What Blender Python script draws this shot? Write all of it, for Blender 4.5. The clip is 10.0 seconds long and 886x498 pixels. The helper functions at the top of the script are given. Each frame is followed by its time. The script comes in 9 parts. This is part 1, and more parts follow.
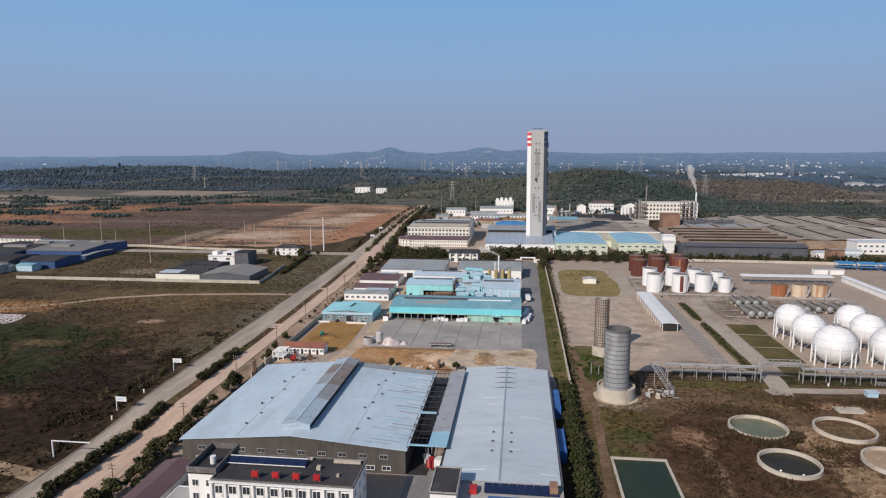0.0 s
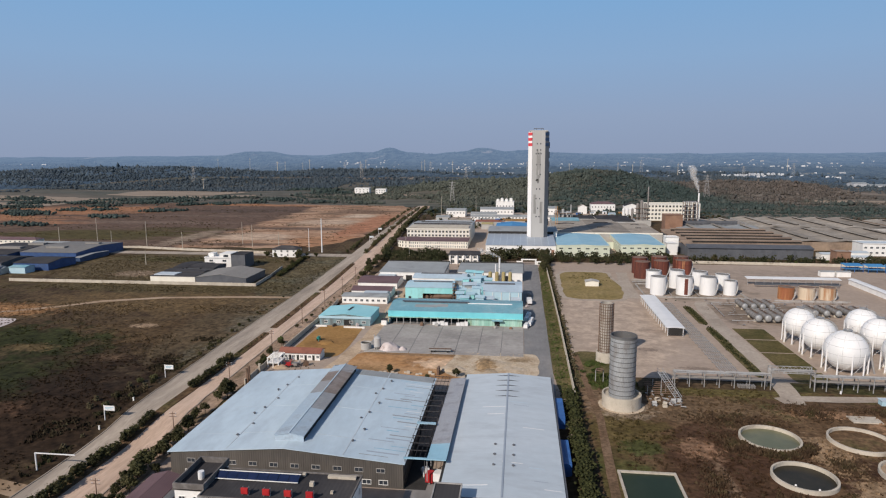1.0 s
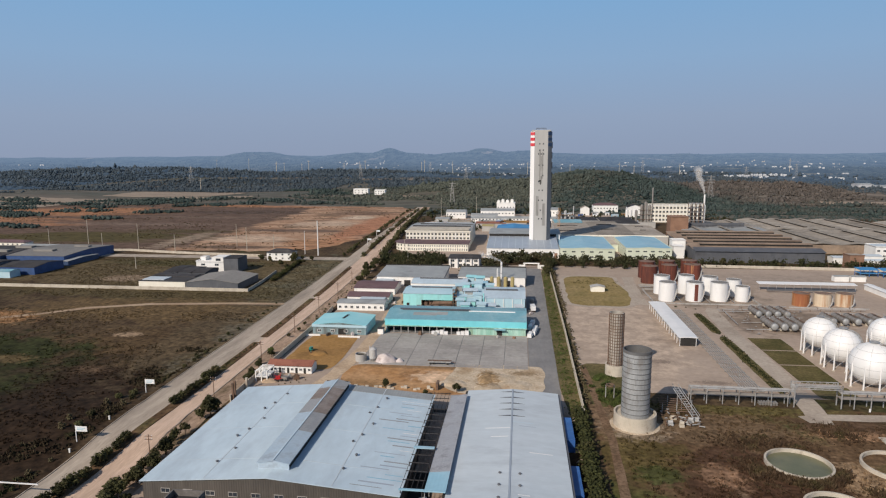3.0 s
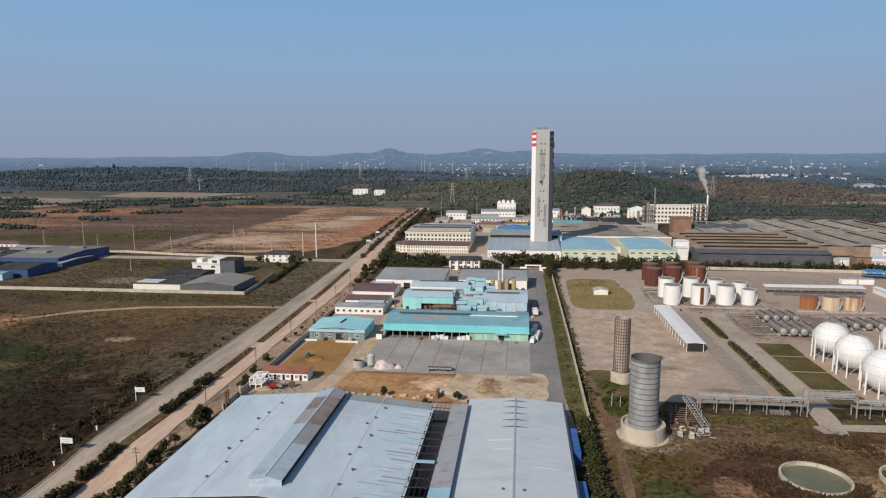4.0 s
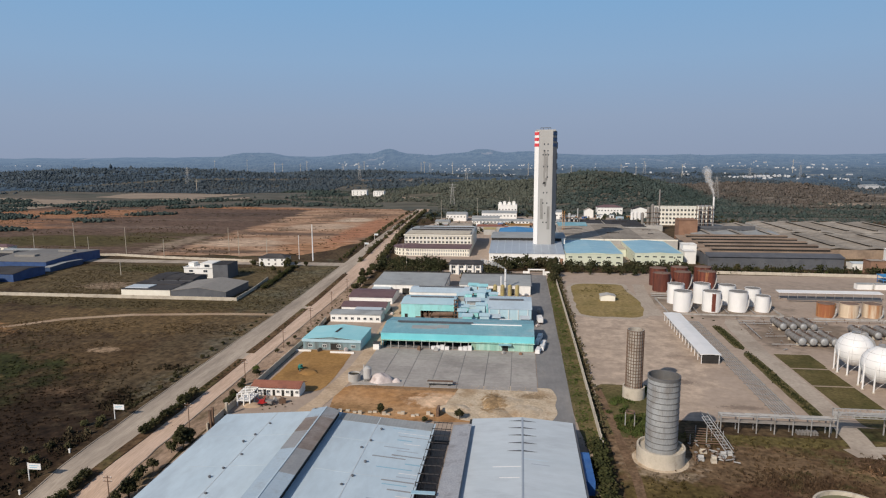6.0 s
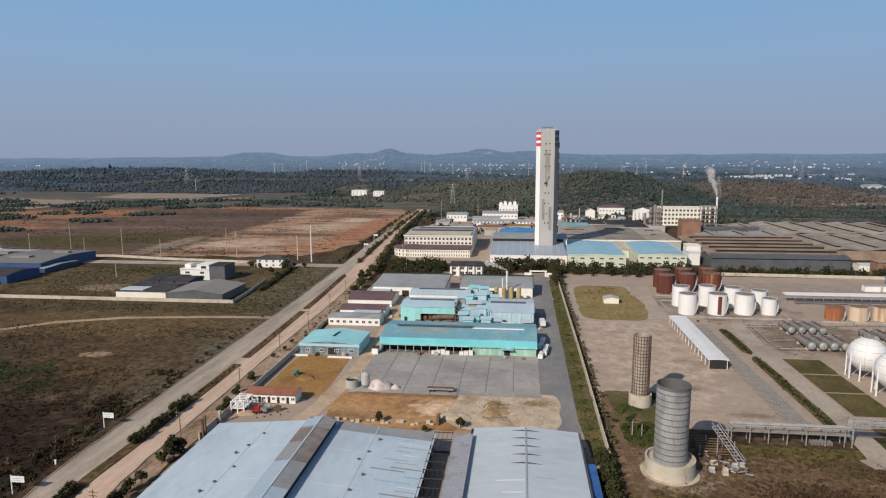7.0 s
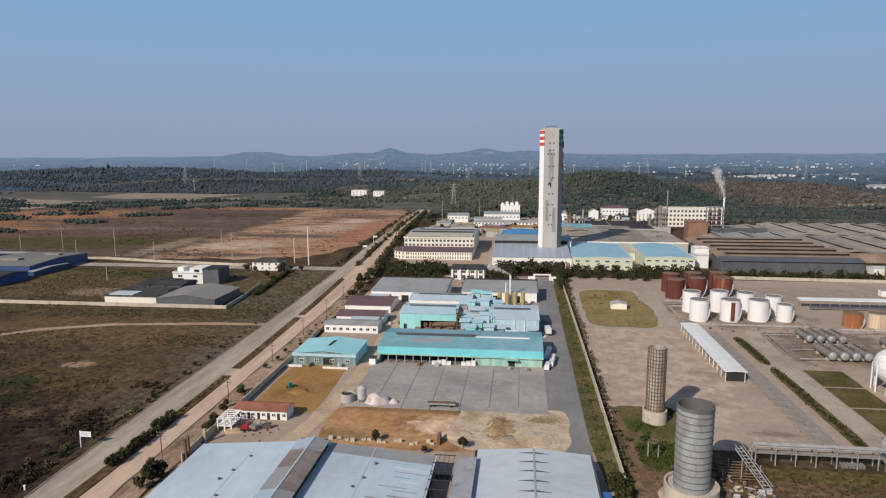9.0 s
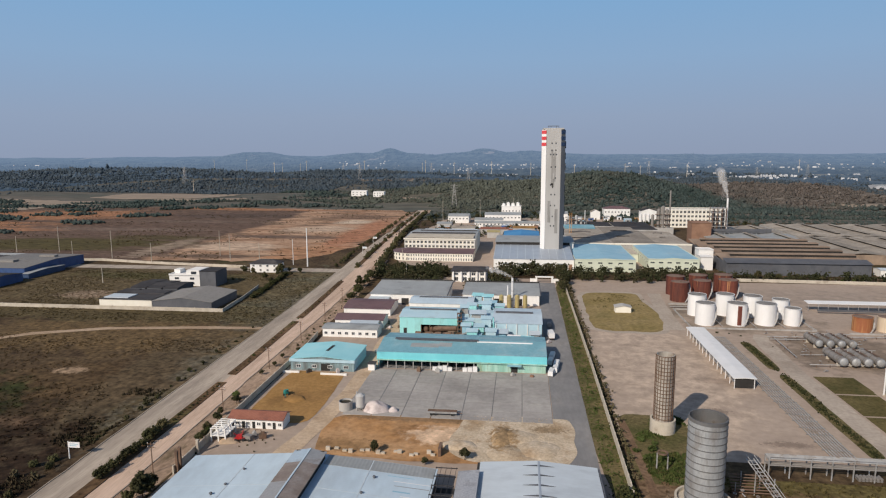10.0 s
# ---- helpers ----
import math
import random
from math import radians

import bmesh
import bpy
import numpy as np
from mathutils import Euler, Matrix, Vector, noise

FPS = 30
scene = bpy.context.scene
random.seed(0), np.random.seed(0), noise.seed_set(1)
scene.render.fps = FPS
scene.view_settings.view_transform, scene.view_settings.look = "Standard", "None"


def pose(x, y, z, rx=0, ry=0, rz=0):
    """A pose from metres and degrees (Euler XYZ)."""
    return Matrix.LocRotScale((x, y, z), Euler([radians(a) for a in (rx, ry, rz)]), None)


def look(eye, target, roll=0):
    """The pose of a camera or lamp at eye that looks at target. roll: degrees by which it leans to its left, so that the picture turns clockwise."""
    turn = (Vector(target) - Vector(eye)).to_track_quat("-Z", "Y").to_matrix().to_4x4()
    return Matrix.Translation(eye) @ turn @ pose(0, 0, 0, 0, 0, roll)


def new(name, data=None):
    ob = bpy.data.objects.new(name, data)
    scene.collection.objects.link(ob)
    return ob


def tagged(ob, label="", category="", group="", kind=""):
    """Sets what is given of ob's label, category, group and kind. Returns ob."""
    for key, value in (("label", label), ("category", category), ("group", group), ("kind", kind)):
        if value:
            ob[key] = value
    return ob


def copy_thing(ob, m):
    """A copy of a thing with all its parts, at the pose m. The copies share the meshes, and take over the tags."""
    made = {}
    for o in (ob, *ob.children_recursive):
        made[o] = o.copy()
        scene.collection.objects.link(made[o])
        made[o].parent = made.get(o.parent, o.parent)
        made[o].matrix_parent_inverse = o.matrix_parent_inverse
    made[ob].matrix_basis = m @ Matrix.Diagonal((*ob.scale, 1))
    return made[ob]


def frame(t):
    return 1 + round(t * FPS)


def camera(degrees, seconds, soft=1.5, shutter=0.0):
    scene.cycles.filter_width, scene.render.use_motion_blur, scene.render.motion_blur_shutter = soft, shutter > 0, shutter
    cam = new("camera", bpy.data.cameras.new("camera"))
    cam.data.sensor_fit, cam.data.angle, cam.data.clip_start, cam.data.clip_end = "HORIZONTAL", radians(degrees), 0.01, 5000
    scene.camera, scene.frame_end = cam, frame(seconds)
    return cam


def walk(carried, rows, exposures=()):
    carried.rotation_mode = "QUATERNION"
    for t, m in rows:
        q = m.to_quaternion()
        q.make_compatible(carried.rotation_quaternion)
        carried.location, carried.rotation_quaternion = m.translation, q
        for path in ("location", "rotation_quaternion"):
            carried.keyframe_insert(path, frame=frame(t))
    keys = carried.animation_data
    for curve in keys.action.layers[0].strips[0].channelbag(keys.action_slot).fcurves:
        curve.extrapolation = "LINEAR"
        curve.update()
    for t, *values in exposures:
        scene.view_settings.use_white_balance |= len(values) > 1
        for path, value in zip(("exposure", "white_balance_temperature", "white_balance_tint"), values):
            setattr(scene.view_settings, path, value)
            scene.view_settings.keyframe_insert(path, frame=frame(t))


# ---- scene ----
cam = camera(70.0, 10.0, soft=1.18)
PATH = [
    (0, (-0.623, -6.801, 81.845), (-0.864, -4.84, 81.539), -0.28),
    (0.5, (-1.014, -3.198, 81.801), (-1.255, -1.236, 81.496), -0.28),
    (1, (-1.368, 0.313, 81.792), (-1.609, 2.274, 81.487), -0.28),
    (1.5, (-1.798, 4.144, 81.728), (-2.039, 6.106, 81.423), -0.28),
    (2, (-2.17, 7.776, 81.632), (-2.41, 9.738, 81.327), -0.28),
    (2.5, (-2.586, 11.558, 81.579), (-2.827, 13.52, 81.275), -0.28),
    (4, (-3.99, 22.493, 81.574), (-4.231, 24.455, 81.271), -0.28),
    (4.5, (-4.565, 26.247, 81.591), (-4.806, 28.209, 81.29), -0.28),
    (5, (-5.01, 29.728, 81.626), (-5.251, 31.69, 81.324), -0.28),
    (5.5, (-5.566, 33.287, 81.567), (-5.806, 35.25, 81.266), -0.28),
    (7, (-6.951, 43.242, 81.437), (-7.192, 45.205, 81.135), -0.28),
    (7.5, (-7.331, 46.626, 81.401), (-7.573, 48.589, 81.1), -0.28),
    (8, (-7.736, 49.739, 81.392), (-7.979, 51.701, 81.09), -0.28),
    (8.5, (-8.195, 53.064, 81.349), (-8.438, 55.026, 81.048), -0.28),
    (9, (-8.713, 56.314, 81.482), (-8.956, 58.276, 81.179), -0.28),
    (9.5, (-9.171, 59.392, 81.594), (-9.415, 61.354, 81.291), -0.28),
    (10, (-9.692, 62.469, 81.678), (-9.936, 64.431, 81.375), -0.28),
]
walk(cam, [(t, look(eye, target, roll)) for t, eye, target, roll in PATH], [(0, 0.0, 6230, 14), (1, 0.0, 6360, 13), (2.5, 0.0, 6470, 12), (4, 0.0, 6540, 11.5), (10, 0.0, 6560, 12)])

# ---- light ----
SUN_DIR = Vector((-0.44, -0.70, 0.56)).normalized()
world = bpy.data.worlds.new("sky")
scene.world = world
world.use_nodes = True
wn = world.node_tree
sky = wn.nodes.new("ShaderNodeTexSky")
sky.sky_type = "NISHITA"
sky.sun_disc = False
sky.sun_elevation = math.asin(SUN_DIR.z)
sky.sun_rotation = math.atan2(SUN_DIR.x, SUN_DIR.y)
sky.altitude = 0
sky.air_density = 1.0
sky.dust_density = 1.0
sky.ozone_density = 1.5
wn.nodes["Background"].inputs["Strength"].default_value = 0.085
wn.links.new(sky.outputs["Color"], wn.nodes["Background"].inputs["Color"])
sun_data = bpy.data.lights.new("sun", "SUN")
sun_data.energy = 4.1
sun_data.angle = radians(0.6)
sun_data.color = (1.0, 0.90, 0.77)
sun = new("sun", sun_data)
sun.matrix_world = look((0, 0, 300), Vector((0, 0, 300)) - SUN_DIR)
scene.view_settings.exposure = 0.0


# ---- helpers of this scene ----
def S(t):
    t = min(1.0, max(0.0, t))
    return t * t * (3 - 2 * t)


def lerp_at(xs, ys, x):
    return float(np.interp(x, xs, ys))


HILLS = [
    (95, 1200, 95, 130, 30), (200, 1230, 95, 130, 24), (-90, 1300, 150, 150, 21),
    (450, 1330, 145, 200, 18), (700, 1330, 120, 120, 5), (330, 1500, 160, 160, 14),
    (-1250, 1600, 320, 170, 33), (-850, 1680, 300, 160, 25), (-520, 1900, 240, 160, 18),
    (-250, 1800, 250, 200, 10), (120, 2300, 400, 200, 14), (900, 2500, 500, 250, 16),
]


def T(x, y):
    """Height of the ground."""
    z = -2.2 * S((185 - y) / 30) * S((14 - x) / 4)
    z += -1.6 * S((300 - y) / 80) * S((-128 - x) / 8) * S((y - 185) / 30)
    if y > 820:
        k = S((y - 820) / 250)
        z += k * 5.0 * noise.noise((x * 0.004, y * 0.004, 0.3))
        for cx, cy, sx, sy, h in HILLS:
            d = ((x - cx) / sx) ** 2 + ((y - cy) / sy) ** 2
            if d < 9:
                z += h * math.exp(-d * 0.9) * k
    return z


class MB:
    """A small mesh builder."""

    def __init__(self):
        self.v, self.f = [], []

    def add(self, verts, faces):
        o = len(self.v)
        self.v += [tuple(p) for p in verts]
        self.f += [tuple(i + o for i in q) for q in faces]
        return self

    def box(self, x0, x1, y0, y1, z0, z1):
        return self.add([(x0, y0, z0), (x1, y0, z0), (x1, y1, z0), (x0, y1, z0), (x0, y0, z1), (x1, y0, z1), (x1, y1, z1), (x0, y1, z1)],
                        [(0, 3, 2, 1), (4, 5, 6, 7), (0, 1, 5, 4), (1, 2, 6, 5), (2, 3, 7, 6), (3, 0, 4, 7)])

    def cyl(self, cx, cy, z0, z1, r0, r1=None, n=24, top=True, bottom=True):
        r1 = r0 if r1 is None else r1
        vs = []
        for z, r in ((z0, r0), (z1, r1)):
            vs += [(cx + r * math.cos(2 * math.pi * i / n), cy + r * math.sin(2 * math.pi * i / n), z) for i in range(n)]
        fs = [(i, (i + 1) % n, n + (i + 1) % n, n + i) for i in range(n)]
        if top:
            fs.append(tuple(range(n, 2 * n)))
        if bottom:
            fs.append(tuple(range(n - 1, -1, -1)))
        return self.add(vs, fs)

    def ring(self, cx, cy, z0, z1, ro, ri, n=40):
        """A hollow ring with thickness."""
        vs = []
        for r, z in ((ro, z0), (ro, z1), (ri, z1), (ri, z0)):
            vs += [(cx + r * math.cos(2 * math.pi * i / n), cy + r * math.sin(2 * math.pi * i / n), z) for i in range(n)]
        fs = []
        for k in range(4):
            a, b = k * n, ((k + 1) % 4) * n
            fs += [(a + i, a + (i + 1) % n, b + (i + 1) % n, b + i) for i in range(n)]
        return self.add(vs, fs)

    def tube(self, p, q, r, n=8, r1=None):
        p, q = Vector(p), Vector(q)
        r1 = r if r1 is None else r1
        d = (q - p).normalized()
        a = d.orthogonal().normalized()
        b = d.cross(a)
        vs = []
        for c, rr in ((p, r), (q, r1)):
            vs += [c + (a * math.cos(2 * math.pi * i / n) + b * math.sin(2 * math.pi * i / n)) * rr for i in range(n)]
        fs = [(i, (i + 1) % n, n + (i + 1) % n, n + i) for i in range(n)] + [tuple(range(n, 2 * n)), tuple(range(n - 1, -1, -1))]
        return self.add(vs, fs)

    def ball(self, cx, cy, cz, r, nu=24, nv=14, squash=1.0):
        vs = [(cx, cy, cz - r * squash)]
        for j in range(1, nv):
            a = -math.pi / 2 + math.pi * j / nv
            vs += [(cx + r * math.cos(a) * math.cos(2 * math.pi * i / nu), cy + r * math.cos(a) * math.sin(2 * math.pi * i / nu), cz + r * squash * math.sin(a)) for i in range(nu)]
        vs.append((cx, cy, cz + r * squash))
        fs = [(0, 1 + (i + 1) % nu, 1 + i) for i in range(nu)]
        for j in range(nv - 2):
            a, b = 1 + j * nu, 1 + (j + 1) * nu
            fs += [(a + i, a + (i + 1) % nu, b + (i + 1) % nu, b + i) for i in range(nu)]
        a, t = 1 + (nv - 2) * nu, len(vs) - 1
        fs += [(a + i, a + (i + 1) % nu, t) for i in range(nu)]
        return self.add(vs, fs)

    def slope(self, quad, t=0.15):
        """A sloping slab: four corners of its upper face, anticlockwise, and its thickness."""
        low = [(x, y, z - t) for x, y, z in quad]
        return self.add(list(quad) + low, [(0, 1, 2, 3), (7, 6, 5, 4), (0, 4, 5, 1), (1, 5, 6, 2), (2, 6, 7, 3), (3, 7, 4, 0)])

    def mesh(self, name, smooth=False):
        me = bpy.data.meshes.new(name)
        me.from_pydata(self.v, [], self.f)
        if smooth:
            me.polygons.foreach_set("use_smooth", [True] * len(me.polygons))
        me.update()
        return me


def part(name, mb, material, parent=None, label="", smooth=False):
    me = mb if isinstance(mb, bpy.types.Mesh) else mb.mesh(name, smooth)
    if not me.materials:
        me.materials.append(material)
    ob = new(name, me)
    ob.parent = parent
    if label:
        tagged(ob, label)
    return ob


def thing(name, x, y, z, label, category, group="", turn=0):
    e = new(name)
    e.matrix_basis = pose(x, y, z, 0, 0, turn)
    return tagged(e, label, category, group)


def solid(name, mb, material, label, category, group="", kind="", smooth=False):
    return tagged(part(name, mb, material, None, "", smooth), label, category, group, kind)


# ---- materials ----
def material(name, c1, c2, scale=1.0, rough=0.8, metal=0.0, c3=None, scale3=0.05, amount3=0.5, bump=0.2, bump_scale=None,
             stretch=(1, 1, 1), rnd=0.0, island=False, wave=None, spec=0.5, fine=0.0, edge3=0.12, zones=(), through_light=0.0):
    m = bpy.data.materials.new(name)
    m.use_nodes = True
    nt = m.node_tree
    n, L = nt.nodes, nt.links
    b = n["Principled BSDF"]
    b.inputs["Roughness"].default_value = rough
    b.inputs["Metallic"].default_value = metal
    b.inputs["Specular IOR Level"].default_value = spec
    geo = n.new("ShaderNodeNewGeometry")
    mp = n.new("ShaderNodeMapping")
    mp.inputs["Scale"].default_value = stretch
    L.new(geo.outputs["Position"], mp.inputs["Vector"])

    def tex(s, detail=6.0, rg=0.6):
        t = n.new("ShaderNodeTexNoise")
        t.inputs["Scale"].default_value = s
        t.inputs["Detail"].default_value = detail
        t.inputs["Roughness"].default_value = rg
        L.new(mp.outputs["Vector"], t.inputs["Vector"])
        return t.outputs["Fac"]

    def mix(kind, fac, a, c):
        x = n.new("ShaderNodeMix")
        x.data_type, x.blend_type = "RGBA", kind
        for sock, val in ((x.inputs[0], fac), (x.inputs[6], a), (x.inputs[7], c)):
            if hasattr(val, "is_linked"):
                L.new(val, sock)
            else:
                sock.default_value = val if not isinstance(val, tuple) else (*val, 1)
        return x.outputs[2]

    def ramp(fac, lo, hi):
        r = n.new("ShaderNodeMapRange")
        r.interpolation_type = "SMOOTHSTEP"
        r.inputs["From Min"].default_value, r.inputs["From Max"].default_value = lo, hi
        L.new(fac, r.inputs["Value"])
        return r.outputs["Result"]

    base = tex(scale)
    col = mix("MIX", ramp(base, 0.34, 0.66), tuple(c1), tuple(c2))
    mottle = tex(scale * 3.1, 8.0, 0.7) if zones else None
    if c3:
        col = mix("MIX", ramp(tex(scale3, 8.0, 0.65), 1 - amount3 - edge3, 1 - amount3 + edge3), col, tuple(c3))
    for zone in zones:
        # a patch of other cover with a wandering edge: an ellipse, or all that lies past a line
        cx, cy, sx, sy, tint, strength = zone[:6]
        off = n.new("ShaderNodeVectorMath")
        off.operation = "SUBTRACT"
        L.new(geo.outputs["Position"], off.inputs[0])
        off.inputs[1].default_value = (cx, cy, 0)
        k = n.new("ShaderNodeVectorMath")
        ad = n.new("ShaderNodeMath")
        ad.operation = "MULTIPLY_ADD"
        if len(zone) == 7:
            k.operation = "DOT_PRODUCT"
            L.new(off.outputs["Vector"], k.inputs[0])
            k.inputs[1].default_value = (sx / zone[6], sy / zone[6], 0)
            L.new(tex(0.9 / zone[6], 8.0, 0.7), ad.inputs[0])
            L.new(k.outputs["Value"], ad.inputs[2])
        else:
            k.operation = "MULTIPLY"
            L.new(off.outputs["Vector"], k.inputs[0])
            k.inputs[1].default_value = (1 / sx, 1 / sy, 0)
            ln = n.new("ShaderNodeVectorMath")
            ln.operation = "LENGTH"
            L.new(k.outputs["Vector"], ln.inputs[0])
            L.new(tex(2.2 / min(sx, sy), 6.0, 0.65), ad.inputs[0])
            L.new(ln.outputs["Value"], ad.inputs[2])
        ad.inputs[1].default_value = -2.6
        r = n.new("ShaderNodeMapRange")
        r.interpolation_type = "SMOOTHSTEP"
        r.inputs["From Min"].default_value, r.inputs["From Max"].default_value = (-1.0, -1.6) if len(zone) == 7 else (-0.05, -0.65)
        r.inputs["To Max"].default_value = strength
        L.new(ad.outputs[0], r.inputs["Value"])
        dark, pale = tuple(c * 0.66 for c in tint), tuple(c * 1.38 for c in tint)
        col = mix("MIX", r.outputs["Result"], col, mix("MIX", ramp(mottle, 0.30, 0.70), dark, pale))
    if fine:
        f = n.new("ShaderNodeMapRange")
        f.inputs["From Min"].default_value, f.inputs["From Max"].default_value = 0.25, 0.75
        f.inputs["To Min"].default_value, f.inputs["To Max"].default_value = 1 - fine, 1 + fine
        L.new(tex(scale * 9, 3.0), f.inputs["Value"])
        v = n.new("ShaderNodeVectorMath")
        v.operation = "SCALE"
        L.new(col, v.inputs[0])
        L.new(f.outputs["Result"], v.inputs["Scale"])
        col = v.outputs["Vector"]
    if rnd:
        src = geo.outputs["Random Per Island"] if island else n.new("ShaderNodeObjectInfo").outputs["Random"]
        f = n.new("ShaderNodeMapRange")
        f.inputs["To Min"].default_value, f.inputs["To Max"].default_value = 1 - rnd, 1 + rnd
        L.new(src, f.inputs["Value"])
        v = n.new("ShaderNodeVectorMath")
        v.operation = "SCALE"
        L.new(col, v.inputs[0])
        L.new(f.outputs["Result"], v.inputs["Scale"])
        col = v.outputs["Vector"]
    L.new(col, b.inputs["Base Color"])
    h = tex(bump_scale or scale * 4, 4.0)
    if wave:
        w = n.new("ShaderNodeTexWave")
        w.wave_type, w.bands_direction = "BANDS", wave[0]
        w.inputs["Scale"].default_value = 0.314 / wave[1]
        w.inputs["Distortion"].default_value = 0
        L.new(geo.outputs["Position"], w.inputs["Vector"])
        ad = n.new("ShaderNodeMath")
        ad.operation = "MULTIPLY_ADD"
        L.new(w.outputs["Fac"], ad.inputs[0])
        ad.inputs[1].default_value = 1.0
        L.new(h, ad.inputs[2])
        h = ad.outputs[0]
    bp = n.new("ShaderNodeBump")
    bp.inputs["Strength"].default_value = bump
    bp.inputs["Distance"].default_value = 0.1
    L.new(h, bp.inputs["Height"])
    L.new(bp.outputs["Normal"], b.inputs["Normal"])
    if through_light:
        tl = n.new("ShaderNodeBsdfTranslucent")
        L.new(col, tl.inputs["Color"])
        mx = n.new("ShaderNodeMixShader")
        mx.inputs[0].default_value = through_light
        L.new(b.outputs[0], mx.inputs[1])
        L.new(tl.outputs[0], mx.inputs[2])
        L.new(mx.outputs[0], n["Material Output"].inputs["Surface"])
    return m


M = {}
FIELD = [(-190, 205, 48, 52, (0.034, 0.025, 0.014), 0.8), (-148, 415, 17, 75, (0.112, 0.106, 0.070), 0.9), (-135, 330, 9, 105, (0.112, 0.098, 0.070), 0.9), (-190, 322, 78, 26, (0.128, 0.086, 0.042), 0.8), (-165, 268, 40, 18, (0.088, 0.057, 0.029), 0.7), (-220, 362, 110, 22, (0.088, 0.069, 0.034), 0.8), (-240, 430, 130, 60, (0.112, 0.086, 0.046), 0.8), (-262, 398, 16, 10, (0.25, 0.185, 0.13), 0.8), (-250, 455, 60, 12, (0.060, 0.056, 0.022), 0.7), (-228, 248, 46, 24, (0.027, 0.032, 0.011), 0.92),
         # zone at (-150, 166): brown earth, darkened further for shade among the bushes
         (-188, 198, 27, 30, (0.027, 0.031, 0.011), 0.9), (-212, 241, 13, 5, (0.117, 0.082, 0.041), 0.8), (-150, 166, 30, 40, (0.026, 0.016, 0.010), 0.92),
         (-158, 208, 26, 28, (0.029, 0.018, 0.011), 0.92), (-170, 177, 10, 5, (0.082, 0.048, 0.030), 0.8), (-275, 296, 30, 13, (0.281, 0.156, 0.074), 0.95),
         (-181, 276, 7, 3.5, (0.26, 0.185, 0.12), 0.9), (-168, 233, 8, 4, (0.085, 0.055, 0.034), 0.8), (-150, 282, 12, 60, (0.088, 0.066, 0.040), 0.6)]
PLOT = [(58, 164, 22, 34, (0.064, 0.034, 0.021), 0.85), (56, 200, 22, 12, (0.145, 0.098, 0.058), 0.8), (24, 206, 5, 16, (0.190, 0.130, 0.082), 0.75), (98, 206, 18, 7, (0.094, 0.058, 0.036), 0.85), (90, 160, 14, 12, (0.056, 0.031, 0.020), 0.9),
        (30, 182, 13, 13, (0.088, 0.077, 0.022), 0.5), (22, 156, 8, 16, (0.066, 0.068, 0.020), 0.5), (51, 153, 1.5, 13, (0.20, 0.135, 0.088), 0.8), (65, 217, 36, 5, (0.105, 0.088, 0.033), 0.85), (33, 171, 6, 5, (0.060, 0.070, 0.024), 0.8),
        (49, 172, 5.5, 6.5, (0.237, 0.143, 0.088), 0.9), (83, 172, 6, 12, (0.281, 0.193, 0.116), 0.9), (86, 149, 6, 12, (0.281, 0.193, 0.116), 0.9), (94, 200, 13, 3, (0.286, 0.171, 0.099), 0.85),
        (110, 192, 7, 6, (0.275, 0.165, 0.094), 0.85), (32, 200, 9.5, 9.5, (0.264, 0.209, 0.154), 0.75)]
# the leaf colour carries the blue of the haze over the ridges
M["hazed_ridge_leaf"] = material("hazed_ridge_leaf", (0.098, 0.132, 0.162), (0.132, 0.165, 0.190), 0.01, 0.95, c3=(0.175, 0.178, 0.176), scale3=0.003, amount3=0.36, bump=0.2, rnd=0.12, island=True, spec=0.1, through_light=0.5)
M["navy_wall"] = material("navy_wall", (0.020, 0.050, 0.120), (0.032, 0.068, 0.150), 0.3, 0.6, c3=(0.04, 0.06, 0.10), scale3=0.2, amount3=0.36, bump=0.2, wave=("X", 0.9))
M["workshop_blue"] = material("workshop_blue", (0.022, 0.060, 0.175), (0.034, 0.082, 0.215), 0.3, 0.6, c3=(0.04, 0.07, 0.13), scale3=0.2, amount3=0.36, bump=0.2, wave=("X", 0.9))
# ground colour paled and blued, with the haze put into it
M["hazed_ridge_ground"] = material("hazed_ridge_ground", (0.150, 0.175, 0.190), (0.205, 0.212, 0.212), 0.005, 0.95, c3=(0.27, 0.25, 0.23), scale3=0.003, amount3=0.34, bump=0.1, fine=0.25, spec=0.1, stretch=(0.3, 1, 1), edge3=0.06)
M["green_field"] = material("green_field", (0.034, 0.044, 0.014), (0.060, 0.066, 0.024), 0.08, 0.95, c3=(0.075, 0.052, 0.026), scale3=0.05, amount3=0.40, bump=0.9, bump_scale=0.9, fine=0.5, spec=0.1)
M["pale_field"] = material("pale_field", (0.255, 0.205, 0.160), (0.325, 0.265, 0.205), 0.02, 0.95, c3=(0.16, 0.125, 0.095), scale3=0.02, amount3=0.38, bump=0.3, fine=0.25, spec=0.1, stretch=(0.25, 1, 1))
M["dry_grass"] = material("dry_grass", (0.052, 0.034, 0.020), (0.098, 0.068, 0.038), 0.05, 0.95, c3=(0.044, 0.044, 0.017), scale3=0.014, amount3=0.40, bump=0.9, bump_scale=0.7, fine=0.7, spec=0.1, edge3=0.08, zones=FIELD)
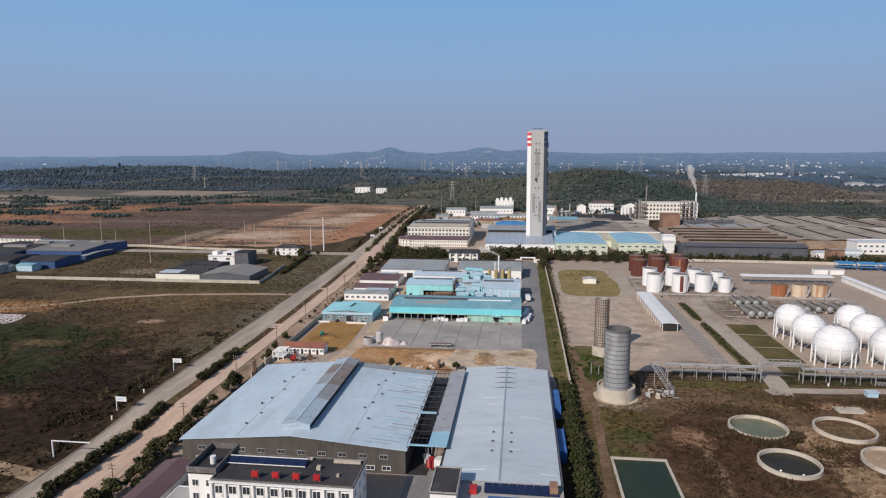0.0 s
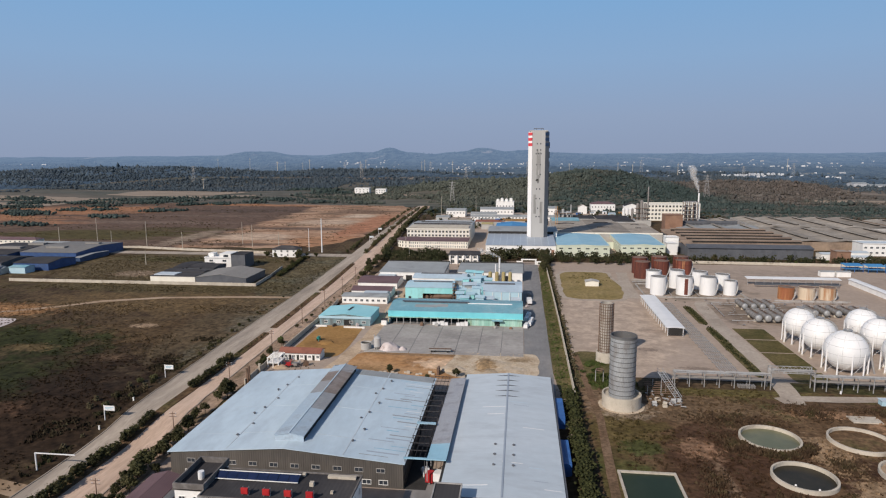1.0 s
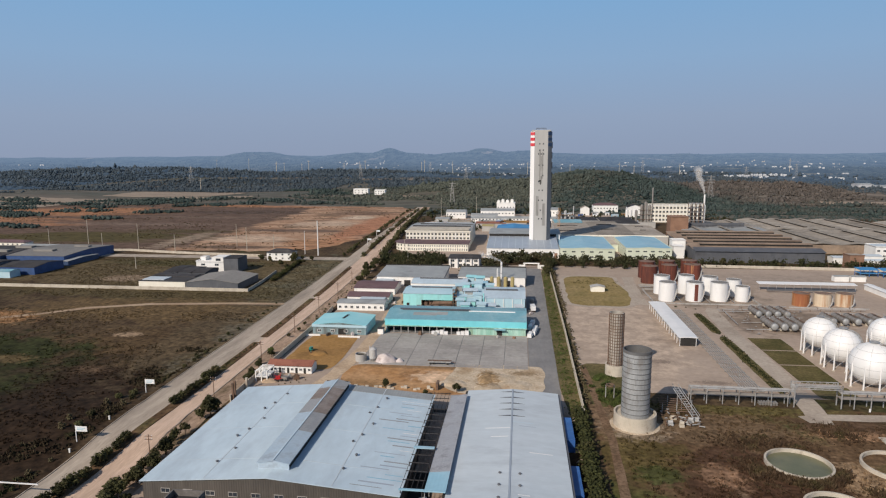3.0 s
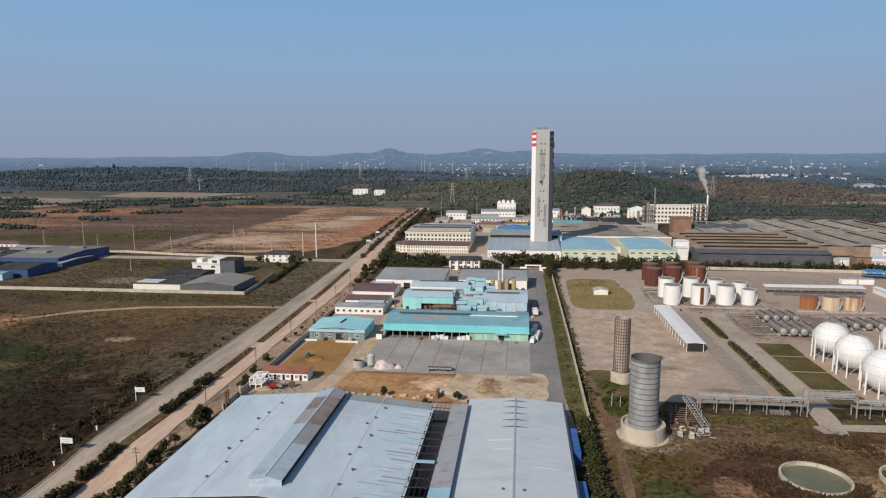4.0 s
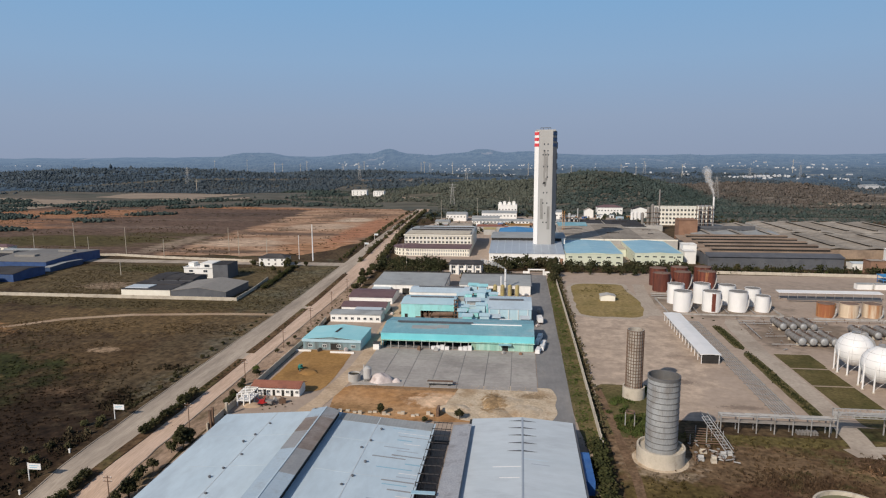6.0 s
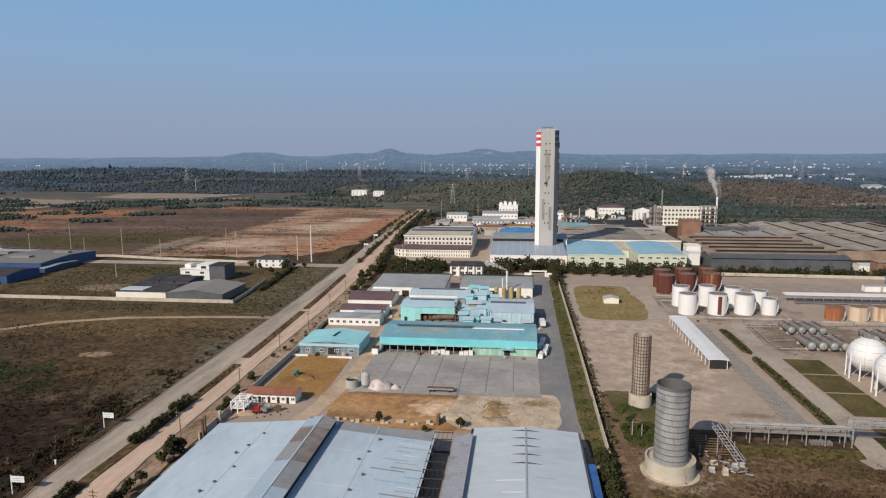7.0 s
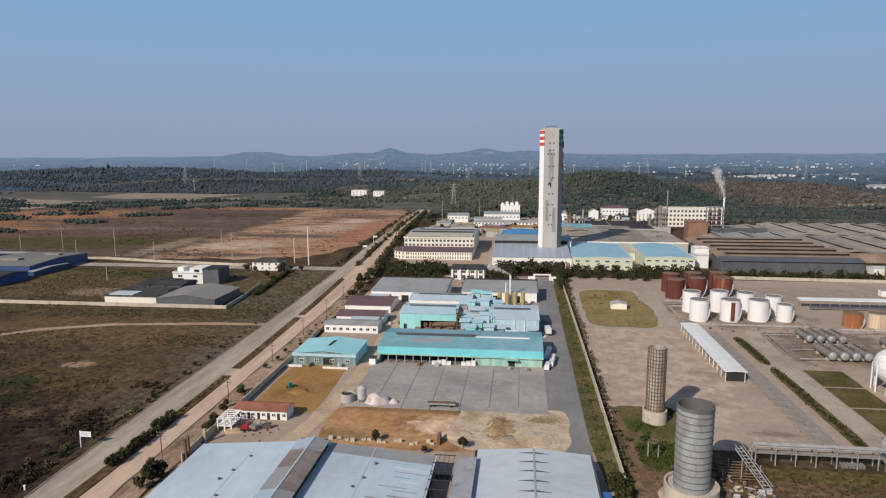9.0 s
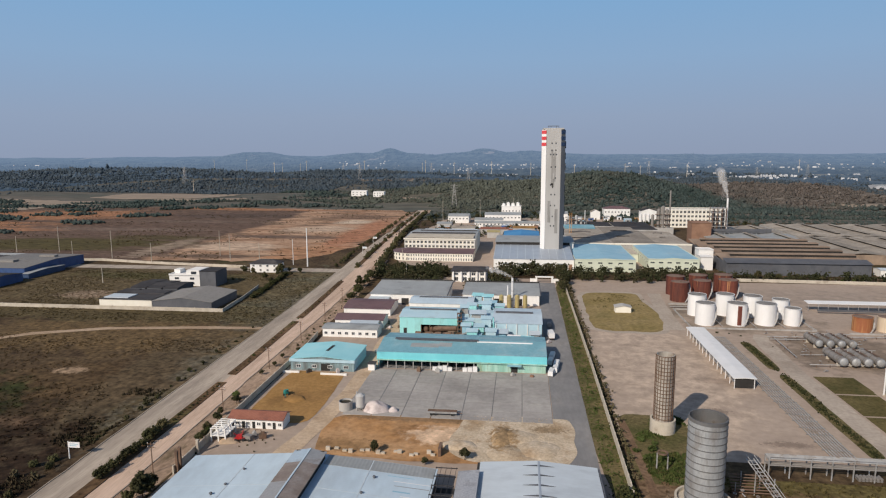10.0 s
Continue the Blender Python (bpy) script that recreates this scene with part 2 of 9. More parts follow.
# far ground greyed a little towards the haze that lies over it
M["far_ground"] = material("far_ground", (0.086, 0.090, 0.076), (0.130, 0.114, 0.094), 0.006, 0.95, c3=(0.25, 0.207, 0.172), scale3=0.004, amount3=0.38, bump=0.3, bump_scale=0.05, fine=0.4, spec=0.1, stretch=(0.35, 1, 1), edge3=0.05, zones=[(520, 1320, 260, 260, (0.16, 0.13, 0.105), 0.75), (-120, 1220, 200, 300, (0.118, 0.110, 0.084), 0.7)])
MOOR, OCHRE, SAND = (0.112, 0.075, 0.056), (0.30, 0.152, 0.082), (0.48, 0.37, 0.275)
M["field_earth"] = material("field_earth", (0.265, 0.155, 0.095), (0.430, 0.285, 0.190), 0.05, 0.95, c3=(0.150, 0.106, 0.074), scale3=0.06, amount3=0.43, bump=1.0, bump_scale=0.25, fine=0.6, spec=0.1, stretch=(0.30, 1, 1), edge3=0.06,
                            zones=[(-300, 680, 1, 0.02, MOOR, 0.97, 22), (-640, 850, 130, 60, OCHRE, 0.95), (-700, 735, 150, 34, OCHRE, 0.9), (-560, 690, 60, 16, OCHRE, 0.8), (-430, 590, 120, 40, (0.072, 0.062, 0.022), 0.85), (-360, 640, 60, 16, (0.072, 0.060, 0.024), 0.7),
                                   (-440, 700, 110, 14, (0.17, 0.125, 0.098), 0.7), (-400, 780, 90, 12, (0.150, 0.110, 0.086), 0.7), (-380, 850, 90, 26, (0.086, 0.062, 0.050), 0.8), (-370, 945, 150, 20, OCHRE, 0.95), (-250, 960, 120, 16, (0.30, 0.20, 0.14), 0.9),
                                   (-262, 590, 42, 26, SAND, 0.7), (-225, 720, 40, 26, SAND, 0.7), (-206, 790, 22, 22, (0.46, 0.37, 0.28), 0.9), (-240, 655, 70, 12, (0.115, 0.080, 0.062), 0.85), (-215, 850, 50, 26, (0.150, 0.098, 0.070), 0.8), (-262, 536, 40, 10, (0.105, 0.076, 0.058), 0.8),
                                   (-180, 560, 30, 50, (0.36, 0.190, 0.100), 0.7), (-172, 700, 18, 120, (0.33, 0.150, 0.085), 0.8), (-320, 580, 12, 60, (0.29, 0.225, 0.165), 0.7)])
M["weeds"] = material("weeds", (0.080, 0.048, 0.026), (0.150, 0.095, 0.053), 0.07, 0.95, c3=(0.072, 0.074, 0.026), scale3=0.035, amount3=0.40, bump=0.9, bump_scale=1.0, fine=0.6, spec=0.1, edge3=0.07, zones=PLOT)
M["lawn"] = material("lawn", (0.225, 0.170, 0.070), (0.270, 0.205, 0.098), 0.06, 0.95, c3=(0.155, 0.130, 0.052), scale3=0.07, amount3=0.38, bump=0.5, bump_scale=1.5, fine=0.35, spec=0.1)
M["green_strip"] = material("green_strip", (0.094, 0.084, 0.036), (0.155, 0.122, 0.060), 0.12, 0.95, c3=(0.064, 0.068, 0.024), scale3=0.08, amount3=0.42, bump=0.7, bump_scale=1.5, fine=0.45, spec=0.1)
M["concrete_yard"] = material("concrete_yard", (0.300, 0.280, 0.260), (0.355, 0.335, 0.310), 0.06, 0.85, c3=(0.245, 0.228, 0.212), scale3=0.05, amount3=0.42, bump=0.15, fine=0.14, rnd=0.07)
M["brown_yard"] = material("brown_yard", (0.335, 0.262, 0.205), (0.375, 0.296, 0.234), 0.05, 0.9, c3=(0.275, 0.213, 0.167), scale3=0.03, amount3=0.36, bump=0.2, fine=0.13, edge3=0.10, zones=[(122, 328, 30, 24, (0.165, 0.125, 0.090), 0.85), (96, 386, 34, 30, (0.175, 0.137, 0.100), 0.85), (44, 300, 24, 75, (0.43, 0.335, 0.255), 0.75), (60, 290, 7, 3, (0.28, 0.21, 0.16), 0.6), (38, 330, 6, 2, (0.30, 0.23, 0.175), 0.6), (150, 430, 60, 22, (0.27, 0.215, 0.17), 0.6), (52, 262, 5, 2.5, (0.17, 0.125, 0.095), 0.7), (66, 240, 7, 2, (0.19, 0.14, 0.105), 0.7)])
M["road_grey"] = material("road_grey", (0.350, 0.290, 0.230), (0.430, 0.362, 0.290), 0.30, 0.9, c3=(0.250, 0.208, 0.166), scale3=0.10, amount3=0.42, bump=0.15, fine=0.2, stretch=(1, 0.10, 1))
M["road_dusty"] = material("road_dusty", (0.485, 0.350, 0.258), (0.590, 0.436, 0.332), 0.40, 0.9, c3=(0.385, 0.272, 0.198), scale3=0.14, amount3=0.40, bump=0.15, fine=0.2, stretch=(1, 0.08, 1))
M["lane"] = material("lane", (0.345, 0.290, 0.235), (0.400, 0.340, 0.278), 0.08, 0.9, c3=(0.280, 0.228, 0.180), scale3=0.06, amount3=0.40, bump=0.15, fine=0.18)
M["verge_dust"] = material("verge_dust", (0.290, 0.205, 0.145), (0.385, 0.280, 0.205), 0.10, 0.95, c3=(0.120, 0.090, 0.052), scale3=0.09, amount3=0.42, bump=0.6, bump_scale=1.0, fine=0.35, spec=0.1, stretch=(1, 0.4, 1), edge3=0.08)
M["asphalt"] = material("asphalt", (0.170, 0.167, 0.167), (0.215, 0.210, 0.206), 0.06, 0.9, c3=(0.255, 0.238, 0.218), scale3=0.06, amount3=0.36, bump=0.15, fine=0.15, stretch=(1, 0.4, 1))
M["orange_soil"] = material("orange_soil", (0.37, 0.195, 0.080), (0.45, 0.275, 0.145), 0.05, 0.95, c3=(0.25, 0.135, 0.062), scale3=0.07, amount3=0.42, bump=0.6, bump_scale=0.8, fine=0.3, spec=0.1, zones=[(-31, 235, 11, 6, (0.56, 0.40, 0.27), 0.9), (-60, 226, 14, 4, (0.24, 0.145, 0.07), 0.8), (-42, 246, 28, 2.5, (0.20, 0.13, 0.075), 0.8)])
M["ochre_soil"] = material("ochre_soil", (0.29, 0.165, 0.060), (0.35, 0.205, 0.080), 0.08, 0.95, c3=(0.22, 0.125, 0.050), scale3=0.06, amount3=0.42, bump=0.6, bump_scale=0.8, fine=0.2, spec=0.1)
M["sand"] = material("sand", (0.44, 0.355, 0.255), (0.55, 0.460, 0.350), 0.15, 0.95, c3=(0.33, 0.235, 0.145), scale3=0.10, amount3=0.40, bump=0.6, bump_scale=1.2, fine=0.25, spec=0.1, zones=[(-14, 235, 4, 9, (0.26, 0.17, 0.085), 0.9), (-1, 242, 5, 2.5, (0.22, 0.155, 0.09), 0.8)])
M["dirt_track"] = material("dirt_track", (0.33, 0.235, 0.155), (0.40, 0.300, 0.210), 0.06, 0.95, c3=(0.22, 0.15, 0.09), scale3=0.05, amount3=0.40, bump=0.4, fine=0.2, spec=0.1)
M["bare_track"] = material("bare_track", (0.150, 0.095, 0.060), (0.205, 0.138, 0.090), 0.12, 0.95, c3=(0.11, 0.075, 0.045), scale3=0.1, amount3=0.42, bump=0.6, bump_scale=1.0, fine=0.4, spec=0.1)
M["pale_lane"] = material("pale_lane", (0.440, 0.330, 0.225), (0.510, 0.395, 0.285), 0.10, 0.95, c3=(0.34, 0.245, 0.16), scale3=0.08, amount3=0.38, bump=0.4, fine=0.2, spec=0.1)
M["concrete"] = material("concrete", (0.44, 0.395, 0.32), (0.54, 0.485, 0.40), 0.5, 0.9, c3=(0.30, 0.255, 0.20), scale3=0.25, amount3=0.40, bump=0.3, fine=0.1)
M["white_wall"] = material("white_wall", (0.72, 0.71, 0.68), (0.80, 0.79, 0.76), 0.3, 0.8, c3=(0.60, 0.58, 0.54), scale3=0.15, amount3=0.36, bump=0.08, stretch=(1, 1, 0.4))
M["cream_wall"] = material("cream_wall", (0.72, 0.685, 0.585), (0.78, 0.745, 0.650), 0.3, 0.8, c3=(0.63, 0.59, 0.50), scale3=0.15, amount3=0.36, bump=0.08)
M["green_wall"] = material("green_wall", (0.53, 0.57, 0.45), (0.60, 0.63, 0.51), 0.2, 0.7, c3=(0.48, 0.50, 0.40), scale3=0.1, amount3=0.36, bump=0.15, wave=("X", 0.9))
M["shed_wall"] = material("shed_wall", (0.070, 0.062, 0.054), (0.098, 0.087, 0.075), 0.4, 0.7, c3=(0.055, 0.048, 0.042), scale3=0.2, amount3=0.38, bump=0.5, wave=("X", 0.6), stretch=(1, 1, 0.3))
M["grey_wall"] = material("grey_wall", (0.36, 0.35, 0.33), (0.43, 0.42, 0.40), 0.3, 0.8, c3=(0.28, 0.27, 0.25), scale3=0.15, amount3=0.38, bump=0.2, stretch=(1, 1, 0.4))
M["dark_steel_wall"] = material("dark_steel_wall", (0.075, 0.080, 0.092), (0.105, 0.110, 0.122), 0.2, 0.7, c3=(0.06, 0.06, 0.065), scale3=0.1, amount3=0.38, bump=0.4, wave=("X", 1.2))
M["pale_roof"] = material("pale_roof", (0.440, 0.540, 0.610), (0.495, 0.595, 0.660), 0.06, 0.55, 0.0, c3=(0.405, 0.485, 0.545), scale3=0.10, amount3=0.40, bump=0.06, wave=("Y", 0.8), fine=0.07, stretch=(1, 0.4, 1))
M["white_roof"] = material("white_roof", (0.455, 0.515, 0.555), (0.510, 0.565, 0.602), 0.06, 0.55, 0.0, c3=(0.405, 0.450, 0.485), scale3=0.12, amount3=0.40, bump=0.06, wave=("Y", 0.8), fine=0.07, stretch=(0.4, 1, 1))
M["grey_roof"] = material("grey_roof", (0.27, 0.285, 0.285), (0.33, 0.345, 0.345), 0.08, 0.6, c3=(0.22, 0.225, 0.22), scale3=0.1, amount3=0.38, bump=0.25, wave=("X", 0.9), fine=0.05)
M["dark_roof"] = material("dark_roof", (0.040, 0.038, 0.040), (0.062, 0.059, 0.060), 0.1, 0.85, c3=(0.090, 0.084, 0.080), scale3=0.12, amount3=0.34, bump=0.2, wave=("X", 0.9), spec=0.15, rnd=0.15)
M["brown_roof"] = material("brown_roof", (0.235, 0.165, 0.115), (0.290, 0.215, 0.155), 0.06, 0.85, c3=(0.175, 0.128, 0.094), scale3=0.07, amount3=0.42, bump=0.3, wave=("X", 1.0), fine=0.15, rnd=0.08)
M["drab_roof"] = material("drab_roof", (0.265, 0.232, 0.192), (0.335, 0.298, 0.252), 0.05, 0.85, c3=(0.205, 0.180, 0.152), scale3=0.06, amount3=0.42, bump=0.3, wave=("X", 1.0), fine=0.25, rnd=0.18, spec=0.2)
M["sky_roof"] = material("sky_roof", (0.24, 0.43, 0.54), (0.29, 0.49, 0.60), 0.06, 0.55, c3=(0.34, 0.47, 0.54), scale3=0.06, amount3=0.38, bump=0.1, wave=("X", 0.9), fine=0.06)
M["bright_blue_roof"] = material("bright_blue_roof", (0.045, 0.21, 0.44), (0.06, 0.25, 0.50), 0.06, 0.55, c3=(0.10, 0.28, 0.48), scale3=0.06, amount3=0.36, bump=0.2, wave=("X", 0.9))
M["glass_roof"] = material("glass_roof", (0.30, 0.345, 0.40), (0.36, 0.405, 0.46), 0.1, 0.4, c3=(0.25, 0.29, 0.335), scale3=0.1, amount3=0.38, bump=0.1, wave=("X", 1.5))
M["teal_roof"] = material("teal_roof", (0.155, 0.335, 0.400), (0.195, 0.385, 0.445), 0.08, 0.6, c3=(0.28, 0.40, 0.44), scale3=0.08, amount3=0.42, bump=0.15, wave=("X", 0.9), fine=0.12)
M["teal_band"] = material("teal_band", (0.150, 0.545, 0.610), (0.190, 0.600, 0.660), 0.1, 0.55, c3=(0.13, 0.46, 0.53), scale3=0.15, amount3=0.36, bump=0.2, wave=("X", 0.9))
M["aqua_wall"] = material("aqua_wall", (0.26, 0.62, 0.62), (0.32, 0.68, 0.68), 0.2, 0.6, c3=(0.23, 0.48, 0.46), scale3=0.2, amount3=0.38, bump=0.3, wave=("X", 0.9), stretch=(1, 1, 0.3))
M["stained_green"] = material("stained_green", (0.24, 0.46, 0.38), (0.40, 0.62, 0.54), 0.35, 0.7, c3=(0.22, 0.27, 0.16), scale3=0.3, amount3=0.42, bump=0.3, wave=("X", 0.9), stretch=(1, 1, 0.15))
M["aqua_roof"] = material("aqua_roof", (0.27, 0.58, 0.63), (0.33, 0.64, 0.69), 0.08, 0.6, c3=(0.38, 0.62, 0.65), scale3=0.08, amount3=0.36, bump=0.2, wave=("X", 0.9))
M["pale_aqua"] = material("pale_aqua", (0.36, 0.53, 0.61), (0.45, 0.61, 0.68), 0.1, 0.6, c3=(0.33, 0.45, 0.50), scale3=0.1, amount3=0.38, bump=0.2, wave=("X", 0.9))
M["purple_roof"] = material("purple_roof", (0.115, 0.068, 0.075), (0.155, 0.095, 0.100), 0.1, 0.8, c3=(0.09, 0.06, 0.062), scale3=0.1, amount3=0.38, bump=0.4, wave=("X", 0.5))
M["red_tile"] = material("red_tile", (0.23, 0.085, 0.055), (0.29, 0.115, 0.075), 0.3, 0.85, c3=(0.17, 0.07, 0.05), scale3=0.2, amount3=0.38, bump=0.6, wave=("X", 0.4))
M["glass"] = material("glass", (0.030, 0.036, 0.045), (0.045, 0.052, 0.062), 0.3, 0.15, bump=0.02)
# near-black for openings and gaps: the darkness inside is put into colour
M["void"] = material("void", (0.018, 0.017, 0.016), (0.030, 0.028, 0.026), 0.4, 0.9, bump=0.1)
M["tower_grey"] = material("tower_grey", (0.36, 0.355, 0.34), (0.42, 0.415, 0.40), 0.12, 0.85, c3=(0.30, 0.295, 0.28), scale3=0.08, amount3=0.38, bump=0.15, stretch=(1, 1, 0.15))
M["tower_white"] = material("tower_white", (0.70, 0.70, 0.69), (0.77, 0.77, 0.76), 0.1, 0.7, c3=(0.62, 0.62, 0.61), scale3=0.08, amount3=0.36, bump=0.1, stretch=(1, 1, 0.15))
M["stripe_red"] = material("stripe_red", (0.56, 0.045, 0.055), (0.62, 0.07, 0.08), 0.3, 0.6, bump=0.1)
M["silo_metal"] = material("silo_metal", (0.285, 0.295, 0.300), (0.345, 0.355, 0.355), 0.3, 0.55, 0.2, c3=(0.220, 0.205, 0.190), scale3=0.35, amount3=0.42, bump=0.2, stretch=(1, 1, 0.3), fine=0.15)
M["silo_rust"] = material("silo_rust", (0.340, 0.315, 0.275), (0.420, 0.395, 0.350), 0.5, 0.75, 0.1, c3=(0.240, 0.190, 0.150), scale3=0.4, amount3=0.42, bump=0.2, stretch=(1, 1, 0.3))
M["tank_seam"] = material("tank_seam", (0.36, 0.36, 0.355), (0.44, 0.44, 0.43), 0.3, 0.6, bump=0.05)
M["old_parapet"] = material("old_parapet", (0.30, 0.285, 0.265), (0.40, 0.385, 0.365), 0.4, 0.9, c3=(0.20, 0.185, 0.17), scale3=0.3, amount3=0.4, bump=0.15)
M["stained_parapet"] = material("stained_parapet", (0.105, 0.095, 0.088), (0.165, 0.152, 0.142), 0.5, 0.9, c3=(0.27, 0.255, 0.24), scale3=0.5, amount3=0.36, bump=0.15)
M["dark_hoop"] = material("dark_hoop", (0.13, 0.13, 0.13), (0.17, 0.168, 0.165), 0.4, 0.6, 0.3, c3=(0.11, 0.09, 0.075), scale3=0.4, amount3=0.4, bump=0.1)
M["tank_roof"] = material("tank_roof", (0.170, 0.165, 0.158), (0.225, 0.220, 0.210), 0.3, 0.8, c3=(0.135, 0.120, 0.105), scale3=0.3, amount3=0.40, bump=0.1, fine=0.15, spec=0.2)
M["rusty_roof"] = material("rusty_roof", (0.160, 0.110, 0.085), (0.215, 0.160, 0.130), 0.3, 0.85, c3=(0.11, 0.06, 0.04), scale3=0.3, amount3=0.42, bump=0.1, fine=0.2, spec=0.2)
M["tank_white"] = material("tank_white", (0.70, 0.70, 0.69), (0.76, 0.755, 0.745), 0.15, 0.45, c3=(0.61, 0.60, 0.58), scale3=0.12, amount3=0.36, bump=0.05, stretch=(1, 1, 0.4))
M["tank_red"] = material("tank_red", (0.080, 0.021, 0.014), (0.150, 0.043, 0.025), 0.55, 0.75, c3=(0.36, 0.17, 0.07), scale3=0.6, amount3=0.35, bump=0.15, stretch=(1, 1, 0.05), edge3=0.06, fine=0.45, rnd=0.4)
M["tank_rust_cream"] = material("tank_rust_cream", (0.52, 0.42, 0.30), (0.60, 0.50, 0.38), 0.4, 0.75, c3=(0.33, 0.15, 0.06), scale3=0.35, amount3=0.46, bump=0.15, stretch=(1, 1, 0.1))
M["tank_rust_red"] = material("tank_rust_red", (0.25, 0.085, 0.035), (0.33, 0.13, 0.05), 0.35, 0.75, c3=(0.45, 0.25, 0.10), scale3=0.35, amount3=0.42, bump=0.15, stretch=(1, 1, 0.1))
M["bullet_grey"] = material("bullet_grey", (0.22, 0.205, 0.19), (0.29, 0.27, 0.25), 0.3, 0.55, 0.2, c3=(0.17, 0.14, 0.115), scale3=0.3, amount3=0.40, bump=0.1)
M["pipe_grey"] = material("pipe_grey", (0.31, 0.31, 0.305), (0.40, 0.395, 0.385), 0.5, 0.55, 0.2, c3=(0.22, 0.17, 0.13), scale3=0.4, amount3=0.40, bump=0.1)
M["rust_steel"] = material("rust_steel", (0.145, 0.085, 0.055), (0.20, 0.13, 0.09), 0.5, 0.8, 0.2, c3=(0.10, 0.07, 0.05), scale3=0.4, amount3=0.40, bump=0.2)
M["brick_brown"] = material("brick_brown", (0.225, 0.125, 0.080), (0.275, 0.160, 0.105), 0.15, 0.9, c3=(0.19, 0.11, 0.075), scale3=0.12, amount3=0.40, bump=0.2)
M["yellow_tank"] = material("yellow_tank", (0.36, 0.295, 0.125), (0.43, 0.36, 0.165), 0.4, 0.6, c3=(0.25, 0.19, 0.10), scale3=0.4, amount3=0.42, bump=0.1)
M["bark"] = material("bark", (0.075, 0.055, 0.038), (0.11, 0.082, 0.058), 3.0, 0.95, bump=0.5)
M["leaf"] = material("leaf", (0.043, 0.045, 0.019), (0.078, 0.076, 0.032), 0.6, 0.8, c3=(0.125, 0.098, 0.050), scale3=0.12, amount3=0.40, bump=0.4, rnd=0.38, fine=0.35, spec=0.2, through_light=0.28)
M["leaf_light"] = material("leaf_light", (0.060, 0.085, 0.022), (0.095, 0.120, 0.035), 0.6, 0.8, c3=(0.13, 0.11, 0.04), scale3=0.2, amount3=0.36, bump=0.4, rnd=0.25, fine=0.35, spec=0.2, through_light=0.25)
# far leaves blued and paled: the haze before them is in the colour
M["hazed_far_leaf"] = material("hazed_far_leaf", (0.051, 0.074, 0.068), (0.080, 0.104, 0.096), 0.02, 0.95, c3=(0.116, 0.110, 0.090), scale3=0.006, amount3=0.37, bump=0.3, rnd=0.22, island=True, spec=0.1, zones=[(560, 1300, 320, 320, (0.158, 0.128, 0.112), 0.75), (-120, 1180, 220, 280, (0.128, 0.136, 0.108), 0.75)], through_light=0.3)
M["shrub_brown"] = material("shrub_brown", (0.074, 0.050, 0.029), (0.128, 0.090, 0.050), 0.1, 0.95, c3=(0.060, 0.060, 0.023), scale3=0.02, amount3=0.42, bump=0.1, rnd=0.25, island=True, spec=0.1, zones=FIELD + PLOT, through_light=0.35)
M["water_green"] = material("water_green", (0.022, 0.034, 0.018), (0.030, 0.042, 0.024), 0.1, 0.25, bump=0.02, bump_scale=2, spec=0.15)
M["water_murky"] = material("water_murky", (0.13, 0.135, 0.075), (0.17, 0.165, 0.095), 0.15, 0.3, c3=(0.09, 0.095, 0.055), scale3=0.1, amount3=0.42, bump=0.03, spec=0.25)
M["water_dark"] = material("water_dark", (0.024, 0.021, 0.013), (0.040, 0.033, 0.021), 0.2, 0.35, bump=0.03, spec=0.12)
M["blue_paint"] = material("blue_paint", (0.03, 0.10, 0.30), (0.045, 0.14, 0.38), 0.3, 0.5, c3=(0.06, 0.12, 0.24), scale3=0.2, amount3=0.36, bump=0.1)
M["red_paint"] = material("red_paint", (0.36, 0.014, 0.018), (0.44, 0.025, 0.024), 0.5, 0.5, bump=0.1)
M["solar"] = material("solar", (0.012, 0.020, 0.055), (0.018, 0.028, 0.075), 0.5, 0.15, bump=0.02)
M["tyre"] = material("tyre", (0.02, 0.02, 0.02), (0.03, 0.03, 0.03), 2.0, 0.9, bump=0.2)
M["tarp"] = material("tarp", (0.44, 0.385, 0.37), (0.58, 0.52, 0.50), 0.6, 0.8, c3=(0.34, 0.27, 0.25), scale3=0.4, amount3=0.40, bump=0.5)


# ---- the ground ----
def axis(marks):
    """Grid lines: (from, to, step) stretches."""
    out = []
    for a, b, s in marks:
        k = max(1, round((b - a) / s))
        out += [a + (b - a) * i / k for i in range(k)]
    return out + [marks[-1][1]]


def sheet(name, xs, ys, lift, mat, label, edge=0.0, seed=0.0, kind="structure", category="ground"):
    """A sheet that follows the ground over a grid; edge: metres by which its outline wanders."""
    x0, x1, y0, y1 = xs[0], xs[-1], ys[0], ys[-1]
    cx, cy = (x0 + x1) / 2, (y0 + y1) / 2
    v = []
    for y in ys:
        for x in xs:
            px, py = x, y
            if edge:
                u, w = (x - cx) / (x1 - cx), (y - cy) / (y1 - cy)
                px += edge * noise.noise((x * 0.03 + seed, y * 0.03, seed)) * abs(u) + edge * 0.4 * noise.noise((x * 0.11, y * 0.11 + seed, seed)) * abs(u)
                py += edge * noise.noise((x * 0.03, y * 0.03 + seed, 7 + seed)) * abs(w) + edge * 0.4 * noise.noise((x * 0.11 + seed, y * 0.11, seed)) * abs(w)
                k = max(0, abs(u) ** 4 + abs(w) ** 4 - 1)
                px -= (px - cx) * 0.10 * k
                py -= (py - cy) * 0.10 * k
            v.append((px, py, T(px, py) + lift))
    nx = len(xs)
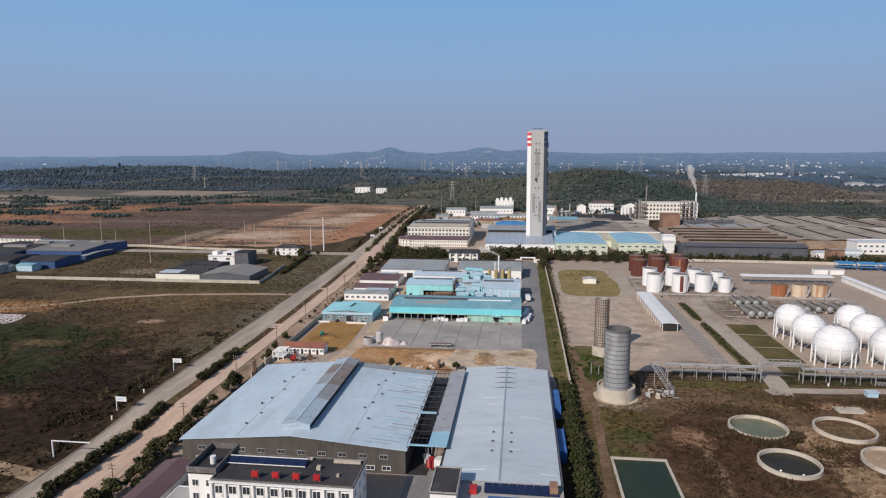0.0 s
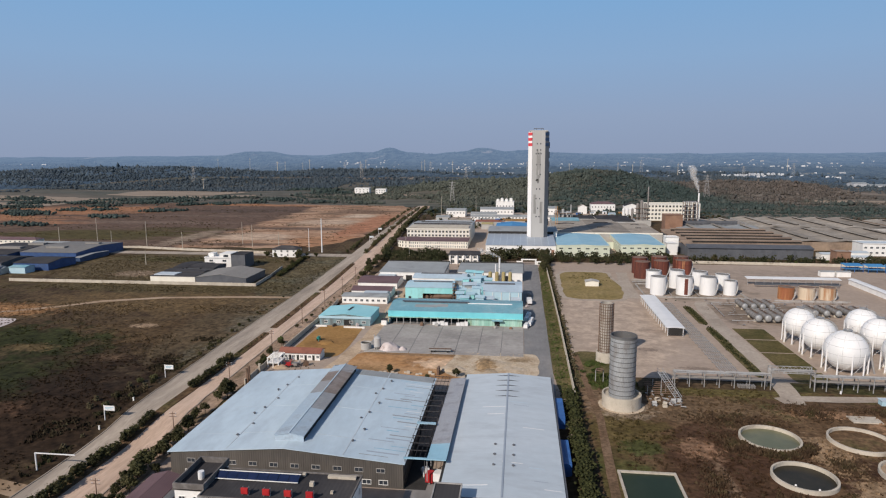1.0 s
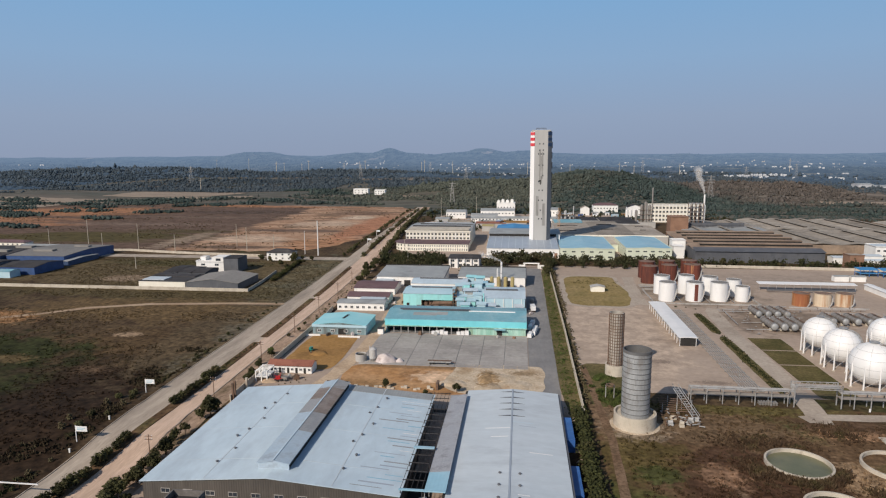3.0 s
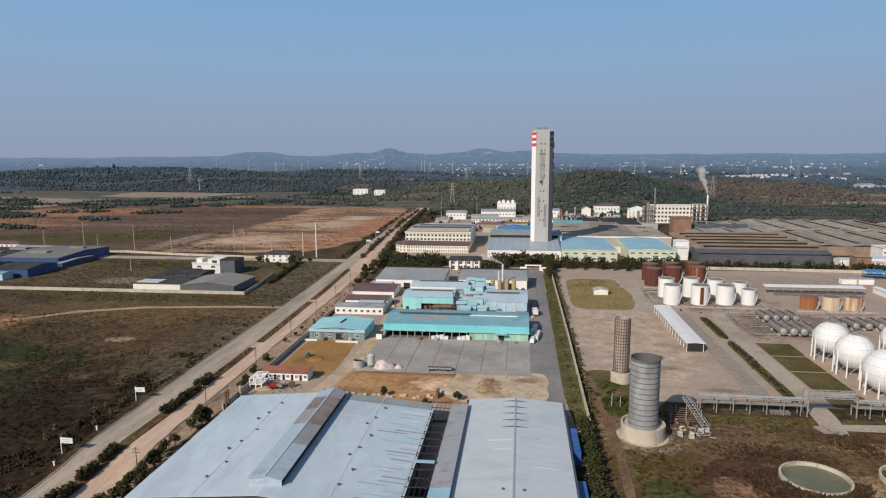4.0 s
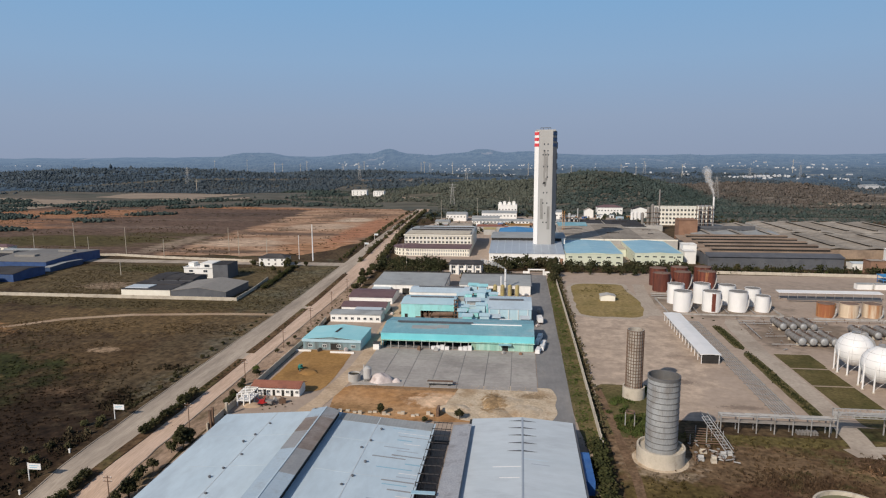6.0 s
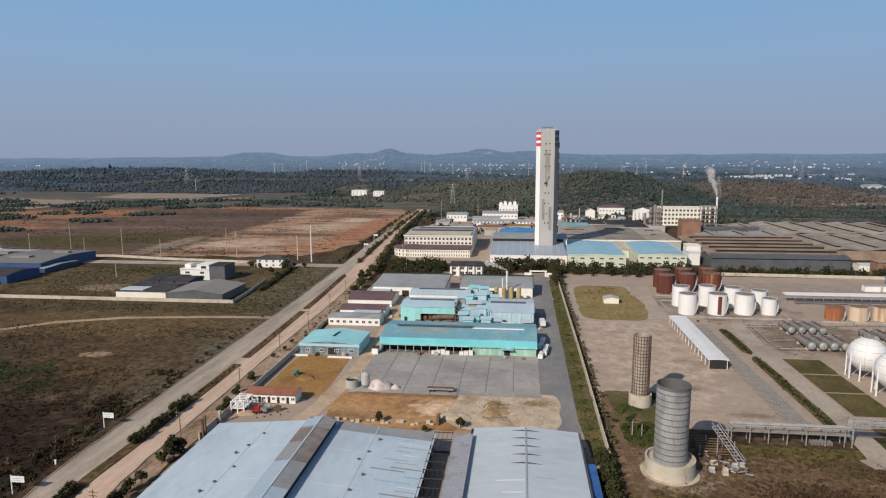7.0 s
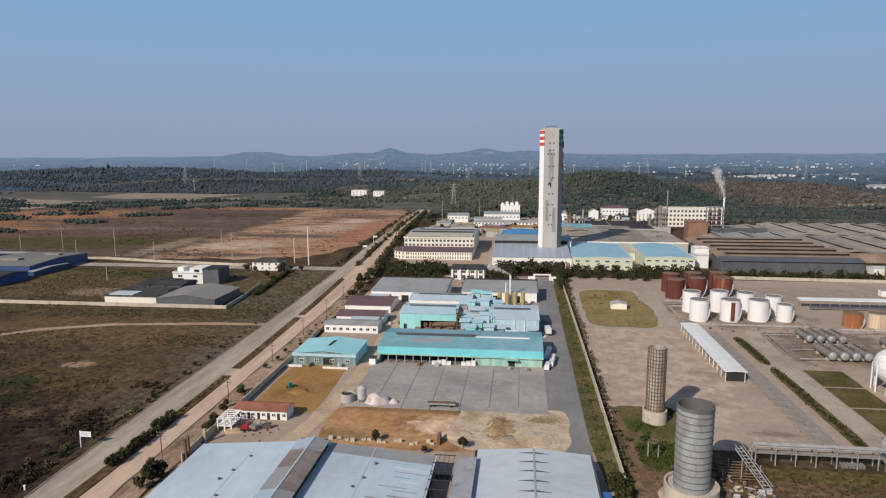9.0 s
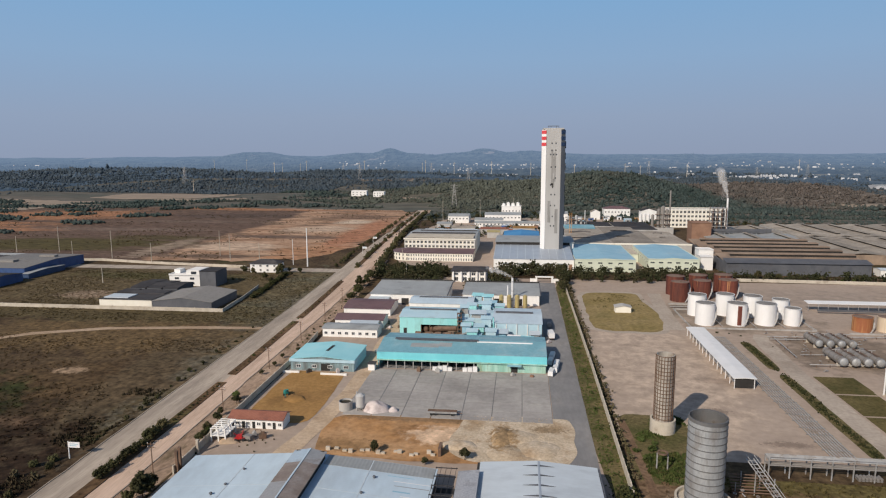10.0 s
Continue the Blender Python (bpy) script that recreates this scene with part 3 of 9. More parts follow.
    f = [(j * nx + i, j * nx + i + 1, (j + 1) * nx + i + 1, (j + 1) * nx + i) for j in range(len(ys) - 1) for i in range(nx - 1)]
    mb = MB()
    mb.v, mb.f = v, f
    return solid(name, mb, mat, label, category, kind=kind, smooth=True)


def strip(name, ys, left, right, lift, mat, label, category="road"):
    mb = MB()
    for y in ys:
        a, b = left(y), right(y)
        for k in range(5):
            x = a + (b - a) * k / 4
            mb.v.append((x, y, T(x, y) + lift))
    mb.f = [(j * 5 + i, j * 5 + i + 1, (j + 1) * 5 + i + 1, (j + 1) * 5 + i) for j in range(len(ys) - 1) for i in range(4)]
    return solid(name, mb, mat, label, category, kind="structure", smooth=True)


gx = axis([(-4900, -1600, 220), (-1600, -420, 40), (-420, -160, 20), (-160, -100, 4), (-100, 0, 20), (0, 24, 4), (24, 300, 23), (300, 1400, 40), (1400, 4900, 220)])
gy = axis([(-3000, 0, 300), (0, 140, 20), (140, 330, 5), (330, 820, 35), (820, 2600, 38), (2600, 4950, 160)])
mb = MB()
for y in gy:
    for x in gx:
        mb.v.append((x, y, T(x, y)))
nx = len(gx)
mb.f = [(j * nx + i, j * nx + i + 1, (j + 1) * nx + i + 1, (j + 1) * nx + i) for j in range(len(gy) - 1) for i in range(nx - 1)]
gm = mb.mesh("ground", True)
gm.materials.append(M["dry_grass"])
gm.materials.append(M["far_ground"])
gm.materials.append(M["hazed_ridge_ground"])
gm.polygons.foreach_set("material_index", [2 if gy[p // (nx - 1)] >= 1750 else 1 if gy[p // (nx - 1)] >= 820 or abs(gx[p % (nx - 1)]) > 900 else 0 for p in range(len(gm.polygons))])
tagged(new("ground", gm), "dry brown grassland with green patches running to the horizon", "ground", kind="structure")

# the dual carriageway along the works
RY = [60, 125, 172, 194, 250, 295, 378, 484, 571, 683, 800, 900, 960]
RLx = [-126.0, -125.4, -125.4, -126.5, -128.4, -129.3, -131, -136, -141, -145.5, -149.5, -153, -156]
RRx = [-102.5, -103, -105, -106, -107, -108, -109, -114, -121.5, -131, -137, -141, -144]
left_edge = lambda y: lerp_at(RY, RLx, y) + 0.5 * noise.noise((y * 0.11, 2, 5)) + 0.3 * noise.noise((y * 0.43, 7, 1))
right_edge = lambda y: lerp_at(RY, RRx, y) + 0.5 * noise.noise((y * 0.13, 9, 5)) + 0.3 * noise.noise((y * 0.47, 3, 8))
MYx = [-116.6, -115.5, -115.0, -114.6, -115.3, -116.4, -119.5, -125.5, -131.5, -138.5, -143.5, -147.3, -150.2]
mid = lambda y: lerp_at(RY, MYx, y)
ys = axis([(60, 480, 2), (480, 950, 8)])
strip("road_west", ys, left_edge, mid, 0.06, M["road_grey"], "worn pale grey concrete carriageway of the dual road")
strip("road_east", ys, mid, right_edge, 0.064, M["road_dusty"], "dusty pinkish concrete carriageway of the dual road")
strip("verge_west", ys, lambda y: left_edge(y) - 3.5 - 1.2 * noise.noise((y * 0.05, 3, 0)), left_edge, 0.03, M["dry_grass"], "weedy earth verge beside the road", "verge")
strip("verge_east", ys, right_edge, lambda y: right_edge(y) + 7.5 + 1.5 * noise.noise((y * 0.05, 1, 0)), 0.03, M["verge_dust"], "dusty pale earth verge with patches of weeds beside the road", "verge")


def kerb(edge, y0, y1, label):
    """A kerb of pale stone along a line of the road."""
    mb = MB()
    yy = axis([(y0, y1, 6)])
    for y in yy:
        for x, z in ((edge(y) - 0.16, 0.02), (edge(y) - 0.16, 0.22), (edge(y) + 0.16, 0.22), (edge(y) + 0.16, 0.02)):
            mb.v.append((x, y, T(x, y) + z))
    mb.f = [(j * 4 + i, j * 4 + i + 1, (j + 1) * 4 + i + 1, (j + 1) * 4 + i) for j in range(len(yy) - 1) for i in range(3)] + [(3, 2, 1, 0), tuple(len(mb.v) - 4 + i for i in range(4))]
    solid("kerb", mb, M["road_grey"], label, "kerb", kind="structure")


kerb(lambda y: left_edge(y) + 0.1, 60, 478, "pale stone kerb along the grey carriageway")
kerb(lambda y: right_edge(y) - 0.1, 60, 470, "pale stone kerb along the dusty carriageway")


def median(y0, y1):
    mb, kb = MB(), MB()
    yy = axis([(y0, y1, 6)])
    w = 1.7
    for y in yy:
        for x, z in ((mid(y) - w, 0.05), (mid(y) - w, 0.26), (mid(y) + w, 0.26), (mid(y) + w, 0.05)):
            mb.v.append((x, y, T(x, y) + z))
    mb.f = [(j * 4 + i, j * 4 + i + 1, (j + 1) * 4 + i + 1, (j + 1) * 4 + i) for j in range(len(yy) - 1) for i in range(3)] + [(3, 2, 1, 0), tuple(len(mb.v) - 4 + i for i in range(4))]
    solid("median", mb, M["weeds"], "raised planted strip between the carriageways", "median", kind="structure")


for a, b in ((70, 269), (277, 352), (358, 449), (497, 640), (652, 900)):
    median(a, b)

strip("side_road", axis([(479, 492, 6.5)]), lambda y: -420, left_edge, 0.05, M["road_grey"], "pale side road leading off across the fields")
sheet("bare_field", axis([(-800, -147, 7)]), axis([(510, 965, 7)]), 0.06, M["field_earth"], "bare reddish earth field passing into dull purplish-brown fallow", 14, 1.0)
sheet("pale_patch", axis([(-300, -250, 5)]), axis([(265, 283, 3)]), 0.06, M["tarp"], "pale limed patch at the end of the dry field", 4, 5.0)
for x0, x1, y0, y1, k in ((-1180, -700, 1000, 1085, 1.0), (-800, -560, 1130, 1270, 2.0), (-980, -740, 900, 960, 3.0), (-660, -480, 1060, 1120, 5.0), (-300, -190, 1120, 1160, 4.0), (430, 640, 1010, 1060, 6.0)):
    sheet("pale_field", axis([(x0, x1, 14)]), axis([(y0, y1, 8)]), 0.5, M["pale_field"], "pale harvested field among the woods", 16, k)
sheet("works_yard", axis([(-108, 128, 12)]), axis([(500, 852, 12)]), 0.05, M["brown_yard"], "dusty brown ground of the works behind the tower", 6, 2.0)


def ribbon(name, pts, width, lift, mat, label, category="path"):
    """A path of some width along a line of points."""
    fine = []
    for (x0, y0), (x1, y1) in zip(pts, pts[1:]):
        k = max(1, round(math.hypot(x1 - x0, y1 - y0) / 6))
        fine += [(x0 + (x1 - x0) * i / k, y0 + (y1 - y0) * i / k) for i in range(k)]
    fine.append(pts[-1])
    mb = MB()
    for i, (x, y) in enumerate(fine):
        a, b = fine[max(0, i - 1)], fine[min(len(fine) - 1, i + 1)]
        d = Vector((b[0] - a[0], b[1] - a[1])).normalized()
        w = width * (0.5 + 0.14 * noise.noise((x * 0.08, y * 0.08, 4)))
        for s in (-1, 1):
            px, py = x - d.y * w * s, y + d.x * w * s
            mb.v.append((px, py, T(px, py) + lift))
    mb.f = [(2 * i, 2 * i + 2, 2 * i + 3, 2 * i + 1) for i in range(len(fine) - 1)]
    return solid(name, mb, mat, label, category, kind="structure", smooth=True)


ribbon("field_path", [(-330, 262), (-262, 296), (-247, 306), (-233, 319), (-203, 331), (-159, 337), (-130, 339)], 4.2, 0.05, M["dirt_track"], "pale earth path across the dry field")
ribbon("farm_track", [(-230, 150), (-160, 141), (-141, 138), (-124, 134)], 5.0, 0.05, M["dirt_track"], "dirt track joining the road")

# the works east of the road
sheet("works_yard", axis([(-97.8, 16, 6)]), axis([(110, 470, 6)]), 0.035, M["brown_yard"], "dusty earth ground of the factory plot", 0, 0)
sheet("soil_plot", axis([(-95, -73, 3)]), axis([(238, 284, 3)]), 0.10, M["ochre_soil"], "freshly graded ochre soil plot", 1.6, 2.0)
sheet("soil_bank", axis([(-68, -14, 3)]), axis([(219, 247, 3)]), 0.10, M["orange_soil"], "orange excavated soil", 3.5, 3.0)
sheet("rubble_sand", axis([(-28, 5, 1.5)]), axis([(222, 250, 1.5)]), 0.14, M["sand"], "pale sandy rubble ground", 4.0, 4.0)
ribbon("dirt_lane", [(-76, 205), (-70.5, 235), (-67.5, 265), (-67, 290), (-68, 330), (-67, 395)], 6.0, 0.115, M["pale_lane"], "pale dirt lane")
sheet("works_road", axis([(1, 11.5, 3.5)]), axis([(206, 458, 6)]), 0.09, M["asphalt"], "grey asphalt works road")
sheet("grass_strip", axis([(11.5, 19.5, 2)]), axis([(205, 455, 6)]), 0.07, M["green_strip"], "grass strip beside the boundary wall", 0.8, 1.0)
sheet("south_yard", axis([(-29, -18, 3)]), axis([(100, 150, 5)]), 0.09, M["asphalt"], "grey concrete alley between the halls")

# the tank farm plot
sheet("hedge_strip", axis([(84, 88.5, 1.5)]), axis([(232, 299, 3)]), 0.09, M["green_strip"], "weedy planted strip in the tank farm", 0.5, 3.0)
sheet("hedge_strip", axis([(84, 88.5, 1.5)]), axis([(304, 340, 3)]), 0.09, M["green_strip"], "weedy planted strip in the tank farm", 0.5, 4.0)
sheet("tank_farm_ground", axis([(20, 430, 10)]), axis([(228, 470, 8)]), 0.03, M["brown_yard"], "brownish worn concrete ground of the tank farm")
sheet("weed_plot", axis([(20, 260, 8)]), axis([(60, 219, 6)]), 0.04, M["weeds"], "overgrown brown weed plot")
sheet("lawn_kerb", axis([(22.5, 60.5, 3)]), axis([(350, 435, 4)]), 0.06, M["lane"], "pale worn edge round the oval lawn", 3.0, 6.0)
M["tank_lawn"] = material("tank_lawn", (0.085, 0.072, 0.028), (0.130, 0.105, 0.046), 0.1, 0.95, c3=(0.062, 0.062, 0.022), scale3=0.07, amount3=0.42, bump=0.6, bump_scale=1.5, fine=0.4, spec=0.1)
sheet("oval_lawn", axis([(25, 58, 3)]), axis([(353, 432, 4)]), 0.08, M["lawn"], "dry yellowish lawn in the concrete yard", 3.0, 6.0)
for y0, y1 in ((243.0, 262.2), (263.2, 280.6), (281.6, 298.4)):
    sheet("lawn_patch", axis([(96.6, 110.5, 2.8)]), axis([(y0, y1, 3)]), 0.08, M["tank_lawn"], "short olive lawn between concrete paths beside the spheres")
sheet("lawn_patch", axis([(97, 112, 3)]), axis([(228, 240, 3)]), 0.08, M["green_strip"], "short green lawn by the pipe rack", 0.6, 2.5)
sheet("weed_corner", axis([(20, 40, 3)]), axis([(214, 256, 3)]), 0.09, M["green_strip"], "weedy green corner by the silos", 2.0, 8.0)
ribbon("tank_road", [(88, 208), (89.5, 216), (92, 240), (92, 300), (95, 345), (98, 352)], 7.0, 0.085, M["lane"], "concrete lane through the tank farm")
ribbon("rack_lane", [(84, 210.5), (91.5, 213), (103, 213.4), (124, 215.5), (175, 217.5)], 5.0, 0.10, M["lane"], "worn concrete lane along the pipe rack")
solid("bare_ring", MB().ring(32.0, 201.2, -0.1, 0.10, 7.3, 5.8, 40), M["sand"], "pale trodden earth round the silo plinth", "ground", kind="structure")
ribbon("soil_track", [(21, 100), (22.5, 150), (24, 190), (23, 215), (21.5, 252)], 2.4, 0.11, M["bare_track"], "bare earth track beside the hedge")
ribbon("tank_road", [(67, 433), (64, 400), (62.5, 356)], 7.0, 0.07, M["lane"], "pale dusty lane beside the oval lawn")


# ---- buildings ----
def roof_mesh(w, d, h, kind, rise, over, t=0.18):
    mb = MB()
    x0, x1, y0, y1 = -w / 2 - over, w / 2 + over, -d / 2 - over, d / 2 + over
    if kind == "flat":
        mb.box(x0, x1, y0, y1, h, h + t)
    elif kind == "gable_y":
        mb.slope([(x0, y0, h + t), (0, y0, h + rise + t), (0, y1, h + rise + t), (x0, y1, h + t)], t)
        mb.slope([(0, y0, h + rise + t), (x1, y0, h + t), (x1, y1, h + t), (0, y1, h + rise + t)], t)
    elif kind == "gable_x":
        mb.slope([(x0, y0, h + t), (x1, y0, h + t), (x1, 0, h + rise + t), (x0, 0, h + rise + t)], t)
        mb.slope([(x0, 0, h + rise + t), (x1, 0, h + rise + t), (x1, y1, h + t), (x0, y1, h + t)], t)
    elif kind == "shed":
        mb.slope([(x0, y0, h + t), (x1, y0, h + t), (x1, y1, h + rise + t), (x0, y1, h + rise + t)], t)
    elif kind == "hip":
        k = min(w, d) / 2 + over
        if w >= d:
            a, b = (x0 + k, 0, h + rise), (x1 - k, 0, h + rise)
            mb.add([(x0, y0, h), (x1, y0, h), (x1, y1, h), (x0, y1, h), a, b], [(0, 1, 5, 4), (1, 2, 5), (2, 3, 4, 5), (3, 0, 4), (3, 2, 1, 0)])
        else:
            a, b = (0, y0 + k, h + rise), (0, y1 - k, h + rise)
            mb.add([(x0, y0, h), (x1, y0, h), (x1, y1, h), (x0, y1, h), a, b], [(0, 1, 4), (1, 2, 5, 4), (2, 3, 5), (3, 0, 4, 5), (3, 2, 1, 0)])
        mb.box(x0, x1, y0, y1, h - 0.15, h - 0.002)
    return mb


PANES = {}


def window_mesh(w, h, side):
    """A window: a raised frame; its pane is a mesh of its own."""
    key = (round(w, 2), round(h, 2), side)
    if key not in PANES:
        f, p = MB(), MB()
        t = 0.12

        def bar(mb, a0, a1, z0, z1, d0, d1):
            if side in "sn":
                s = -1 if side == "s" else 1
                ya, yb = sorted((s * d0, s * d1))
                mb.box(a0, a1, ya, yb, z0, z1)
            else:
                s = -1 if side == "w" else 1
                xa, xb = sorted((s * d0, s * d1))
                mb.box(xa, xb, a0, a1, z0, z1)
        bar(f, -w / 2, w / 2, 0, t, 0, 0.14)
        bar(f, -w / 2, w / 2, h - t, h, 0, 0.12)
        bar(f, -w / 2, -w / 2 + t, t, h - t, 0, 0.12)
        bar(f, w / 2 - t, w / 2, t, h - t, 0, 0.12)
        bar(f, -t / 3, t / 3, t, h - t, 0, 0.10)
        bar(p, -w / 2 + t, w / 2 - t, t, h - t, 0.01, 0.04)
        PANES[key] = (f.mesh("window"), p.mesh("pane"))
    return PANES[key]


def windows(parent, w, d, side, n, z, ww, wh, frame_mat=None, span=None, shift=0.0):
    """A row of n windows on one side of a building w by d."""
    fm, pm = window_mesh(ww, wh, side)
    length = span or (w if side in "sn" else d)
    for i in range(n):
        a = -length / 2 + length * (i + 0.5) / n + shift
        o = part("window", fm, frame_mat or M["white_wall"], parent)
        o.location = {"s": (a, -d / 2, z), "n": (a, d / 2, z), "w": (-w / 2, a, z), "e": (w / 2, a, z)}[side]
        part("pane", pm, M["glass"], o)


def building(name, x0, x1, y0, y1, h, wall, roof, label, kind="flat", rise=0.0, over=0.25, category="building", base=None, parapet=0.0, group="", wall_s=None, parapet_mat=None, skip=""):
    """Four walls and a roof; returns the thing and its width and depth."""
    w, d = x1 - x0, y1 - y0
    cx, cy = (x0 + x1) / 2, (y0 + y1) / 2
    z = T(cx, y0) if base is None else base
    e = thing(name, cx, cy, z, label, category, group)
    t = 0.3
    for side in "snwe":
        if side in skip:
            continue
        mb = MB()
        low = -1.0 if base is None else -0.05
        if side == "s":
            pts, e0, e1 = [(-w / 2, h), (0, h + rise if kind == "gable_y" else h), (w / 2, h)], -d / 2, -d / 2 + t
        elif side == "n":
            k = h + (rise if kind == "shed" else 0)
            pts, e0, e1 = [(-w / 2, k), (0, h + rise if kind == "gable_y" else k), (w / 2, k)], d / 2 - t, d / 2
        else:
            pts = [(-d / 2 + t, h), (0, h + (rise if kind == "gable_x" else rise / 2 if kind == "shed" else 0)), (d / 2 - t, h + (rise if kind == "shed" else 0))]
            e0, e1 = (-w / 2, -w / 2 + t) if side == "w" else (w / 2 - t, w / 2)
        v = []
        for q in (e0, e1):
            for a, b in [(pts[0][0], low), (pts[-1][0], low)] + pts[::-1]:
                v.append((a, q, b) if side in "sn" else (q, a, b))
        fs = [(0, 1, 2, 3, 4), (9, 8, 7, 6, 5)] + [(i, i + 5, (i + 1) % 5 + 5, (i + 1) % 5) for i in range(5)]
        mb.add(v, fs)
        part("wall", mb, wall_s if wall_s and side == "s" else wall, e)
    part("roof", roof_mesh(w, d, h, kind, rise, over), roof, e)
    if parapet:
        mb = MB()
        o, i = 0.25, 0.0
        a, b = w / 2 + o, d / 2 + o
        mb.box(-a, a, -b, -b + 0.3, h - 0.1, h + parapet)
        mb.box(-a, a, b - 0.3, b, h - 0.1, h + parapet)
        mb.box(-a, -a + 0.3, -b + 0.3, b - 0.3, h - 0.1, h + parapet)
        mb.box(a - 0.3, a, -b + 0.3, b - 0.3, h - 0.1, h + parapet)
        part("parapet", mb, parapet_mat or wall, e)
    return e, w, d


# the large hall with the ridge monitor
hall, w, d = building("factory_hall", -91.5, -29.6, 146, 206, 6.8, M["shed_wall"], M["pale_roof"], "long steel hall with pale blue roof and dark corrugated walls", "gable_y", 2.6, 0.5, "factory hall")
windows(hall, w, d, "s", 13, 0.9, 2.4, 1.3, span=56)
windows(hall, w, d, "s", 10, 4.1, 2.3, 1.2, M["old_parapet"], span=56)
windows(hall, w, d, "w", 10, 4.2, 2.4, 1.3)
z = 9.4
M["monitor_brown"] = material("monitor_brown", (0.175, 0.140, 0.120), (0.240, 0.205, 0.185), 0.2, 0.75, c3=(0.29, 0.27, 0.26), scale3=0.15, amount3=0.40, bump=0.2, wave=("Y", 0.8), fine=0.12)
M["monitor_blue"] = material("monitor_blue", (0.34, 0.43, 0.51), (0.40, 0.49, 0.56), 0.2, 0.6, c3=(0.27, 0.32, 0.37), scale3=0.2, amount3=0.40, bump=0.1, wave=("Y", 0.8), fine=0.08)
M["monitor_grey"] = material("monitor_grey", (0.25, 0.26, 0.27), (0.31, 0.32, 0.33), 0.2, 0.65, c3=(0.20, 0.18, 0.17), scale3=0.2, amount3=0.40, bump=0.1, wave=("Y", 0.8), fine=0.1)
for ya, yb, left, right in ((-26, -20, "monitor_blue", "monitor_blue"), (-20, -9, "monitor_blue", "monitor_blue"), (-9, 3, "monitor_blue", "monitor_grey"), (3, 13, "monitor_grey", "monitor_brown"), (13, 22, "monitor_brown", "monitor_brown"), (22, 28.6, "monitor_blue", "monitor_grey")):
    yb -= 0.03
    part("monitor_roof", MB().slope([(-4.1, ya, z + 1.5), (0, ya, z + 2.2), (0, yb, z + 2.2), (-4.1, yb, z + 1.5)], 0.15), M[left], hall, "stained ridge monitor sheets")
    part("monitor_roof", MB().slope([(0, ya, z + 2.2), (4.1, ya, z + 1.5), (4.1, yb, z + 1.5), (0, yb, z + 2.2)], 0.15), M[right], hall, "stained ridge monitor sheets")
part("ridge_cap", MB().box(-0.18, 0.18, -26, 28.6, z + 2.15, z + 2.3), M["pale_roof"], hall)
for sx in (-15.5, 15.5):
    zr = 6.8 + 2.6 * (1 - abs(sx) / 31) + 0.19
    part("seam", MB().box(sx - 0.12, sx + 0.12, -30, 30.4, zr, zr + 0.06), M["white_roof"], hall)
for yy in (-20.5, -2, 15):
    for s in (-1, 1):
        q = [(s * 4.3, yy, 6.8 + 2.6 * (1 - 4.3 / 31) + 0.22), (s * 31, yy, 7.02), (s * 31, yy + 0.16, 7.02), (s * 4.3, yy + 0.16, 6.8 + 2.6 * (1 - 4.3 / 31) + 0.22)]
        part("lap_seam", MB().slope(q if s > 0 else q[::-1], 0.04), M["white_roof"], hall)
# monitor sides: their near-black colour holds the open gap and its shade
mb = MB()
for sx in (-3.7, 3.55):
    mb.box(sx, sx + 0.15, -25.6, 28.2, 7.4, z + 1.5)
mb.box(-3.5, 3.5, 28.1, 28.3, 8.0, z + 1.8)
part("monitor_end", MB().add([(-3.9, -25.75, 8.4), (3.9, -25.75, 8.4), (3.9, -25.75, z + 1.5), (0, -25.75, z + 2.1), (-3.9, -25.75, z + 1.5), (-3.9, -25.6, 8.4), (3.9, -25.6, 8.4), (3.9, -25.6, z + 1.5), (0, -25.6, z + 2.1), (-3.9, -25.6, z + 1.5)], [(0, 1, 2, 3, 4), (9, 8, 7, 6, 5), (0, 5, 6, 1), (1, 6, 7, 2), (2, 7, 8, 3), (3, 8, 9, 4), (4, 9, 5, 0)]), M["monitor_blue"], hall, "pale blue sheet closing the monitor's end")
part("monitor_wall", mb, M["void"], hall, "side of the ridge monitor, near-black for its gap and shade")
mb = MB()
mb.box(-31.55, -31.1, -30.5, 30.5, 6.3, 6.75)
part("gutter", mb, M["dark_steel_wall"], hall)
vent = MB().cyl(0, 0, -0.1, 0.35, 0.25, 0.25, 10).cyl(0, 0, 0.35, 0.55, 0.42, 0.2, 10).mesh("roof_vent")
for sx in (-16, 16):
    for k in range(8):
        o = part("roof_vent", vent, M["dark_steel_wall"], hall)
        o.location = (sx + 1.6 * math.sin(k * 2.1), -22 + k * 6.2 + (k % 3), 6.8 + 2.6 * (1 - abs(sx) / 31) + 0.15)
for k in range(26):
    mb = MB()
    yy = -28.5 + k * 2.1 + random.uniform(-0.5, 0.5)
    ln = random.uniform(3, 9)
    xr = 30.7 - random.choice([0, 0, 1.5, 4])
    wide = random.uniform(0.25, 0.6)
    zz = lambda x: 6.8 + 2.6 * (1 - x / 31.0) + 0.22
    mb.slope([(xr - ln, yy, zz(xr - ln)), (xr, yy, zz(xr)), (xr, yy + wide, zz(xr)), (xr - ln, yy + wide, zz(xr - ln))], 0.04)
    part("roof_patch", mb, M[random.choice(["sky_roof", "tank_white", "glass_roof", "glass_roof", "monitor_grey"])], hall)
mb = MB()
zz = lambda x: 6.8 + 2.6 * (1 - abs(x) / 31.0) + 0.23
mb.slope([(4.2, 25.5, zz(4.2)), (31, 25.5, zz(31)), (31, 30.4, zz(31)), (4.2, 30.4, zz(4.2))], 0.04)
part("roof_edge_sheet", mb, M["grey_roof"], hall, "weathered grey sheets along the end of the roof")

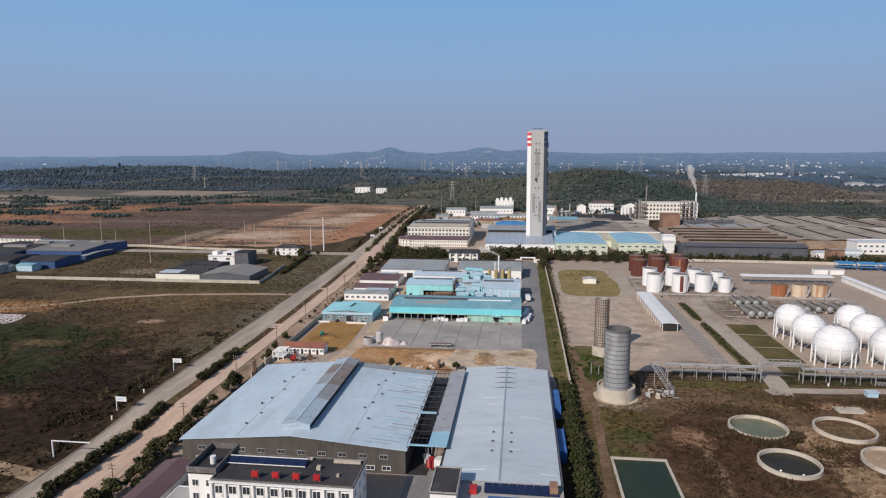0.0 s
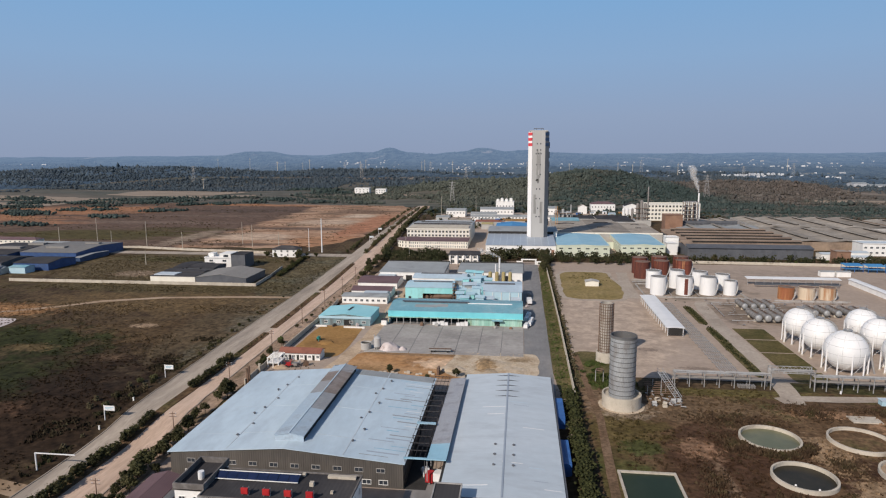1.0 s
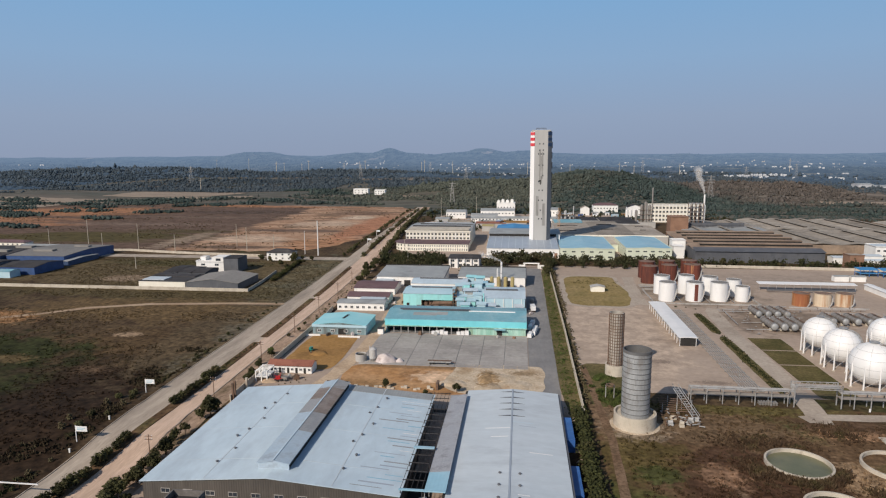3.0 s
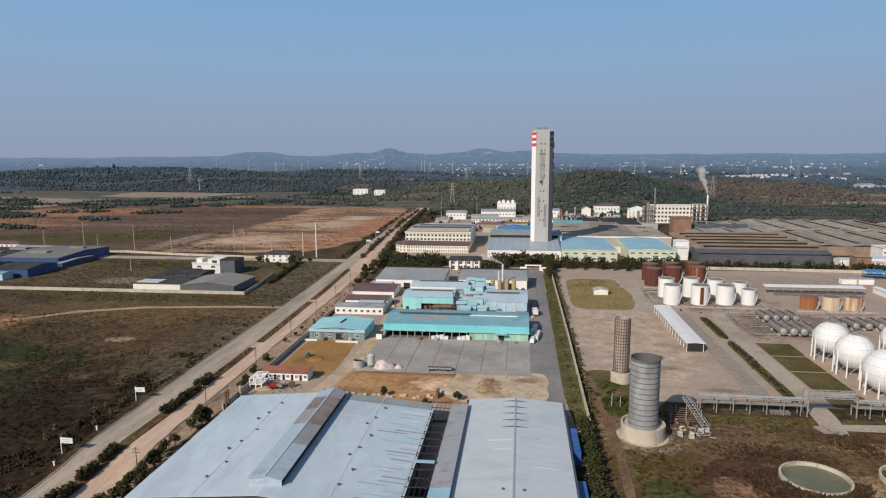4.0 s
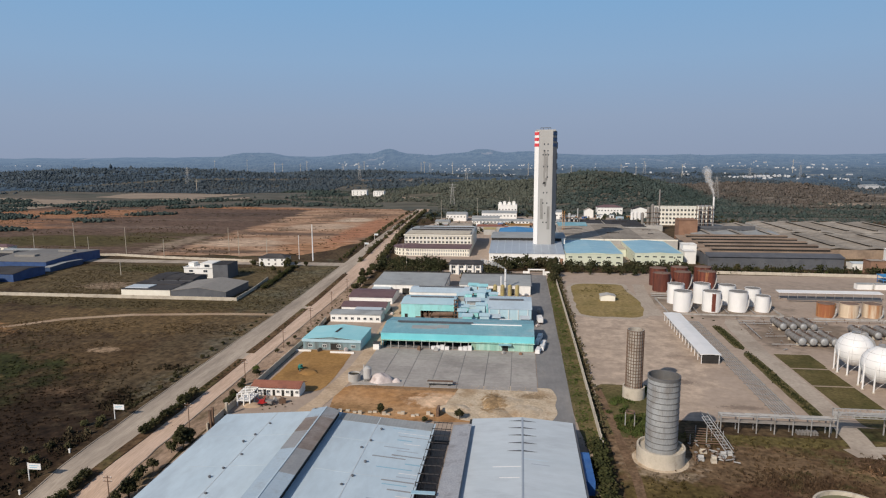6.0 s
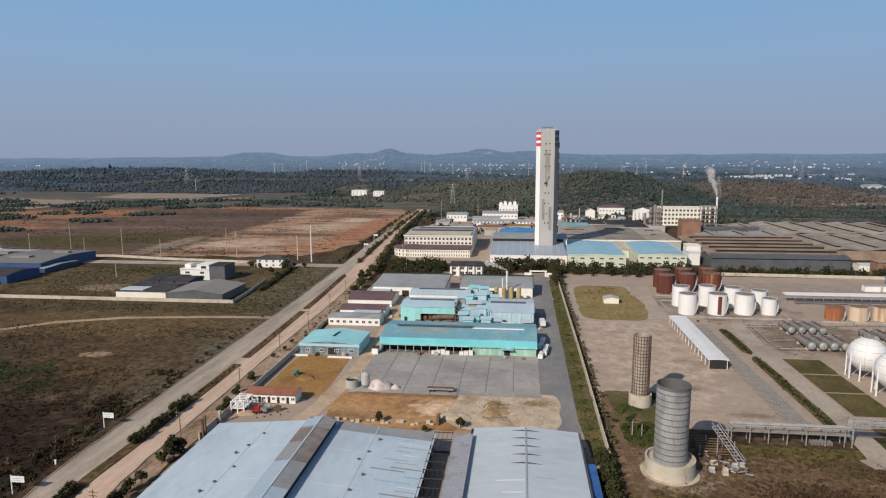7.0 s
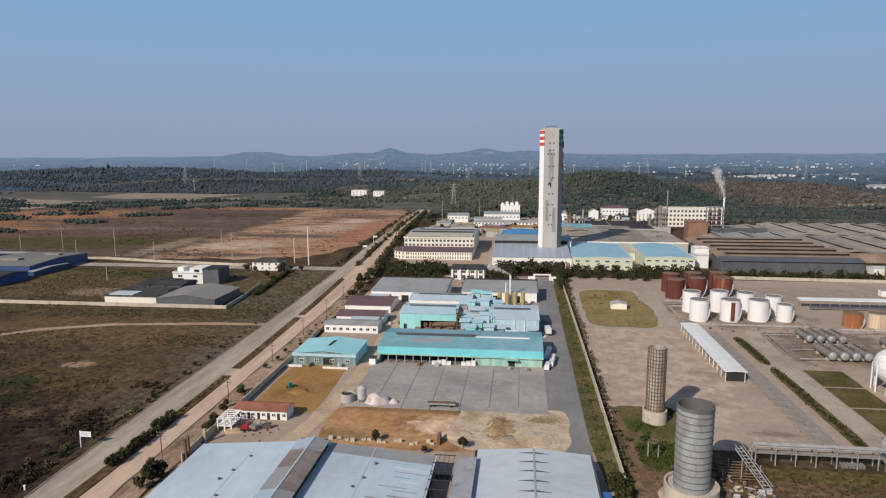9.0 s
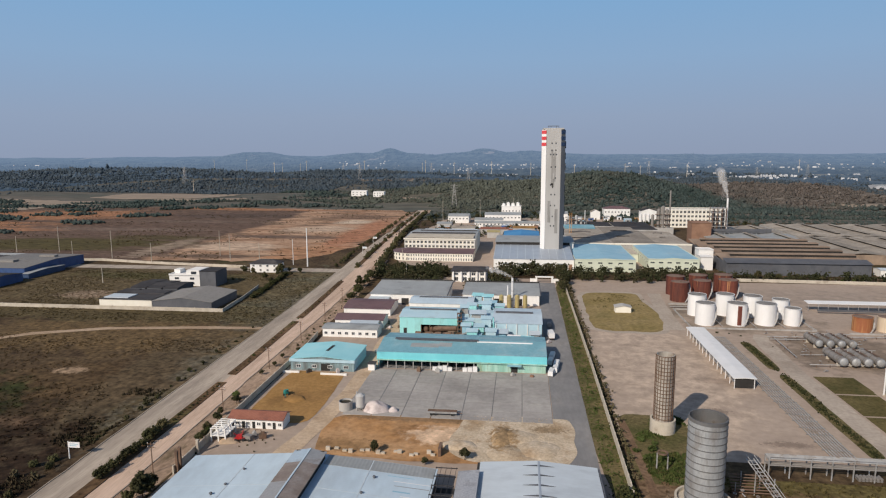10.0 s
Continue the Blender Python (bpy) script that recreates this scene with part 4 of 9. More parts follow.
# the narrower hall beside it
hall2, w, d = building("factory_hall", -18.6, 9.3, 131, 211, 6.8, M["shed_wall"], M["white_roof"], "long low steel hall with a greyish white metal roof", "gable_y", 1.1, 0.4, "factory hall")
mb = MB().slope([(-0.22, -40, 8.18), (0.22, -40, 8.18), (0.22, 40, 8.18), (-0.22, 40, 8.18)], 0.05)
part("ridge_cap", mb, M["glass_roof"], hall2)
for k in range(5):
    yy = 37.5 - k * 4.6
    for s in (-1, 1):
        mb = MB()
        q = [(s * 0.3, yy, 8.12), (s * 3.8, yy + 0.35, 7.9), (s * 3.8, yy + 0.40, 7.9), (s * 0.3, yy + 0.75, 8.12)]
        mb.slope(q if s > 0 else q[::-1], 0.03)
        part("rust_stain", mb, M["dark_steel_wall"], hall2)
for k in range(10):
    mb = MB()
    x, yy = random.uniform(-11, 11), random.uniform(-36, 34)
    ln = random.uniform(3, 7)
    z0 = lambda q: 6.8 + 1.1 * (1 - abs(q) / 13.95) + 0.21
    if x < 0 < x + ln:
        x += 3
    mb.slope([(x, yy, z0(x)), (x + ln, yy, z0(x + ln)), (x + ln, yy + 0.35, z0(x + ln)), (x, yy + 0.35, z0(x))], 0.03)
    part("roof_patch", mb, random.choice([M["tank_white"], M["glass_roof"], M["pale_roof"]]), hall2)
for sx in (-2.4, 2.4):
    for yy in (-25, -19.5, -14):
        part("roof_vent", vent, M["dark_steel_wall"], hall2).location = (sx, yy, 7.75)
# added black strip paints in the dark gap beside the lean-to
part("gutter", MB().box(-15.0, -14.36, -40.2, 40.2, 6.3, 6.85), M["void"], hall2, "added black strip standing in for the dark gap along the alley")
mb = MB().box(14.3, 14.9, -40.2, 40.2, 6.2, 6.7)
part("gutter", mb, M["dark_steel_wall"], hall2)
for y0, y1 in ((155, 169), (181, 196)):
    z0 = T(11.5, (y0 + y1) / 2)
    e = thing("blue_container", 11.6, (y0 + y1) / 2, z0, "long blue painted steel container beside the hall wall", "container")
    part("body", MB().box(-1.1, 1.1, -(y1 - y0) / 2, (y1 - y0) / 2, 0, 3.6), M["blue_paint"], e)
    for k in range(int(y1 - y0)):
        part("rib", MB().box(1.1, 1.18, -(y1 - y0) / 2 + k + 0.3, -(y1 - y0) / 2 + k + 0.45, 0.1, 3.5), M["blue_paint"], e)

# the open steel frame and lean-to between the halls
fr = thing("steel_roof_frame", -26.8, 176, T(-27, 176), "open steel roof frame over the alley between the halls", "steel frame")
for k in range(15):
    yy = -29 + k * 4.157
    part("beam", MB().box(-2.7, 2.7, yy, yy + 0.12, 6.2, 6.4), M["dark_roof"], fr)
    for sx in (-2.6, 2.4) if k % 3 == 0 else ():
        part("post", MB().box(sx, sx + 0.2, yy, yy + 0.2, 0, 6.1), M["dark_roof"], fr)
for k in range(5):
    x = -2.5 + k * 1.22
    part("purlin", MB().box(x, x + 0.08, -29, 29.4, 6.4, 6.52), M["dark_roof"], fr)
part("gutter", MB().box(-2.7, 2.7, -9.5, -8.3, 6.55, 6.75), M["sky_roof"], fr, "pale blue gutter")
part("gutter", MB().box(-2.7, 8.0, -30.0, -29.4, 6.5, 6.8), M["sky_roof"], fr, "pale blue gutter")
# shade under the roof frame is put into the ground's near-black colour
solid("alley_floor", MB().add([(-29.5, 146, T(-27, 146) + 0.12), (-24, 146, T(-27, 146) + 0.12), (-24, 206, 0.12), (-29.5, 206, 0.12)], [(0, 1, 2, 3)]), M["void"], "ground of the covered alley, coloured near-black for the shade", "floor", kind="structure")
M["lean_sheet"] = material("lean_sheet", (0.300, 0.315, 0.345), (0.365, 0.380, 0.410), 0.3, 0.7, c3=(0.225, 0.230, 0.245), scale3=0.3, amount3=0.42, bump=0.4, wave=("Y", 0.5), fine=0.25, spec=0.3)
lean = thing("lean_to_roof", -21.3, 176, T(-21, 176), "grey and pale blue lean-to roof between the halls", "roof")
for k, (y0, y1, mt) in enumerate(((-29, -20, "sky_roof"), (-20, -6, "lean_sheet"), (-6, 10, "lean_sheet"), (10, 29, "lean_sheet"))):
    part("roof_sheet", MB().slope([(-2.6, y0, 5.9), (2.5, y0, 6.5), (2.5, y1 - 0.05, 6.5), (-2.6, y1 - 0.05, 5.9)], 0.12), M[mt], lean)
for k in range(9):
    part("post", MB().box(-2.6, -2.4, -28.5 + k * 7, -28.3 + k * 7, 0, 5.75), M["pipe_grey"], lean)


# white offices at the south end
def office():
    e, w, d = building("office_building", -69, -36.4, 119, 131.2, 10.9, M["white_wall"], M["dark_roof"], "white three-storey office with dark roof and red roof signs", parapet=0.45, parapet_mat=M["stained_parapet"], category="office building")
    n = 10
    for i in range(n + 1):
        x = -w / 2 + w * i / n
        part("pilaster", MB().box(x - 0.28, x + 0.28, -d / 2 - 0.6, -d / 2 - 0.003, 0, 10.7), M["white_wall"], e)
    for r in range(3):
        windows(e, w, d, "s", n, 1.0 + 3.4 * r, 1.9, 2.0)
    for r in range(3):
        windows(e, w, d, "e", 3, 1.0 + 3.4 * r, 1.3, 1.7)
    part("eave", MB().box(-w / 2 - 0.4, w / 2 + 0.4, -d / 2 - 0.9, -d / 2 - 0.26, 10.7, 11.0), M["white_wall"], e)
    for i in range(4):
        x = -6.6 + i * 4.8
        s = part("roof_sign", MB().box(x - 0.8, x + 0.8, -d / 2 + 1.3, -d / 2 + 1.6, 11.5, 12.9).box(x - 0.7, x + 0.7, -d / 2 + 1.2, -d / 2 + 1.3, 11.7, 12.7), M["red_paint"], e, "red roof sign")
        part("bracket", MB().box(x - 0.7, x - 0.6, -d / 2 + 1.6, -d / 2 + 2.3, 11.08, 12.8).box(x + 0.6, x + 0.7, -d / 2 + 1.6, -d / 2 + 2.3, 11.08, 12.8), M["pipe_grey"], s)
    for i in range(n):
        for r in range(3):
            if (i * 7 + r * 3) % 4 != 1:
                x = -w / 2 + w * (i + 0.5) / n + 0.75
                part("air_conditioner", MB().box(x, x + 0.8, -d / 2 - 0.45, -d / 2 - 0.06, 0.35 + 3.4 * r, 0.9 + 3.4 * r), M["tank_seam"], e, "pale air conditioner box")
    for x, y, a in ((6, 0.5, 0.9), (11.5, -2.0, 0.6), (-2, -3.4, 0.5), (3, 4.6, 0.7)):
        part("roof_box", MB().box(x, x + a, y, y + a, 11.08, 11.08 + a), M["concrete"], e)
    part("vent", MB().box(9, 15.5, d / 2 - 1.8, d / 2 - 0.9, 11.08, 11.7), M["concrete"], e)
    for i in range(8):
        x = -16.2 + i * 2.42
        p = part("solar_panel", MB().slope([(x, 1.2, 11.45), (x + 2.3, 1.2, 11.45), (x + 2.3, 3.3, 12.15), (x, 3.3, 12.15)], 0.08), M["solar"], e, "dark blue solar panel")
        part("rail", MB().box(x, x + 2.38, 3.34, 3.5, 12.1, 12.28), M["white_wall"], p)
        part("rail", MB().box(x, x + 2.38, 1.02, 1.18, 11.35, 11.5), M["white_wall"], p)
        part("prop", MB().box(x + 1.1, x + 1.2, 3.2, 3.3, 11.08, 12.1), M["white_wall"], p)
    return e


office()
e, w, d = building("office_wing", -76, -69.3, 121.5, 133.5, 11.0, M["white_wall"], M["dark_roof"], "white stair wing with dark flat roof and high parapet", parapet=1.5, parapet_mat=M["stained_parapet"], category="office building")
for r in range(3):
    windows(e, w, d, "s", 2, 1.2 + 3.3 * r, 1.6, 1.7)
    windows(e, w, d, "w", 3, 1.2 + 3.3 * r, 1.4, 1.6)
part("water_tank", MB().cyl(0.6, -1.5, 11.2, 13.0, 0.7, n=14), M["tank_white"], e, smooth=False)
building("porch_block", -82.0, -76.3, 120, 127.5, 3.6, M["white_wall"], M["grey_wall"], "low white flat-roofed annex beside the office", category="annex", parapet=0.3)
# this roof takes a darker tile colour in place of the trees' shade
building("shed", -93.5, -85.5, 120, 141, 2.6, M["white_wall"], M["purple_roof"], "low shed with red roof, coloured darker for tree shade", "gable_y", 1.2, 0.4, "shed")
e, w, d = building("office_block", -19.2, -13.5, 119, 130, 11.0, M["white_wall"], M["dark_roof"], "white stair block with dark flat roof", parapet=0.4, parapet_mat=M["old_parapet"], category="office building")
windows(e, w, d, "s", 2, 8.0, 1.4, 1.6)
windows(e, w, d, "s", 2, 4.6, 1.4, 1.6)
e, w, d = building("office_building", -13.3, 9.6, 117, 129.5, 8.0, M["white_wall"], M["grey_wall"], "white low office with solar panels on the flat roof", parapet=0.5, parapet_mat=M["old_parapet"], category="office building")
for i in range(9):
    x = -6.0 + i * 1.85
    part("solar_panel", MB().slope([(x, 1.5, 8.6), (x + 1.75, 1.5, 8.6), (x + 1.75, 4.6, 9.3), (x, 4.6, 9.3)], 0.08), M["solar"], e)
part("roof_box", MB().box(-9.2, -7.6, 1.0, 3.4, 8.2, 9.4), M["red_paint"], e, "red box")
part("roof_hut", MB().box(8.6, 10.4, 2.2, 5.2, 8.2, 10.2), M["brick_brown"], e)
part("roof_sheet", MB().box(-5, 2, -4.5, 0.5, 8.2, 8.4), M["blue_paint"], e)
for r in range(2):
    windows(e, w, d, "s", 7, 1.2 + 3.6 * r, 1.9, 1.8)


# ---- the teal works ----
e, w, d = building("teal_works", -63.5, 0.2, 291, 316, 6.4, M["teal_band"], M["teal_roof"], "teal metal workshop with an open loading front", "gable_x", 1.8, 0.3, "factory hall", skip="s")
# the loading front: dark bays, stained panels and posts below the band
part("floor", MB().box(-w / 2 + 0.3, w / 2 - 0.3, -d / 2, d / 2 - 0.3, -0.2, 0.12), M["asphalt"], e)
# added near-black wall puts the loading bay's shade into colour
part("inner_wall", MB().box(-w / 2 + 0.3, 6.0, 1.0, 1.3, 0.12, 6.4), M["void"], e, "added near-black wall for the shade inside the loading bay")
for k in range(12):
    x = -w / 2 + 0.6 + k * 3.3
    part("post", MB().box(x - 0.15, x + 0.15, -d / 2 - 0.45, -d / 2 - 0.15, 0, 3.5), M["pipe_grey"], e)
for k in range(13):
    x = 6.2 + k * 1.97
    part("panel", MB().box(x, x + 1.93, -d / 2 - 0.16, -d / 2 - 0.02, 0, 3.4), M["stained_green"], e, "stained pale green panel")
part("door", MB().box(19.0, 21.4, -d / 2 - 0.20, -d / 2 - 0.16, 0, 2.8), M["void"], e)
part("door_hood", MB().slope([(17.6, -d / 2 - 2.2, 3.0), (22.8, -d / 2 - 2.2, 3.0), (22.8, -d / 2 - 0.1, 3.5), (17.6, -d / 2 - 0.1, 3.5)], 0.1), M["teal_roof"], e)
part("eave", MB().box(-w / 2 - 0.4, w / 2 + 0.4, -d / 2 - 0.9, -d / 2 - 0.1, 3.3, 3.61), M["stained_green"], e, "stained green lower eave")
part("fascia", MB().box(-w / 2 - 0.3, w / 2 + 0.3, -d / 2 - 0.3, -d / 2 - 0.022, 3.62, 6.38), M["teal_band"], e, "bright teal corrugated fascia")
part("ridge_vent", MB().box(-26, 5, -2.2, -1.1, 7.4, 8.6).box(-27, 6, -2.5, -0.8, 8.6, 8.75), M["dark_steel_wall"], e)
part("ridge_pipe", MB().box(5.5, 27, -2.4, -1.8, 7.9, 8.4), M["tank_white"], e)
for x, y, ww in ((-20, -8, 11), (-9, -7, 5)):
    zq = lambda yy: 6.4 + 1.8 * (1 - abs(yy) / 12.5) + 0.22
    part("roof_patch", MB().slope([(x, y, zq(y)), (x + ww, y, zq(y)), (x + ww, y + 3.5, zq(y + 3.5)), (x, y + 3.5, zq(y + 3.5))], 0.04), M["grey_roof"], e)
for k in range(9):
    part("wrapped_bale", MB().box(-10.5 + k * 1.9, -8.8 + k * 1.9, -d / 2 - 1.6, -d / 2 - 0.5, 0, 1.5 + 0.3 * (k % 3)), M["tank_white"], e) if k not in (4, 5) else None
building("guard_booth", -66.4, -63.9, 287, 290, 2.6, M["white_wall"], M["dark_roof"], "small white guard booth by the bay", category="booth")

# second teal row with its machinery
e, w, d = building("teal_workshop", -64, -37.5, 338, 357, 7.6, M["aqua_wall"], M["pale_aqua"], "aqua metal workshop with a dark open bay", "gable_x", 1.2, 0.3, "workshop", skip="s")
part("front_wall", MB().box(-w / 2, -3.6, -d / 2, -d / 2 + 0.3, -0.5, 7.5).box(-3.6, w / 2, -d / 2, -d / 2 + 0.3, 4.3, 7.5), M["aqua_wall"], e, "aqua sheet wall round the bay")
# added backing wall, its near-black colour standing for shade in the bay
part("inner_wall", MB().box(-3.5, w / 2 - 0.35, -1.0, -0.7, 0, 7.4), M["void"], e, "added near-black wall for the shade inside the bay")
for k in range(3):
    part("vessel", MB().ball(-1.6 + k * 3.3, -d / 2 + 2.4, 1.7, 1.45, 14, 9), M["rust_steel"], e, "round rusty vessel in the bay", smooth=True)
part("dryer", MB().tube((3, -d / 2 - 1.6, 3.0), (13, -d / 2 - 1.6, 3.4), 1.1, 14), M["rust_steel"], e, "long rusty drum dryer")
for k in range(5):
    part("post", MB().box(-3.5 + k * 4.0, -3.2 + k * 4.0, -d / 2 - 0.4, -d / 2 - 0.1, 0, 4.2), M["rust_steel"], e)
part("door", MB().box(-11.5, -10, -d / 2 - 0.05, -d / 2 - 0.003, 0, 2.6), M["void"], e)
part("ridge_vent", MB().box(-10, 12, -0.6, 0.6, 8.6, 9.4), M["dark_steel_wall"], e)
e, w, d = building("pale_workshop", -21.5, 0, 334, 361, 7.0, M["pale_aqua"], M["pale_roof"], "pale blue-grey metal workshop with ribbed walls", "gable_x", 1.2, 0.3, "workshop")
for k in range(5):
    part("buttress", MB().box(-9.5 + k * 4.6, -9.2 + k * 4.6, -d / 2 - 0.4, -d / 2 - 0.003, 0, 6.8), M["white_wall"], e)
part("ridge_vent", MB().box(-10, 7, -0.8, 0.8, 7.9, 8.9), M["dark_steel_wall"], e)
part("pipe", MB().tube((-10.4, -13.9, 0), (-10.4, -13.9, 9.5), 0.3), M["aqua_wall"], e)
e, w, d = building("link_hall", -37, -22, 344, 362, 5.6, M["pale_aqua"], M["pale_aqua"], "pale aqua link hall between the workshops", "gable_x", 0.8, 0.2, "workshop")
e, w, d = building("white_workshop", -65, -33, 369, 385, 6.6, M["white_wall"], M["pale_roof"], "white workshop with pale metal roof", "gable_x", 1.2, 0.3, "workshop")
windows(e, w, d, "s", 5, 2.0, 3.2, 1.6)
part("ridge_vent", MB().box(-12, 13, -0.6, 0.6, 7.5, 8.4), M["dark_steel_wall"], e)
e, w, d = building("grey_hall", -90.5, -49, 392, 422, 5.6, M["white_wall"], M["grey_roof"], "white hall with a wide grey metal roof", "shed", 1.6, 0.4, "factory hall")
# added strips draw the black line along the roof's high and side edges
part("ridge_gutter", MB().box(-w / 2 - 0.5, w / 2 + 0.5, d / 2 + 0.1, d / 2 + 0.9, 6.6, 7.9), M["void"], e, "added black strip along the high edge")
part("verge_gutter", MB().slope([(w / 2 + 0.41, -d / 2 - 0.4, 5.95), (w / 2 + 0.9, -d / 2 - 0.4, 5.95), (w / 2 + 0.9, d / 2 + 0.4, 7.5), (w / 2 + 0.41, d / 2 + 0.4, 7.5)], 0.5), M["dark_steel_wall"], e)
for k in range(3):
    part("door", MB().box(-w / 2 + 6 + k * 11, -w / 2 + 10 + k * 11, -d / 2 - 0.05, -d / 2 - 0.004, 0, 3.6), M["void"], e)
e, w, d = building("grey_hall", -40.5, 0.5, 396, 421, 5.6, M["white_wall"], M["grey_roof"], "hall with grey metal roof behind the yellow tanks", "shed", 1.5, 0.4, "factory hall")
# black edge line of this roof, added as strips in the same way
part("ridge_gutter", MB().box(-w / 2 - 0.5, w / 2 + 0.5, d / 2 + 0.1, d / 2 + 0.9, 6.6, 7.9), M["void"], e, "added black strip along the high edge")
part("verge_gutter", MB().slope([(w / 2 + 0.41, -d / 2 - 0.4, 5.95), (w / 2 + 0.9, -d / 2 - 0.4, 5.95), (w / 2 + 0.9, d / 2 + 0.4, 7.5), (w / 2 + 0.41, d / 2 + 0.4, 7.5)], 0.5), M["dark_steel_wall"], e)
for k in range(3):
    part("door", MB().box(-w / 2 + 6 + k * 11, -w / 2 + 10 + k * 11, -d / 2 - 0.05, -d / 2 - 0.004, 0, 3.6), M["void"], e)
building("annex", -90.5, -80, 387, 391.8, 3.6, M["white_wall"], M["white_roof"], "low white annex with lean-to roof", "shed", 0.6, category="annex")

# machinery between the rows: cyclones, ducts, hoppers
def hopper(x, y, z, mat, label):
    e = thing("dust_collector", x, y, 0, label, "machine", "dust collectors")
    part("body", MB().box(-2.2, 2.2, -1.6, 1.6, z, z + 3.6), M[mat], e)
    part("hopper", MB().add([(-2.2, -1.6, z), (2.2, -1.6, z), (2.2, 1.6, z), (-2.2, 1.6, z), (-0.5, -0.5, z - 1.8), (0.5, -0.5, z - 1.8), (0.5, 0.5, z - 1.8), (-0.5, 0.5, z - 1.8)],
                            [(3, 2, 1, 0), (4, 5, 6, 7), (0, 1, 5, 4), (1, 2, 6, 5), (2, 3, 7, 6), (3, 0, 4, 7)][1:] ), M[mat], e)
    for sx in (-2.1, 1.9):
        for sy in (-1.5, 1.3):
            part("leg", MB().box(sx, sx + 0.2, sy, sy + 0.2, 0, z), M["rust_steel"], e)
    part("top", MB().slope([(-2.6, -2.0, z + 3.65), (2.6, -2.0, z + 3.65), (2.6, 2.0, z + 4.3), (-2.6, 2.0, z + 4.3)], 0.12), M["pale_aqua"], e)
    part("duct", MB().tube((2.2, 0, z + 2), (4.6, 0.5, z - 0.5), 0.5), M["pale_aqua"], e)


for x, y, z, mt in ((-32.5, 337, 3.6, "aqua_wall"), (-27.5, 333, 2.2, "aqua_wall"), (-24.5, 338, 4.5, "pale_aqua"), (-33, 365, 4.0, "aqua_wall"), (-26, 366, 4.6, "pale_aqua"), (-19.5, 367, 3.4, "aqua_wall"), (-28, 372, 3.0, "aqua_wall"), (-30, 326, 1.9, "aqua_wall"), (-22, 327, 2.0, "pale_aqua")):
    hopper(x, y, z, mt, "aqua sheet-metal dust collector with ducts")
rr = random.Random(5)
for x, y, ww, dd, z, mt in ((-35.5, 352, 4.5, 4, 9.6, "pale_aqua"), (-29, 347, 8, 5, 8.2, "pale_roof"), (-33, 331, 4.8, 3.6, 6.6, "pale_aqua"), (-29.6, 329, 3.2, 3.2, 5.0, "sky_roof"), (-27, 325.5, 2.6, 3, 3.6, "sky_roof"), (-18.5, 329, 8, 5, 4.6, "pale_roof"), (-12.2, 323.5, 5.6, 3.6, 3.8, "tank_white"), (-6.5, 323.5, 5.5, 4.4, 3.4, "aqua_roof"), (-3.2, 329, 4.6, 4.0, 4.2, "white_roof"),
                       (-26, 378, 6, 4, 9.0, "aqua_roof"), (-23, 372, 4, 3.5, 7.2, "sky_roof"), (-20.4, 368, 3.4, 3.2, 5.4, "sky_roof"), (-31.5, 384, 6, 4, 8.2, "aqua_roof"), (-40.5, 327, 5, 3, 3.2, "rust_steel")):
    e = thing("machine_hood", x, y, 0, "pale blue sheet-metal hood over machinery" if mt != "rust_steel" else "rusty sheet-metal hood over machinery", "machine", "machine hoods", turn=rr.choice([0, 0, 4, -6]))
    part("hood", MB().slope([(-ww / 2, -dd / 2, z), (ww / 2, -dd / 2, z), (ww / 2, dd / 2, z + 0.7), (-ww / 2, dd / 2, z + 0.7)], 0.14), M[mt], e)
    part("casing", MB().box(-ww * 0.36, ww * 0.36, -dd * 0.3, dd * 0.36, z * 0.45, z - 0.2), M[rr.choice(["pale_aqua", "sky_roof", "pipe_grey"])], e)
    for px in (-ww / 2 + 0.1, ww / 2 - 0.3):
        for py in (-dd / 2 + 0.1, dd / 2 - 0.3):
            part("leg", MB().box(px, px + 0.18, py, py + 0.18, 0, z - 0.1), M["rust_steel"], e)
    part("duct", MB().tube((ww * 0.3, 0, z * 0.5), (ww * 0.3 + 2.0, 1.5, 0.6), 0.28, 8), M["pipe_grey"], e)
mach = thing("crusher_line", -46, 327, 0, "rusty crusher and conveyor line behind the workshop", "machine")
part("frame", MB().box(-12, 10, -1.5, 1.5, 2.2, 2.5).box(-12, 10, -1.7, -1.4, 2.5, 3.5), M["rust_steel"], mach)
for k in range(8):
    part("leg", MB().box(-11.8 + k * 3, -11.5 + k * 3, -1.4, -1.1, 0, 2.2), M["rust_steel"], mach)
for k in range(4):
    part("drum", MB().tube((-9 + k * 4.4, 0.4, 3.3), (-6.4 + k * 4.4, 0.4, 3.3), 0.9, 12), M["rust_steel"], mach)
part("conveyor", MB().slope([(8, -0.6, 2.6), (19, -0.6, 6.2), (19, 0.6, 6.2), (8, 0.6, 2.6)], 0.3), M["pipe_grey"], mach)
mach = thing("conveyor_tower", -36.3, 335, 0, "rusty lattice elevator tower", "machine")
for sx in (-0.9, 0.7):
    for sy in (-0.9, 0.7):
        part("post", MB().box(sx, sx + 0.2, sy, sy + 0.2, 0, 11), M["rust_steel"], mach)
for k in range(6):
    part("platform", MB().box(-1.1, 1.1, -1.1, 1.1, 1.6 + k * 1.8, 1.72 + k * 1.8), M["rust_steel"], mach)
